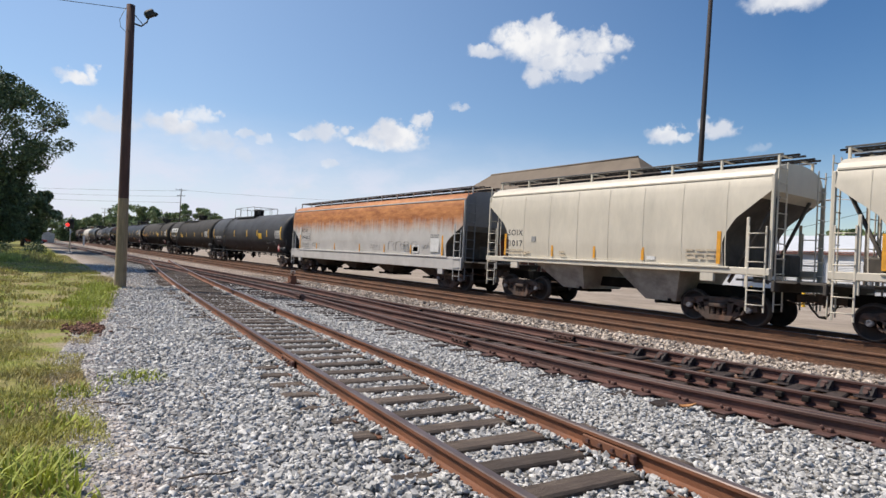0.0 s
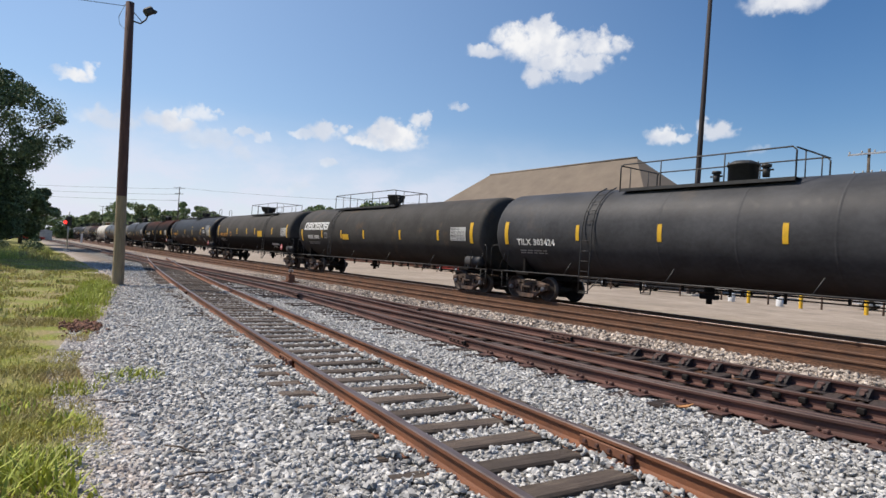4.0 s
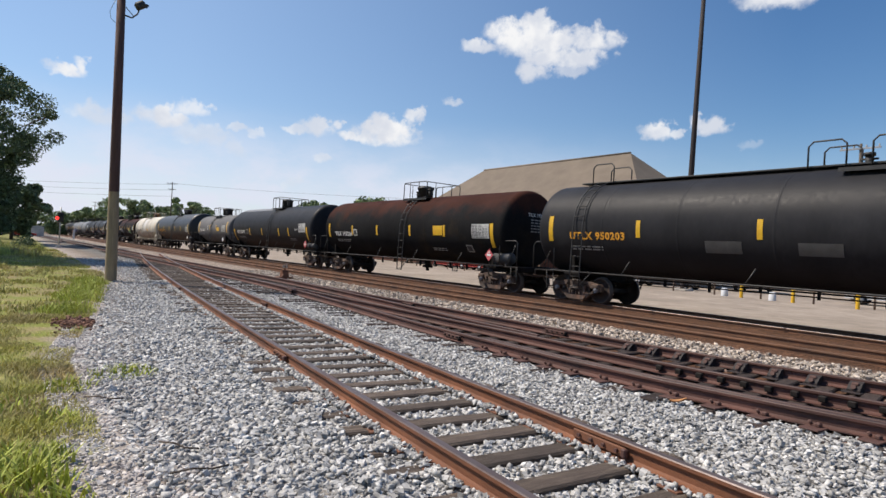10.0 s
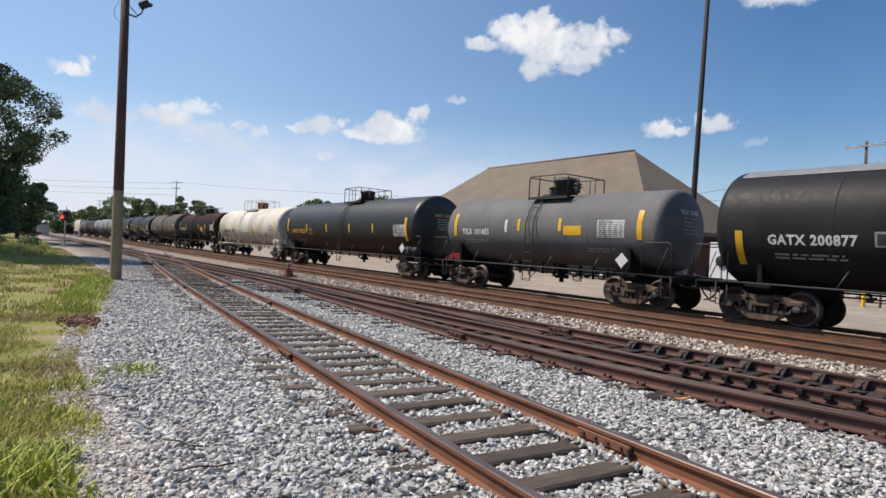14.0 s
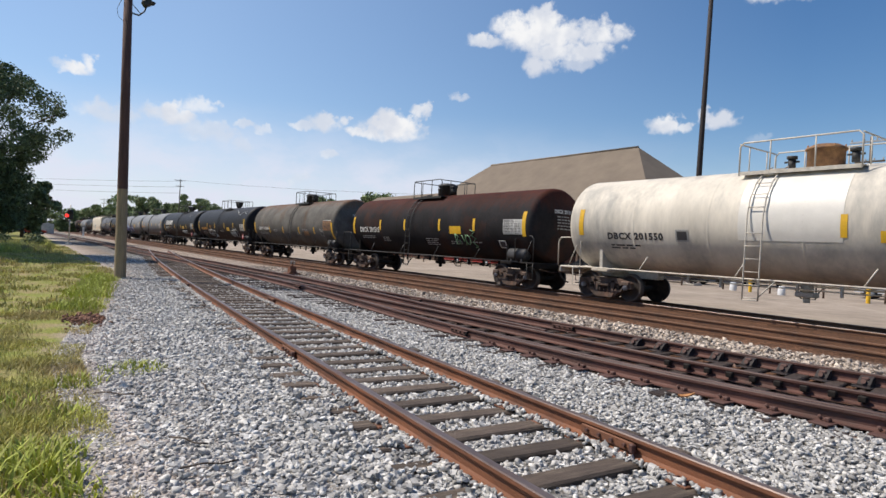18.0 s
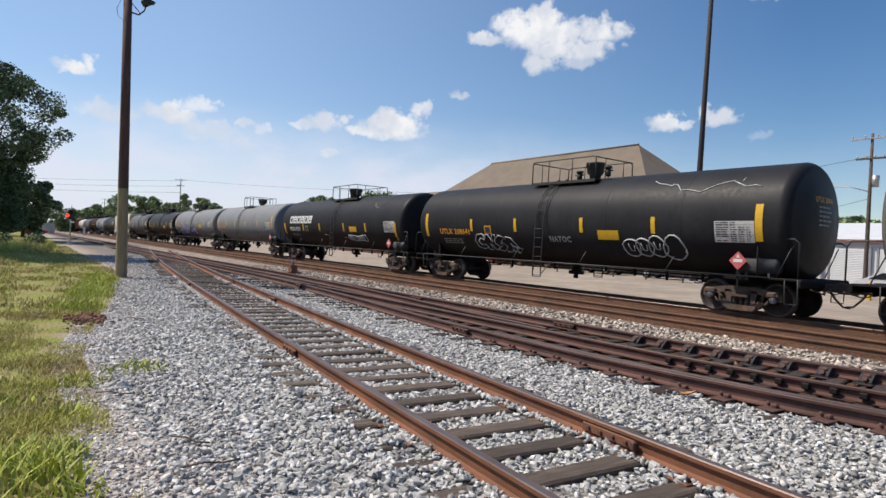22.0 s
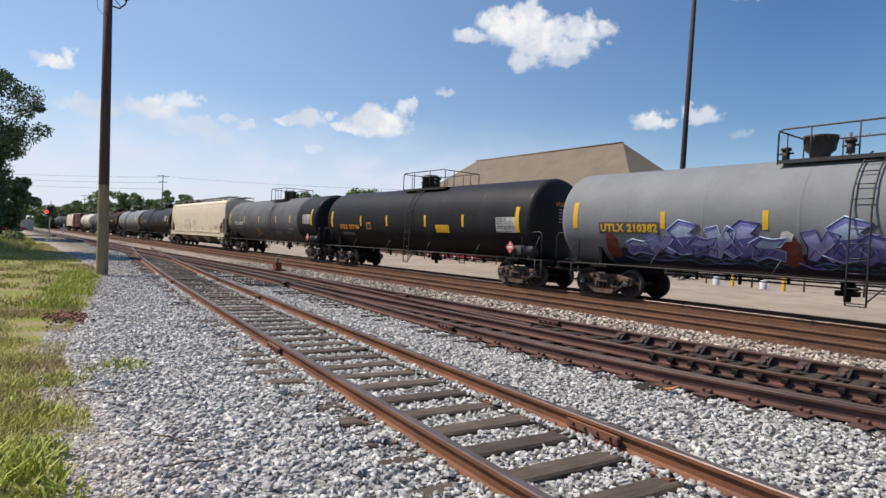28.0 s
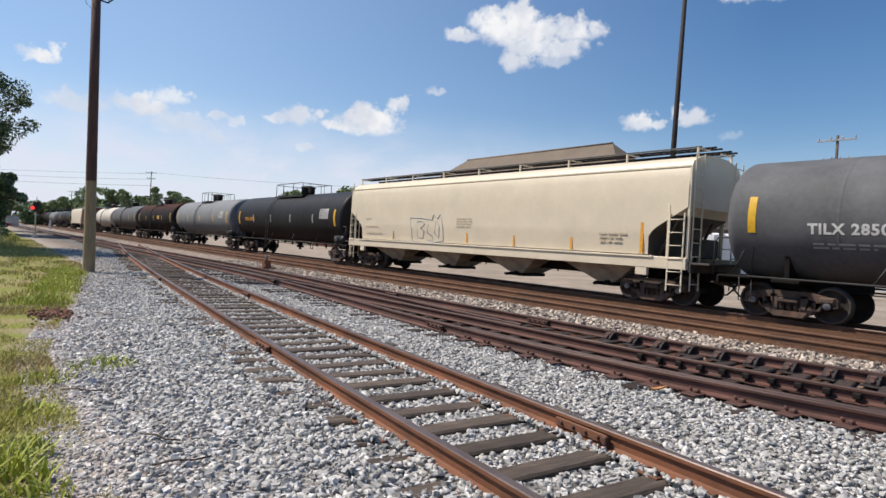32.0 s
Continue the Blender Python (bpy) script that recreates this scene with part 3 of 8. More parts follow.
    edge = op("ADD", 0.52, op("MINIMUM", op("MULTIPLY", op("MAXIMUM", op("SUBTRACT", -9.0, x), 0.0), 0.14),
                              op("ADD", 2.4, op("MULTIPLY", op("SUBTRACT", -9.0, x), 0.006))))
    # trodden dirt shows through where the stones thin out beside the grass
    soil = toned((0.40, 0.345, 0.30), op("MULTIPLY", rng(fine, 0.3, 0.7, 0.7, 1.2), rng(mid, 0.3, 0.7, 0.8, 1.2)))
    col = mix(op("MULTIPLY", rng(op("SUBTRACT", yw, edge), 1.7, 0.5), 0.75), col, soil)
    turnout = op("SUBTRACT", op("ADD", y, op("MULTIPLY", wob, 0.3)), op("ADD", 6.72, op("MULTIPLY", x, -0.045)))
    col = mix(rng(turnout, 0.0, 0.25), col, brown)
    col = mix(rng(yw, 9.9, 10.3), col, tan)
    col = mix(rng(op("ADD", y, op("MULTIPLY", wob, 0.4)), 12.1, 12.5), col, brown)
    col = mix(rng(yw, 19.2, 19.6), col, paved)
    col = mix(rng(op("SUBTRACT", op("ADD", y, op("MULTIPLY", wob, 0.8)), edge), 0.25, -0.35), col, turf)
    col = mix(rng(y, 90, 110), col, turf)
    nt.links.new(col, b.inputs["Base Color"])
    bump = nt.nodes.new("ShaderNodeBump")
    bump.inputs["Strength"].default_value, bump.inputs["Distance"].default_value = 0.7, 0.03
    nt.links.new(op("ADD", vor.outputs["Distance"], op("MULTIPLY", fine, 0.5)), bump.inputs["Height"])
    nt.links.new(bump.outputs[0], b.inputs["Normal"])
    return m


def ground_sheet():
    xs = [-3000, -900, -400, -200, -120, -80] + [-60 + 1.5 * i for i in range(47)] + [14, 20, 40, 100, 300, 900, 3000]
    ys = [-3000, -900, -300, -100, -40, -20, -12] + [-9 + 0.75 * i for i in range(41)] + [23, 26, 32, 45, 70, 120, 300, 900, 3000]
    vs = []
    for x in xs:
        for y in ys:
            z = GROUND
            inside = -62 < x < 12
            if inside and y < grass_edge(x) - 0.2:
                z += 0.05 * noise.noise((x * 0.3, y * 0.3, 0))
            elif -130 < x < 50 and y < 19:
                z += 0.02 * noise.noise((x * 0.9, y * 0.9, 4)) + (0.10 if 12.3 < y < 18.9 else 0.0)
            vs.append((x, y, z))
    n = len(ys)
    fs = [(i * n + j, (i + 1) * n + j, (i + 1) * n + j + 1, i * n + j + 1) for i in range(len(xs) - 1) for j in range(n - 1)]
    s = Shape()
    s.add(vs, fs, 0, True)
    return tagged(new("ground", s.mesh("ground", ground_material())), "gravel, dirt and mown grass beside railway tracks", "ground", kind="structure")


ground = ground_sheet()

# outline of a rail, across and up from the middle of its foot
RAIL = [(-0.070, -0.172), (0.070, -0.172), (0.070, -0.160), (0.022, -0.148), (0.009, -0.132), (0.009, -0.062), (0.020, -0.044), (0.036, -0.038), (0.037, -0.010),
        (0.030, 0.0), (-0.030, 0.0), (-0.037, -0.010), (-0.036, -0.038), (-0.020, -0.044), (-0.009, -0.062), (-0.009, -0.132), (-0.022, -0.148), (-0.070, -0.160)]


def rail(name, line, x0, x1, mats, step=1.5, parent=None, label="", z=0.0):
    s, n = Shape(), len(RAIL)
    count = max(2, int((x1 - x0) / step) + 1)
    vs = []
    for i in range(count):
        x = x0 + (x1 - x0) * i / (count - 1)
        slope = (line(x + 0.1) - line(x - 0.1)) / 0.2
        nx, ny = -slope / math.hypot(1, slope), 1 / math.hypot(1, slope)
        vs += [(x + a * nx, line(x) + a * ny, zz + z) for a, zz in RAIL]
    for i in range(count - 1):
        for k in range(n):
            s.add([], [], 0)
            q = (i * n + k, i * n + (k + 1) % n, (i + 1) * n + (k + 1) % n, (i + 1) * n + k)
            s.f.append(q), s.m.append(1 if k in (8, 9, 10) else 0), s.s.append(False)
    s.v = vs
    s.f += [tuple(range(n)), tuple(range((count - 1) * n, count * n))[::-1]]
    s.m += [0, 0]
    s.s += [False, False]
    return part(name, s.mesh(name, mats), parent, label=label)


track_a = tagged(new("track_1"), "rusty siding track on weathered wooden ties", "railway track", kind="structure")
track_b = tagged(new("track_2"), "dark rusty turnout with frog and braced rails", "railway track", kind="structure")
track_c = tagged(new("track_3"), "brown rusted through track", "railway track", kind="structure")
track_d = tagged(new("track_4"), "main track that the freight train runs on", "railway track", kind="structure")
A_MATS, B_MATS, C_MATS = [M_RAIL, M_RAILTOP], [M_RAILDARK, M_RAILTOPDARK], [M_RAILBROWN, M_RAILBROWN]
rail("rail", near_rail_a, -58, 9, A_MATS, parent=track_a)
rail("rail", lambda x: near_rail_a(x) + 1.505, -56, 9, A_MATS, parent=track_a)
rail("rail", far_rail_b, -420, 12, B_MATS, parent=track_b)
rail("rail", lambda x: near_rail_b(x), -420, -8.6, B_MATS, parent=track_b)
rail("closure_rail", lambda x: near_rail_b(x) + branch_off(x), -25.5, 12, B_MATS, parent=track_b)
rail("closure_rail", lambda x: near_rail_b(x) + branch_off(x) + 1.505, -25.5, -8.2, B_MATS, parent=track_b)
rail("guard_rail", lambda x: near_rail_b(x) + branch_off(x) + 0.19, -8.2, 6.0, [M_RAILDARK, M_RAILTOPDARK], parent=track_b, z=-0.012)
rail("frog_rail", lambda x: near_rail_b(x) - 0.028 * (x + 8.6), -8.6, 12, B_MATS, parent=track_b)
for y in (TRACK_C - 0.7525, TRACK_C + 0.7525):
    rail("rail", lambda x, y=y: y, -420, 25, C_MATS, step=6, parent=track_c)
for y in (TRACK_D - 0.7525, TRACK_D + 0.7525):
    rail("rail", lambda x, y=y: y, -700, 60, [M_RAILBROWN, M_RAILTOP], step=10, parent=track_d)


# ---- freight cars ----
WHEEL_R = 0.457


def wheelset_shape(s):
    for k in (-1, 1):
        prof = [(0.62, 0.0), (0.62, 0.10), (0.70, 0.12), (0.72, 0.30), (0.685, 0.40), (0.685, 0.485), (0.715, 0.485), (0.725, 0.457), (0.82, 0.450), (0.822, 0.40),
                (0.79, 0.385), (0.755, 0.30), (0.775, 0.14), (0.84, 0.11), (0.84, 0.0)]
        mats = [0, 0, 0, 0, 0, 0, 1, 1, 1, 0, 0, 0, 0, 0]
        s.lathe([(a * k, r) for a, r in prof], "y", 28, 0, mats=mats)
        s.rod((0, 0.84 * k, 0), (0, 1.10 * k, 0), 0.085, 14, 2)
        s.rod((0, 1.10 * k, 0), (0, 1.125 * k, 0), 0.055, 10, 2)
        for i in range(3):
            a = 2 * math.pi * i / 3
            s.rod((0.055 * math.cos(a), 1.10 * k, 0.055 * math.sin(a)), (0.055 * math.cos(a), 1.13 * k, 0.055 * math.sin(a)), 0.016, 6, 2)
    s.rod((0, -0.62, 0), (0, 0.62, 0), 0.09, 12, 0)


def side_frame_shape(s, k):
    """Cast frame of a truck: top member, slanting braces, columns and the spring opening, about the truck's middle."""
    y0, y1 = 0.88 * k, 1.05 * k
    s.prism([(-1.10, 0.62), (-0.80, 0.70), (-0.45, 0.76), (0.45, 0.76), (0.80, 0.70), (1.10, 0.62), (1.12, 0.44), (1.02, 0.42), (0.98, 0.52), (0.78, 0.52), (0.66, 0.54), (0.42, 0.60),
             (-0.42, 0.60), (-0.66, 0.54), (-0.78, 0.52), (-0.98, 0.52), (-1.02, 0.42), (-1.12, 0.44)], y0, y1)
    for sg in (-1, 1):
        s.prism([(sg * 0.84, 0.56), (sg * 0.58, 0.53), (sg * 0.30, 0.16), (sg * 0.40, 0.13), (sg * 0.52, 0.20)][::sg], y0, y1)
        s.prism([(sg * 0.46, 0.66), (sg * 0.28, 0.66), (sg * 0.26, 0.20), (sg * 0.38, 0.20)][::sg], y0, y1)
        s.box((sg * 0.889, 0.98 * k, 0.60), (0.36, 0.26, 0.16), 0, 0.04)
        s.box((sg * 0.889, 0.94 * k, 0.46), (0.28, 0.14, 0.24), 1, 0.05)
        s.prism([(sg * 0.76, 0.52), (sg * 0.64, 0.52), (sg * 0.62, 0.26), (sg * 0.74, 0.34)][::sg], y0, y1)
        s.rod((sg * 0.55, 0.84 * k, 0.42), (sg * 0.55, 1.07 * k, 0.42), 0.05, 8, 1)
    s.prism([(-0.46, 0.25), (0.46, 0.25), (0.36, 0.10), (-0.36, 0.10)], y0, y1 + 0.03 * k)
    for i in (-1, 0, 1):
        s.rod((i * 0.17, 0.99 * k, 0.23), (i * 0.17, 0.99 * k, 0.46), 0.062, 10, 1)
        for j in range(4):
            s.lathe([(0.26 + j * 0.05, 0.066), (0.275 + j * 0.05, 0.080), (0.29 + j * 0.05, 0.066)], "z", 10, 0, (i * 0.17, 0.99 * k, 0))
    s.box((0, 1.0 * k, 0.52), (0.50, 0.26, 0.13), 0, 0.03)


def bolster_shape(s):
    s.box((0, 0, 0.56), (0.42, 1.95, 0.22), 0, 0.04)
    s.rod((0, 0, 0.66), (0, 0, 0.78), 0.2, 14, 0)
    for x in (-0.5, 0.5):
        s.box((x, 0, 0.36), (0.10, 1.5, 0.12), 0, 0.02)
    for k in (-1, 1):
        for x in (-0.4, 0.4):
            s.box((x, 0.76 * k, 0.42), (0.06, 0.08, 0.26), 0, 0.02)


WHEELSETS = []


def truck(parent, x):
    t = part("truck", shared("bolster", bolster_shape, [M_TRUCK]), parent, pose(x, 0, 0))
    for k in (-1, 1):
        part("side_frame", shared(("side_frame", k), lambda s: side_frame_shape(s, k), [M_TRUCK, M_UNDER]), t)
    for dx in (-0.889, 0.889):
        w = part("wheelset", shared("wheelset", wheelset_shape, [M_WHEEL, M_TREAD, M_CAP]), t, pose(dx, 0, WHEEL_R))
        WHEELSETS.append((w, dx))
    return t


def coupler_shape(s):
    s.box((0.28, 0, 0.88), (0.62, 0.20, 0.22), 0, 0.04)
    s.prism([(0.52, -0.12), (0.70, -0.18), (0.84, -0.12), (0.84, 0.02), (0.74, 0.06), (0.74, 0.16), (0.62, 0.18), (0.50, 0.12)], 0.74, 1.02, "z")
    s.pipe([(0.35, -0.22, 0.86), (0.50, -0.25, 0.62), (0.68, -0.22, 0.42), (0.84, -0.18, 0.40)], 0.028, 6)
    s.pipe([(0.2, 0.05, 0.75), (0.3, 0.3, 0.7), (0.36, 0.8, 0.78), (0.36, 1.3, 0.84)], 0.018, 5)
    s.pipe([(0.36, -1.3, 0.84), (0.34, -0.6, 0.72), (0.2, -0.05, 0.75)], 0.018, 5)


def coupler(parent, x, way):
    part("coupler", shared("coupler", coupler_shape, [M_TRUCK]), parent, pose(x, 0, 0, 0, 0, 0 if way > 0 else 180))


class Tank:
    """Measures of one tank car, and the wrap from its side to the round shell."""

    def __init__(self, half, radius=1.62, axis=2.63, over=1.5, head=0.45, mid=0.0):
        self.mid, self.half, self.r, self.z, self.end, self.head = mid, half, radius, axis, half + over, head

    def side(self, x, up, off=0.0, k=-1):
        """A point of the shell: x along it, up metres above the line of its lettering measured round it; k: which side."""
        a = (up + 2.72 - self.z) / self.r
        return Vector((x + self.mid, k * (self.r + off) * math.cos(a), self.z + (self.r + off) * math.sin(a)))


def head_profile(r, h, n=7, crown=5):
    """Dished head: (distance from the rim plane, radius) from the middle outwards, a shallow crown running into a tight knuckle."""
    knuckle = 0.30
    flat = h - knuckle * 0.9
    out = []
    for i in range(crown):
        f = i / crown
        out.append((h - flat * f * f, (r - knuckle) * f))
    for i in range(n + 1):
        a = math.pi / 2 * i / n
        out.append(((h - flat) * math.cos(a), r - knuckle + knuckle * math.sin(a)))
    return out


def shell_shape(s, T):
    e, h, r = T.end, T.head, T.r
    dish = head_profile(r, h)
    prof = [(-e + h - d, q) for d, q in dish]
    prof.append((-e + h + 0.05, r))
    rings = []
    count = max(4, round(2 * (e - h) / 2.6))
    for i in range(1, count):
        x = -e + h + 2 * (e - h) * i / count
        rings += [(x - 0.06, r), (x - 0.03, r), (x - 0.012, r + 0.006), (x + 0.012, r + 0.006), (x + 0.03, r), (x + 0.06, r)]
    prof += rings + [(e - h - 0.05, r)]
    prof += [(e - h + d, q) for d, q in dish[::-1]]
    s.lathe(prof, "x", 56, 0, (T.mid, 0, T.z))


def patch(name, parent, T, x0, x1, u0, u1, mat, off=0.006, k=-1, label="", nx=1, thick=0.004):
    """A flat marking or plate laid round the shell between two places along it and two heights."""
    nu = max(2, int(abs(u1 - u0) / 0.12) + 1)
    s = Shape()
    vs, fs = [], []
    for layer in (off, off + thick):
        for i in range(nx + 1):
            for j in range(nu + 1):
                vs.append(T.side(x0 + (x1 - x0) * i / nx, u0 + (u1 - u0) * j / nu, layer, k))
    w = nu + 1
    o = (nx + 1) * w
    for i in range(nx):
        for j in range(nu):
            a = i * w + j
            fs += [(a, a + 1, a + w + 1, a + w), (o + a, o + a + w, o + a + w + 1, o + a + 1)]
    rim = [i * w for i in range(nx + 1)] + [nx * w + j for j in range(1, w)] + [i * w + nu for i in range(nx - 1, -1, -1)] + [j for j in range(nu - 1, 0, -1)]
    fs += [(rim[i], rim[(i + 1) % len(rim)], o + rim[(i + 1) % len(rim)], o + rim[i]) for i in range(len(rim))]
    s.add(vs, fs, 0, True)
    s.crease = 40
    return part(name, s.mesh(name, mat), parent, label=label)


def letters(text, size, bold=0.0):
    """The outline of some words as a flat mesh, x to the right and y up, cut into low strips so that it can be bent."""
    c = bpy.data.curves.new("words", "FONT")
    c.body, c.size, c.offset = text, size, bold
    c.resolution_u, c.space_character, c.space_word = 2, 1.1, 1.15
    ob = bpy.data.objects.new("words", c)
    scene.collection.objects.link(ob)
    me = bpy.data.meshes.new_from_object(ob.evaluated_get(bpy.context.evaluated_depsgraph_get()))
    bpy.data.objects.remove(ob)
    bm = bmesh.new()
    bm.from_mesh(me)
    bpy.data.meshes.remove(me)
    for i in range(0, int(size / 0.07) + 1):
        bmesh.ops.bisect_plane(bm, geom=bm.verts[:] + bm.edges[:] + bm.faces[:], plane_co=(0, i * 0.07, 0), plane_no=(0, 1, 0))
    return bm


def words_on_shell(name, parent, T, text, x0, up, height, mat, width=None, bold=0.0, k=-1, off=0.006):
    bm = letters(text, height * 1.4, bold)
    xs = [v.co.x for v in bm.verts]
    ys = [v.co.y for v in bm.verts]
    sx = width / (max(xs) - min(xs)) if width else 1.0
    sy = height / (max(ys) - min(ys))
    lo, lx = min(ys), min(xs)
    for v in bm.verts:
        v.co = T.side(x0 + (v.co.x - lx) * sx, up + (v.co.y - lo) * sy, off, k)
    me = bpy.data.meshes.new(name)
    bm.to_mesh(me)
    bm.free()
    me.materials.append(mat)
    return part(name, me, parent)


def words_on_wall(name, parent, text, x0, y, z, height, mat, width=None, bold=0.0):
    bm = letters(text, height * 1.4, bold)
    xs = [v.co.x for v in bm.verts]
    ys = [v.co.y for v in bm.verts]
    sx = width / (max(xs) - min(xs)) if width else 1.0
    sy, lo, lx = height / (max(ys) - min(ys)), min(ys), min(xs)
    for v in bm.verts:
        v.co = Vector((x0 + (v.co.x - lx) * sx, y, z + (v.co.y - lo) * sy))
        v.co.y = -(hopper_section(v.co.z) + 0.005)
    me = bpy.data.meshes.new(name)
    bm.to_mesh(me)
    bm.free()
    me.materials.append(mat)
    return part(name, me, parent)


def on_head(T, y, z, off=0.008):
    """A point of the front head, y across and z above its middle."""
    q = math.hypot(y, z)
    dish = head_profile(T.r, T.head)
    d = np.interp(q, [w for _, w in dish], [h for h, _ in dish])
    return Vector((T.mid + T.end - T.head + d + off, y, T.z + z))


def words_on_head(parent, T, text, mat):
    """The car's mark once more on its front head, with rows too small to read below."""
    bm = letters(text, 0.20, 0.006)
    xs = [v.co.x for v in bm.verts]
    wide = max(xs) - min(xs)
    for v in bm.verts:
        v.co = on_head(T, -0.42 + (v.co.x - min(xs)) / wide * 1.05, 0.52 + v.co.y)
    me = bpy.data.meshes.new("head_lettering")
    bm.to_mesh(me)
    bm.free()
    me.materials.append(mat)
    tagged(part("head_lettering", me, parent), kind="stuff")
    s, g = Shape(), random.Random(len(text) + int(T.half * 100))
    for i in range(5):
        y, z = -0.28, 0.36 - 0.12 * i
        while y < 0.42 + g.uniform(-0.2, 0.1):
            w = g.uniform(0.08, 0.2)
            s.add([on_head(T, a, b) for a, b in ((y, z), (y + w, z), (y + w, z + 0.05), (y, z + 0.05))], [(0, 1, 2, 3)])
            y += w + 0.05
    tagged(part("head_print", s.mesh("head_print", M_GREYMARK), parent), kind="stuff")


def scrawl(name, parent, T, pts, r, mat, k=-1, off=0.01):
    """A sprayed line on the shell through points (x, up)."""
    s = Shape()
    s.pipe([T.side(x, u, off, k) for x, u in pts], r, 5)
    return part(name, s.mesh(name, mat), parent)


def small_print(parent, T, x, up, w, rows, mat, k=-1, gap=0.10, height=0.05):
    """Rows of lettering too small to read."""
    s = Shape()
    g = random.Random(int(x * 100) + rows)
    for r in range(rows):
        px, end = x, x + w * g.uniform(0.75, 1.0)
        while px < end:
            d = min(g.uniform(0.12, 0.4), end - px)
            u = up - r * gap
            vs = [T.side(px, u, 0.006, k), T.side(px + d, u, 0.006, k), T.side(px + d, u + height, 0.006, k), T.side(px, u + height, 0.006, k)]
            s.add(vs, [(0, 1, 2, 3)])
            px += d + 0.07
    return tagged(part("small_print", s.mesh("small_print", mat), parent), kind="stuff")


def data_panel(parent, T, x, up, w=1.12, h=0.60, k=-1, mat=M_PANEL):
    p = patch("data_panel", parent, T, x, x + w, up, up + h, mat, 0.004, k, "pale stencilled panel of ruled tables")
    s = Shape()

    def line(x0, x1, u0, u1):
        s.add([T.side(a, b, 0.012, k) for a, b in ((x0, u0), (x1, u0), (x1, u1), (x0, u1))], [(0, 1, 2, 3)])
    g = random.Random(int(100 * x))
    cols = (0.04, 0.42, 0.62, 0.82, 0.98)
    for r in range(9):
        u = up + 0.03 + r * (h - 0.09) / 8
        for c0, c1 in zip(cols, cols[1:]):
            if (r > 6 and c0 > 0.5) or (r < 2 and c0 < 0.3 and g.random() < 0.4):
                continue
            end = c1 - 0.03 - g.uniform(0.0, 0.06)
            cut = c0 + (end - c0) * g.uniform(0.3, 0.7)
            line(x + c0 * w, x + cut * w - 0.012, u, u + 0.030)
            line(x + cut * w + 0.012, x + end * w, u, u + 0.030)
    for f in (0.36, 0.84):
        line(x + 0.02, x + w - 0.02, up + h * f, up + h * f + 0.008)
    tagged(part("table_ruling", s.mesh("table_ruling", M_STENCIL), p), kind="stuff")


def placard_shape(s):
    s.box((0, 0, 0), (0.36, 0.012, 0.36), 0, 0.004, Matrix.Rotation(radians(45), 4, "Y"))
    s.box((0, -0.009, 0.0), (0.26, 0.008, 0.09), 1, 0.003)
    s.prism([(-0.05, 0.08), (0.05, 0.08), (0.0, 0.19)], -0.014, -0.006, "y", 1)


def ladder_shape(s, T, k, w=0.42):
    """A ladder that follows the shell from the top walkway to below the sill."""
    for sx in (-w / 2, w / 2):
        s.pipe([T.side(sx - T.mid, a, 0.09, k) for a in (1.95, 1.5, 1.0, 0.5, 0.0)] + [Vector((sx, k * (T.r + 0.10), 1.9)), Vector((sx, k * (T.r + 0.12), 1.2)), Vector((sx, k * (T.r + 0.12), 0.52))], 0.022, 6)
    for i in range(5):
        a = 1.7 - i * 0.36
        p, q = T.side(-w / 2 - T.mid, a, 0.09, k), T.side(w / 2 - T.mid, a, 0.09, k)
        s.rod(p, q, 0.014, 6)
    for i in range(6):
        z = 2.3 - i * 0.345
        s.rod((-w / 2, k * (T.r + 0.11), z), (w / 2, k * (T.r + 0.11), z), 0.014, 6)
    s.rod((-w / 2, k * (T.r + 0.12), 0.52), (w / 2, k * (T.r + 0.12), 0.52), 0.016, 6)
    s.pipe([(w / 2, k * (T.r + 0.12), 0.62), (w / 2 + 0.35, k * (T.r - 0.02), 1.05)], 0.018, 5)


def end_hoop_shape(s, k):
    """Grab rail that stands at the corner of the end platform."""
    y = 1.42 * k
    s.pipe([(-0.62, y, 1.08), (-0.62, y, 1.95), (-0.52, y, 2.08), (0.30, y, 2.10), (0.42, y, 2.0), (0.42, y, 1.08)], 0.022, 6)
    s.pipe([(-0.10, y, 1.10), (0.24, y * 0.95, 1.95)], 0.016, 5)
    s.pipe([(0.42, y, 1.08), (0.42, y * 0.98, 0.5), (0.42, y * 0.98, 0.42), (0.10, y * 0.98, 0.42), (0.10, y, 1.05)], 0.016, 5)


def platform_shape(s, wide, k):
    """Narrow walk along one side of the manway, with its turned-down edge."""
    s.prism([(0.52 * k, -0.115), (1.04 * k, -0.115), (1.04 * k, -0.215), (1.015 * k, -0.215), (1.015 * k, -0.14), (0.52 * k, -0.14)][::k], -wide / 2, wide / 2, "x")


def top_rail_shape(s, wide, k, tall=0.92):
    """Railing along one side of the top platform: one bent pipe with posts and a lower rail."""
    y, h = 1.02 * k, wide / 2
    s.pipe([(-h, y, 0), (-h, y, tall - 0.1), (-h + 0.1, y, tall), (h - 0.1, y, tall), (h, y, tall - 0.1), (h, y, 0)], 0.024, 6)
    for x in (-h * 0.45, h * 0.3):
        s.pipe([(x, y, 0), (x, y, tall)], 0.02, 5)


def end_rail_shape(s, tall=0.92):
    s.pipe([(0, -1.02, tall - 0.03), (0, 1.02, tall - 0.03)], 0.022, 6)
    for y in (-0.5, 0.5):
        s.pipe([(0, y, 0.0), (0, y, tall - 0.03)], 0.018, 5)


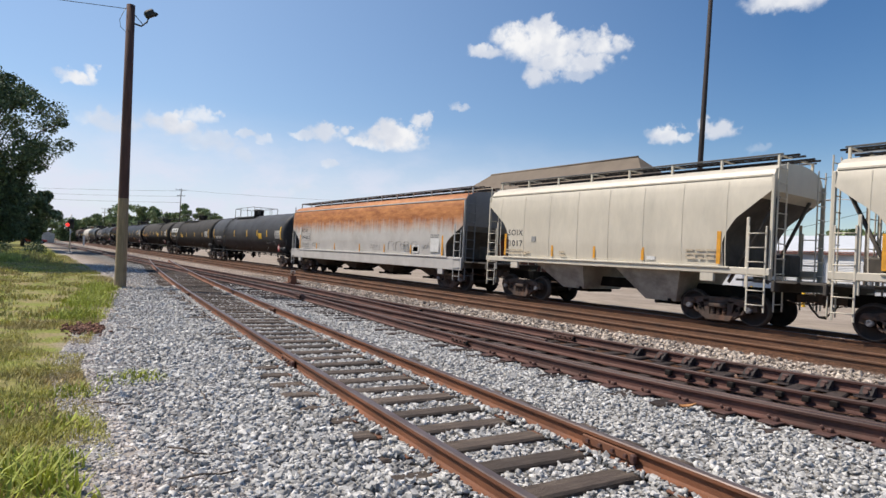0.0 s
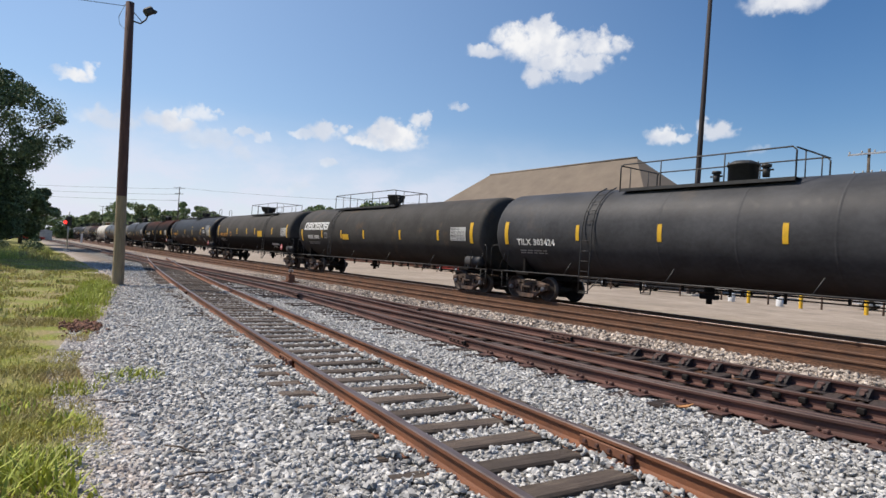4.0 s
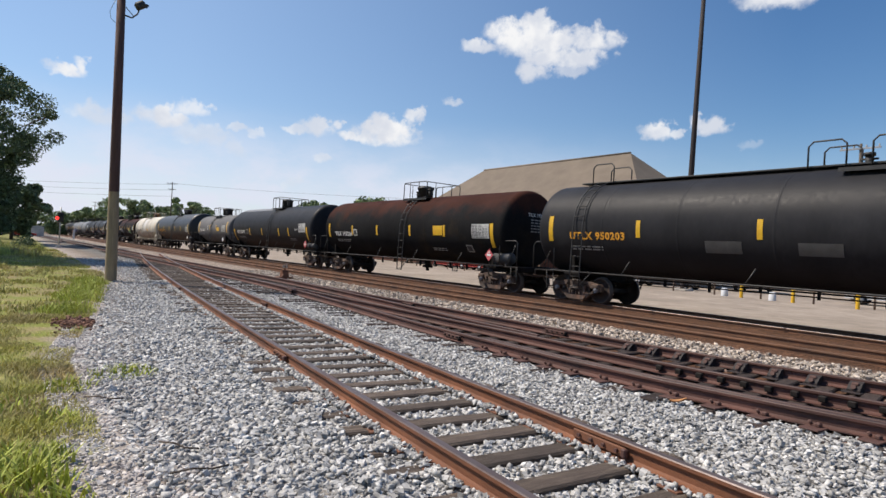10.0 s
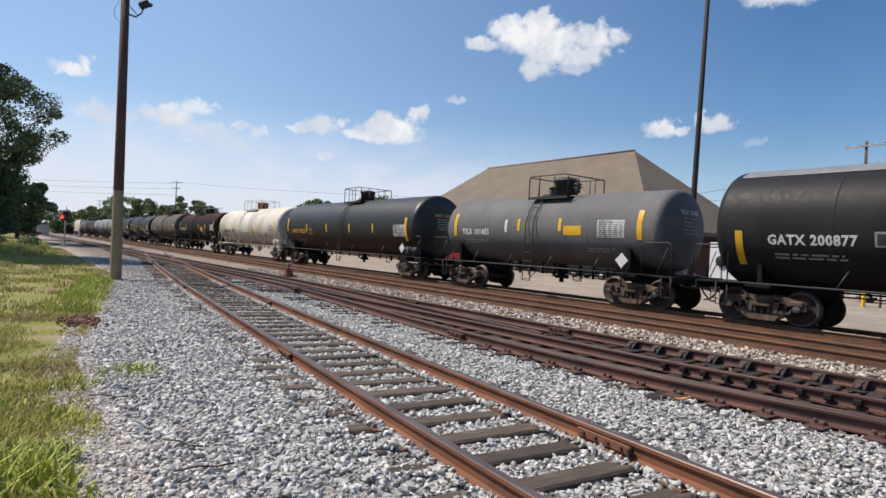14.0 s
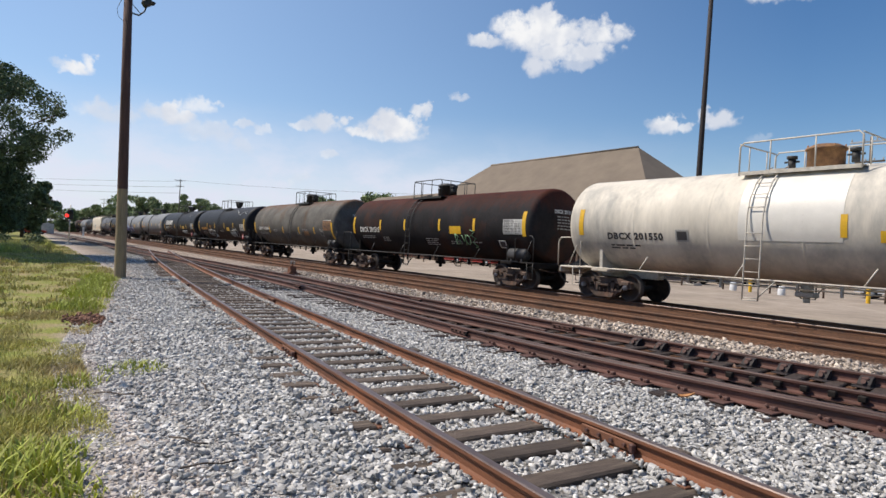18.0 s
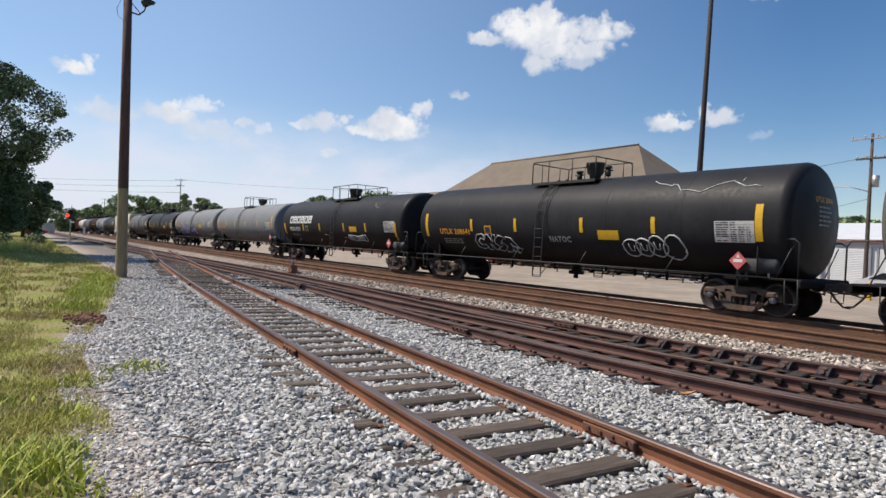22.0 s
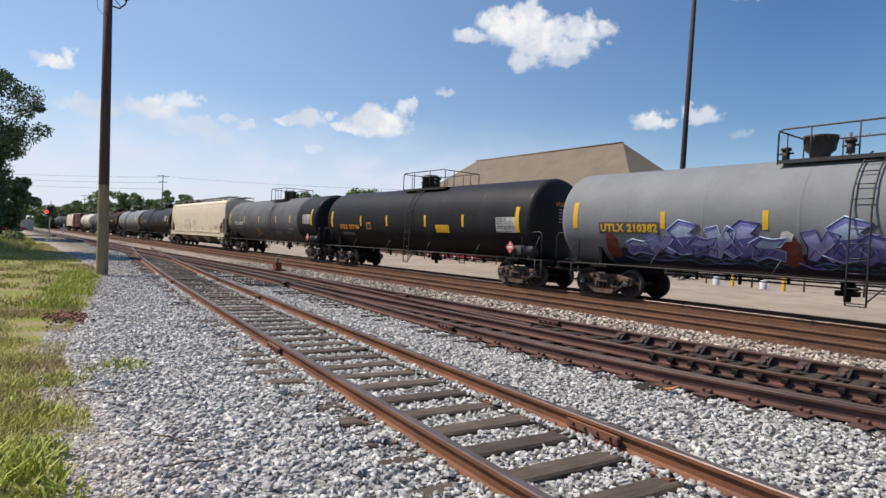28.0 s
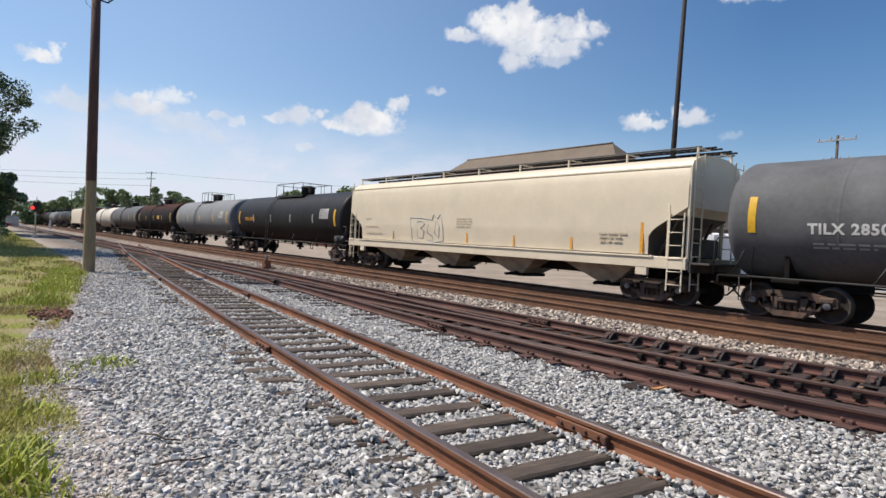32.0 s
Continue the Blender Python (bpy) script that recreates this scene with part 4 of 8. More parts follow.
def manway_shape(s, r, tall, funnel):
    if funnel:
        r *= 0.8
        s.lathe([(0.0, 0.0), (0.0, r * 0.6), (tall * 0.22, r * 0.62), (tall * 0.38, r * 0.92), (tall * 0.88, r), (tall * 0.9, r * 1.06), (tall, r * 1.06), (tall, 0.0)], "z", 22)
    else:
        s.lathe([(0.0, 0.0), (0.0, r), (tall * 0.75, r), (tall * 0.75, r * 1.1), (tall * 0.84, r * 1.1), (tall, r * 0.7), (tall, 0.0)], "z", 22)
    for i in range(8):
        a = 2 * math.pi * i / 8
        s.rod((r * 1.02 * math.cos(a), r * 1.02 * math.sin(a), tall * 0.68), (r * 1.02 * math.cos(a), r * 1.02 * math.sin(a), tall * 0.95), 0.022, 6)


def tank_car(name, spec, label, group="tank cars"):
    """One tank car about the middle between its trucks; rail tops at z = 0, front towards +x."""
    half = spec["half"]
    T = Tank(half, spec.get("r", 1.62), spec.get("axis", 2.63), spec.get("over", 1.5), spec.get("head", 0.45), spec.get("mid", 0.0))
    car = thing(name, label, "tank car", group=group)
    far = spec.get("far", False)
    mat, metal = spec["mat"], spec.get("metal", M_RAILING)
    under = spec.get("under", M_UNDER)
    shell = part_of("tank_shell", car, lambda s: shell_shape(s, T), [mat])
    if spec.get("nose"):
        me = shell.data
        me.materials.append(spec["nose"][1])
        for f in me.polygons:
            if f.center.x > spec["nose"][0]:
                f.material_index = 1
    ke = (round(half, 2), round(T.r, 2))
    if spec.get("jacket"):
        x0, x1 = spec["jacket"]
        for k in (-1, 1):
            patch("top_jacket", car, T, x0, x1, 1.50, T.r * math.pi / 2 - 2.72 + T.z, M_GREYTANK, 0.01, k, nx=2, label="pale bare strip along the top of the tank")
    if spec.get("bands"):
        for x0, x1, m in spec["bands"]:
            for k in (-1, 1):
                patch("painted_band", car, T, x0, x1, spec.get("band_low", -T.r * math.pi / 2), T.r * math.pi / 2 - 2.72 + T.z, m, 0.0025, k, nx=2)
    # underframe at both ends
    for sg in (-1, 1):
        def sill(s):
            s.box((half * sg + 0.1 * sg, 0, 0.93), (3.2, 0.36, 0.32), 0, 0.03)
            s.box(((half + 1.25) * sg, 0, 1.04), (0.95, 2.86, 0.07), 0, 0.02)
            s.box(((half + 1.70) * sg, 0, 0.95), (0.08, 2.9, 0.20), 0, 0.02)
            s.prism([(-1.25, 1.02), (1.25, 1.02), (1.30, 1.9), (0.9, 1.55), (0, 1.30), (-0.9, 1.55), (-1.30, 1.9)], half * sg - 0.06, half * sg + 0.06, "x")
            s.box((half * sg, 0, 1.0), (0.7, 2.7, 0.1), 0, 0.02)
        part_of("end_sill", car, sill, [under], key=(ke, sg, under.name))
        coupler(car, (half + 1.55) * sg, sg)
        truck(car, half * sg)
        if not far:
            for k in (-1, 1):
                part("end_handrail", shared(("end_hoop", k, metal.name), lambda s: end_hoop_shape(s, k), [metal]), car,
                     pose((half + 1.22) * sg, 0, 0, 0, 0, 0 if sg > 0 else 0))
    # side rods with braces
    for k in (-1, 1):
        part_of("side_rod", car, lambda s: s.rod((-half - 0.9, 1.46 * k, 1.07), (half + 0.9, 1.46 * k, 1.07), 0.028, 6), [metal], key=(ke, k, metal.name))
        if not far:
            for i in range(4):
                x = -half * 0.72 + i * half * 0.48
                part("strut", shared(("strut", k, metal.name), lambda s: s.rod((-0.14, 1.45 * k, 1.06), (0.10, 1.36 * k, 1.52), 0.022, 6), [metal]), car, pose(x, 0, 0))
    # walkway, rails and fittings on top
    top = T.z + T.r
    wide = spec.get("plat", 3.0)
    px = spec.get("plat_x", 0.0)
    for k in (-1, 1):
        part("top_walkway", shared(("platform", wide, k, metal.name), lambda s: platform_shape(s, wide, k), [metal]), car, pose(px, 0, top))
    if spec.get("hoops"):
        for hx, hw in spec["hoops"]:
            part("top_handrail", shared(("hoop", hw, metal.name), lambda s: s.pipe([(-hw / 2, 0, 0), (-hw / 2, 0, 0.62), (-hw / 2 + 0.12, 0, 0.74), (hw / 2 - 0.12, 0, 0.74), (hw / 2, 0, 0.62), (hw / 2, 0, 0)], 0.024, 6), [metal]), car, pose(hx, -0.5, top - 0.04))
            part("top_handrail", shared(("hoop", hw, metal.name), None, None), car, pose(hx, 0.5, top - 0.04))
        part_of("top_walk", car, lambda s: s.box((0, 0, top + 0.05), (2 * half + 1.0, 0.9, 0.05), 0, 0.01), [metal], key=(ke, metal.name))
    else:
        for k in (-1, 1):
            part("top_railing", shared(("top_rail", wide, k, metal.name), lambda s: top_rail_shape(s, wide, k), [metal]), car, pose(px, 0, top + 0.05 - 0.28))
            part("end_railing", shared(("end_rail", metal.name), end_rail_shape, [metal]), car, pose(px + k * wide / 2, 0, top - 0.23))
    mx, mr, mt, fun = spec.get("manway", (0.0, 0.42, 0.62, False))
    mm = spec.get("manway_mat", M_RAILING)
    part("manway", shared(("manway", mr, mt, fun, mm.name), lambda s: manway_shape(s, mr, mt, fun), [mm]), car, pose(px + mx, 0, top))
    if not far:
        part("valve", shared("valve", lambda s: (s.rod((0, 0, 0), (0, 0, 0.28), 0.10, 10), s.rod((0, 0, 0.28), (0, 0, 0.36), 0.14, 10), s.rod((-0.2, 0, 0.2), (0.2, 0, 0.2), 0.03, 6)), [M_RAILING]), car, pose(px + mx - 0.95, 0.2, top + 0.05))
        part("valve", shared("valve", None, None), car, pose(px + mx + 0.8, -0.25, top + 0.05))
    lx = spec.get("ladder", px - wide / 2 + 0.3)
    for k in (-1, 1):
        part("ladder", shared(("ladder", round(T.r, 2), round(T.z, 2), k, metal.name), lambda s: ladder_shape(s, T, k), [metal]), car, pose(lx, 0, 0))
    # outlet below
    part("bottom_outlet", shared(("outlet", round(T.r, 2), under.name), lambda s: (s.rod((0, 0, 0.72), (0, 0, T.z - T.r + 0.1), 0.16, 12), s.box((0, 0, 0.72), (0.5, 0.34, 0.14), 0, 0.03), s.rod((0, 0, 0.5), (0, 0, 0.72), 0.09, 10)), [under]), car, pose(px, 0, 0))
    part("brake_rigging", shared(("rig", round(half, 1), under.name), lambda s: (s.rod((-half + 1.4, 0.25, 0.95), (half - 1.4, 0.25, 0.95), 0.03, 6), s.rod((-half + 1.4, -0.2, 0.86), (half - 1.4, -0.2, 0.86), 0.02, 6),
         [s.box((-half + 1.6 + i * (2 * half - 3.2) / 9, -0.3, 1.0), (0.06, 0.08, 0.3 + 0.12 * (i % 3)), 0) for i in range(10)]), [under]), car)
    if spec.get("reservoir", True) and not far:
        part("air_reservoir", shared(("reservoir", under.name), lambda s: (s.lathe([(-0.55, 0), (-0.53, 0.16), (-0.46, 0.245), (-0.03, 0.245), (-0.03, 0.262), (0.03, 0.262), (0.03, 0.245), (0.46, 0.245), (0.53, 0.16), (0.55, 0)], "x", 20), s.box((-0.3, 0, -0.24), (0.06, 0.34, 0.12)), s.box((0.3, 0, -0.24), (0.06, 0.34, 0.12))), [M_TANKETTE if under is M_UNDER else under]),
             car, pose(half + 0.55, -1.12, 1.37))
    # hand brake wheel at the far end
    part("brake_wheel", shared("brake_wheel", lambda s: (s.pipe([(0, 0.28 * math.cos(a * math.pi / 8), 0.28 * math.sin(a * math.pi / 8)) for a in range(17)], 0.018, 5), s.rod((-0.1, 0, 0), (0.03, 0, 0), 0.05, 8),
         [s.rod((0, 0, 0), (0, 0.28 * math.cos(a), 0.28 * math.sin(a)), 0.012, 5) for a in (0.5, 1.76, 3.0, 4.3, 5.5)]), [metal]), car, pose(-half - 1.5, 0.6, 1.75))
    # reflective strips and lettering
    lo, hi = spec.get("bar_at", (-0.45, 0.08))
    for x in spec.get("bars", []):
        patch("reflector", car, T, x, x + 0.15, lo, hi, M_YELLOW if spec.get("bar_mat") is None else spec["bar_mat"], 0.006)
    for x, u0, u1 in spec.get("end_bars", [(-T.end + 0.92, -0.60, 0.35), (T.end - 1.12, -0.62, 0.36)]):
        patch("end_reflector", car, T, x, x + 0.2, u0, u1, M_YELLOW, 0.006)
    for x, u, w, h, m in spec.get("patches", []):
        patch("sign_patch", car, T, x, x + w, u, u + h, m, 0.005)
    for text, x, u, h, w, m in spec.get("words", []):
        tagged(words_on_shell("lettering", car, T, text, x, u, h, m, w, 0.014, off=spec.get("word_off", 0.005)), kind="stuff")
    for x, u, w, rows in spec.get("print", []):
        small_print(car, T, x, u, w, rows, spec.get("print_mat", M_GREYMARK))
    for x, u, m in spec.get("squares", []):
        b = patch("square_mark", car, T, x, x + 0.42, u, u + 0.36, m, 0.005)
        patch("inner_field", b, T, x + 0.05, x + 0.37, u + 0.05, u + 0.31, M_STENCIL, 0.011)
    if spec.get("words") and not far:
        words_on_head(car, T, spec["words"][0][0], spec["words"][0][5])
    if spec.get("panel") is not None:
        data_panel(car, T, spec["panel"][0], spec["panel"][1], mat=spec.get("panel_mat", M_PANEL))
    if spec.get("placard"):
        x, z, m = spec["placard"]
        part("placard", shared(("placard", m.name), placard_shape, [m, M_WHITE]), car, pose(x, -1.47, z))
        part("placard_stand", shared(("stand", under.name), lambda s: s.box((0, 0.02, -0.35), (0.06, 0.02, 0.9), 0), [under]), car, pose(x, -1.46, z))
    for i, (pts, r, m) in enumerate(spec.get("scrawls", [])):
        scrawl("sprayed_line", car, T, pts, r, m)
    return finish_tank(car, T, spec), T


PIECE_GLYPHS = [[(0.0, 0.10), (0.12, 0.55), (-0.06, 0.70), (0.22, 1.00), (0.60, 0.86), (1.02, 0.98), (0.90, 0.62), (0.62, 0.60), (1.02, 0.38), (0.96, -0.06), (0.48, 0.12), (0.20, -0.10)],
                [(0.06, 0.0), (0.10, 0.48), (-0.08, 0.92), (0.34, 1.04), (0.44, 0.66), (0.66, 1.00), (1.00, 0.90), (0.86, 0.50), (1.10, 0.16), (0.84, -0.12), (0.52, 0.20), (0.36, -0.06)],
                [(-0.04, 0.16), (0.20, 0.42), (0.00, 0.74), (0.40, 1.02), (1.00, 0.92), (0.76, 0.70), (1.06, 0.52), (0.80, 0.30), (1.04, 0.02), (0.40, -0.10)]]


def sheet_on_shell(name, parent, T, outline, mat, off):
    """A filled shape sprayed on the shell, cut fine enough to follow its curve."""
    bm = bmesh.new()
    bm.faces.new([bm.verts.new((x, u, 0)) for x, u in outline])
    bmesh.ops.triangulate(bm, faces=bm.faces[:])
    lo, hi = min(u for _, u in outline), max(u for _, u in outline)
    n = max(1, int((hi - lo) / 0.12))
    for i in range(1, n + 1):
        bmesh.ops.bisect_plane(bm, geom=bm.verts[:] + bm.edges[:] + bm.faces[:], plane_co=(0, lo + (hi - lo) * i / (n + 1), 0), plane_no=(0, 1, 0))
    for v in bm.verts:
        v.co = T.side(v.co.x, v.co.y, off)
    me = bpy.data.meshes.new(name)
    bm.to_mesh(me)
    bm.free()
    me.materials.append(mat)
    return part(name, me, parent)


def painted_piece(car, T):
    """A wide violet piece: interlocked letters, pale above, over a dark ground with teal scrolls."""
    g = random.Random(7)
    top = [(-7.2 + 0.31 * i, -1.16 + g.uniform(-0.14, 0.16)) for i in range(31)]
    low = [(2.2 - 0.95 * i, -1.92 + g.uniform(-0.08, 0.05)) for i in range(11)]
    sheet_on_shell("painted_ground", car, T, top + low, M_NAVY, 0.006)
    for x0, w in ((-7.3, 0.55), (-1.95, 0.7), (1.35, 0.8)):
        pts = [(x0 + w * a, -1.55 + 1.0 * b) for a, b in ((0.0, 0.1), (0.1, 0.6), (0.3, 0.95), (0.7, 1.0), (1.0, 0.7), (0.95, 0.1), (0.5, -0.05))]
        sheet_on_shell("painted_blot", car, T, pts, M_RUSTRED, 0.009)
    sheet_on_shell("painted_spot", car, T, [(-1.75 + 0.36 * a, -0.78 + 0.30 * b) for a, b in ((0, 0.3), (0.2, 0.9), (0.6, 1.0), (1.0, 0.7), (0.8, 0.1), (0.3, 0.0))], M_WHITE, 0.016)
    spots = [(-6.5, 0.95, 0.55), (-5.75, 1.0, 0.62), (-5.0, 0.95, 0.98), (-4.3, 0.8, 0.66), (-3.75, 0.85, 0.92), (-3.15, 0.85, 0.98), (-2.55, 0.85, 0.70), (-1.25, 0.8, 0.80), (-0.75, 0.95, 1.05), (-0.05, 0.85, 0.86), (0.55, 0.9, 0.62)]
    for i, (x, wd, hh) in enumerate(spots):
        base = -1.34 + 0.06 * (i % 3)
        pts = [(x + wd * (a + g.uniform(-0.05, 0.05)) + 0.10 * b, base + hh * (b + g.uniform(-0.04, 0.04))) for a, b in PIECE_GLYPHS[i % 3]]
        lift = 0.012 + 0.0012 * i
        sheet_on_shell("painted_letter", car, T, pts, (M_PURPLE, M_LILAC, M_PURPLE)[i % 3], lift)
        cx, cu = sum(a for a, _ in pts) / len(pts), base + hh * 0.62
        glow = [(cx + (a - cx) * 0.72, cu + (b - cu) * 0.62) for a, b in pts if b > base + hh * 0.35]
        if len(glow) > 3:
            sheet_on_shell("painted_highlight", car, T, glow, (M_SPRAYSKY, M_LILAC)[i % 2], lift + 0.004)
        scrawl("painted_outline", car, T, pts + pts[:1], 0.020, (M_SPRAYSKY, M_VIOLETDARK)[i % 2], off=lift + 0.004)
        scrawl("painted_stroke", car, T, [(x + wd * a, base + hh * b) for a, b in ((0.20, 0.12), (0.42, 0.45), (0.55, 0.18), (0.80, 0.42))], 0.016, M_VIOLETDARK, off=lift + 0.006)
        scrawl("painted_flourish", car, T, [(x + wd * a, base - 0.08 - 0.26 * b) for a, b in ((-0.2, 0.2), (0.2, 1.0), (0.7, 0.9), (1.0, 0.3), (0.6, 0.05), (0.25, 0.45), (0.5, 0.75))], 0.020, (M_SPRAYTEAL, M_PURPLE, M_SPRAYTEAL)[i % 3], off=0.012)


def finish_tank(car, T, spec):
    """Brand panel and large painted pieces that some tank cars carry."""
    if spec.get("brand"):
        # bold white brand mark as a row of plain blocks
        x0, u0, long = spec["brand"]
        h, pitch = 0.5, long / 6
        w, t = pitch * 0.88, 0.15
        for i in range(6):
            x = x0 + i * pitch
            full = [(0, 0, t, h), (w - t, 0, t, h), (t, h - 0.12, w - 2 * t, 0.12), (t, 0, w - 2 * t, 0.12)]
            bars = full if i % 2 == 0 else full + [(t, h * 0.44, w - 2 * t, 0.1)]
            s = Shape()
            for bx, bu, bw, bh in bars:
                vs = [T.side(x + a + 0.18 * (bu + b), u0 + bu + b, 0.010, -1) for b in (0, bh / 2, bh) for a in (bx, bx + bw)]
                s.add(vs, [(0, 1, 3, 2), (2, 3, 5, 4)])
            part("brand_block", s.mesh("brand_block", M_WHITE), car)
    if spec.get("piece"):
        painted_piece(car, T)
    return car


GLYPHS = [[(0.95, 0.80), (0.70, 0.98), (0.25, 0.92), (0.02, 0.55), (0.15, 0.15), (0.55, 0.0), (0.98, 0.15), (0.80, 0.34), (0.50, 0.28), (0.32, 0.55), (0.55, 0.72), (0.80, 0.62), (0.95, 0.80)],
          [(0.0, 0.95), (0.15, 0.05), (0.45, 0.0), (0.50, 0.42), (0.75, 0.02), (1.05, 0.06), (0.95, 1.0), (0.70, 0.98), (0.68, 0.55), (0.42, 0.98), (0.0, 0.95)],
          [(0.10, 0.75), (0.45, 1.02), (0.95, 0.90), (0.62, 0.66), (1.0, 0.34), (0.55, -0.02), (0.05, 0.12), (0.48, 0.30), (0.08, 0.52), (0.10, 0.75)],
          [(0.0, 0.02), (0.20, 1.0), (0.60, 0.95), (1.1, 0.30), (0.80, 0.34), (0.90, -0.08), (0.50, 0.20), (0.42, 0.02), (0.0, 0.02)]]


def tag_lines(x, u, w, h, style=1, r=0.02):
    """Lines of a sprayed tag: outlined letters that lean into one another, an arrow at the end."""
    out = []
    if style == 2:
        # round bubble letters that overlap
        for i, (f, low, big) in enumerate(((0.14, 0.42, 0.95), (0.36, 0.46, 0.92), (0.58, 0.52, 0.98), (0.84, 0.48, 1.12))):
            cx, cu = x + w * f, u + h * low
            ring = [(cx + w * 0.155 * big * math.cos(a * 0.449) * (1 + 0.10 * math.sin(3 * a * 0.449 + i)), cu + h * 0.46 * big * math.sin(a * 0.449) * (1 + 0.08 * math.cos(2 * a * 0.449 + i))) for a in range(15)]
            out.append((ring, r * 1.25, M_TAG))
            if i < 3:
                out.append(([(cx - w * 0.05, cu + h * 0.22), (cx - w * 0.03, cu - h * 0.10), (cx + w * 0.03, cu - h * 0.12), (cx + w * 0.05, cu + h * 0.15)], r * 0.9, M_TAG))
        return out
    for i in range(4):
        cx, cw = x + w * (0.0 + 0.235 * i), w * 0.30
        lean, drop = 0.10 * cw, 0.05 * i * h
        glyph = GLYPHS[(i * style + (style - 1)) % 4]
        out.append(([(cx + cw * a + lean * b, u + h * (0.06 + 0.9 * b) - drop) for a, b in glyph], r, M_TAG))
        out.append(([(cx + cw * (a * 0.35 + 0.35), u + h * (0.35 + 0.3 * b) - drop) for a, b in glyph[2:6]], r * 0.7, M_TAG))
    out.append(([(x + w * 0.93, u + h * 0.30), (x + w * 1.10, u + h * 0.16), (x + w * 0.98, u - 0.12 * h), (x + w * 0.96, u + h * 0.05)], r, M_TAG))
    return out


def hopper_section(z):
    """Half width of the body at that height."""
    pts = [(1.42, 1.40), (1.50, 1.47), (2.2, 1.53), (3.5, 1.53), (4.05, 1.47), (4.28, 1.34), (4.42, 1.05), (4.52, 0.6), (4.56, 0.0)]
    for (a, wa), (b, wb) in zip(pts, pts[1:]):
        if a <= z <= b:
            return wa + (wb - wa) * (z - a) / (b - a)
    return 0.0


def hopper_body_shape(s, lt, lb, low, cut):
    """Body with smooth sides and roof; cut: pairs of height and share of the overhang that give the outline of its open ends."""
    s.crease = 32
    zs = sorted({low, 1.8, 2.2, 2.7, 3.2, 3.5, 3.8, 4.05, 4.12, 4.18, 4.28, 4.36, 4.42, 4.48, 4.52, 4.56, *[z for z, _ in cut]})

    def reach(z):
        for (za, fa), (zb, fb) in zip(cut, cut[1:]):
            if za <= z <= zb:
                return lb + (lt - lb) * (fa + (fb - fa) * (z - za) / (zb - za))
        return lb if z < cut[0][0] else lt
    n = 2 * len(zs) - 1
    st = 12
    vs, fs = [], []
    for i in range(st + 1):
        f = -1 + 2 * i / st
        for k, seq in ((-1, zs), (1, zs[-2::-1])):
            for z in seq:
                vs.append((f * reach(z), k * hopper_section(z), z))
    for i in range(st):
        for j in range(n - 1):
            fs.append((i * n + j, i * n + j + 1, (i + 1) * n + j + 1, (i + 1) * n + j))
    s.add(vs, fs, 0, True)
    for e in (0, st):
        ring = vs[e * n:(e + 1) * n]
        quads = []
        for j in range(len(zs) - 1):
            a, b, c, d = j, j + 1, n - 2 - j, n - 1 - j
            quads.append((a, b, c, d) if b != c else (a, b, d))
        s.add(ring, quads, 1, False)
        # end faces below the top of the cut take the dark slope colour
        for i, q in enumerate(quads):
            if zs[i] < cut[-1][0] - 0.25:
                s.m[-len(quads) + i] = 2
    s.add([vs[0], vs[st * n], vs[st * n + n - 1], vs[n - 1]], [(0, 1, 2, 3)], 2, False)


ROUND_CUT = [(1.5, 0.03), (2.3, 0.0), (2.55, 0.06), (2.78, 0.17), (2.98, 0.28), (3.26, 0.56), (3.70, 1.0)]
SLANT_CUT = [(1.5, 0.0), (2.05, 0.02), (2.2, 0.10), (2.33, 0.22), (2.9, 0.96), (2.93, 1.0)]


def bay_shape(s, top, bot, low, deep=0.55):
    """Funnel of a hopper car; top and bot: where its slopes begin and end along the car."""
    vs = [(top[0], -1.38, 1.46), (top[1], -1.38, 1.46), (top[1], 1.38, 1.46), (top[0], 1.38, 1.46), (bot[0], -deep, low), (bot[1], -deep, low), (bot[1], deep, low), (bot[0], deep, low)]
    s.add(vs, [(0, 1, 5, 4), (1, 2, 6, 5), (2, 3, 7, 6), (3, 0, 4, 7), (0, 3, 2, 1), (4, 5, 6, 7)])
    s.box((0, 0, low - 0.05), (0.85, 1.3, 0.12), 1, 0.02)
    s.rod((0.0, -0.62, low - 0.04), (0.0, -1.2, low - 0.04), 0.05, 8, 1)
    s.box((0.35, -0.95, low + 0.02), (0.14, 0.2, 0.14), 1, 0.03)


def end_ladder_shape(s, rungs, w, z0, z1):
    for x in (-w / 2, w / 2):
        s.box((x, 0, (z0 + z1) / 2), (0.05, 0.03, z1 - z0), 0, 0.008)
    for i in range(rungs):
        z = z0 + (i + 0.5) * (z1 - z0) / rungs
        s.rod((-w / 2, -0.03, z), (w / 2, -0.03, z), 0.016, 6)


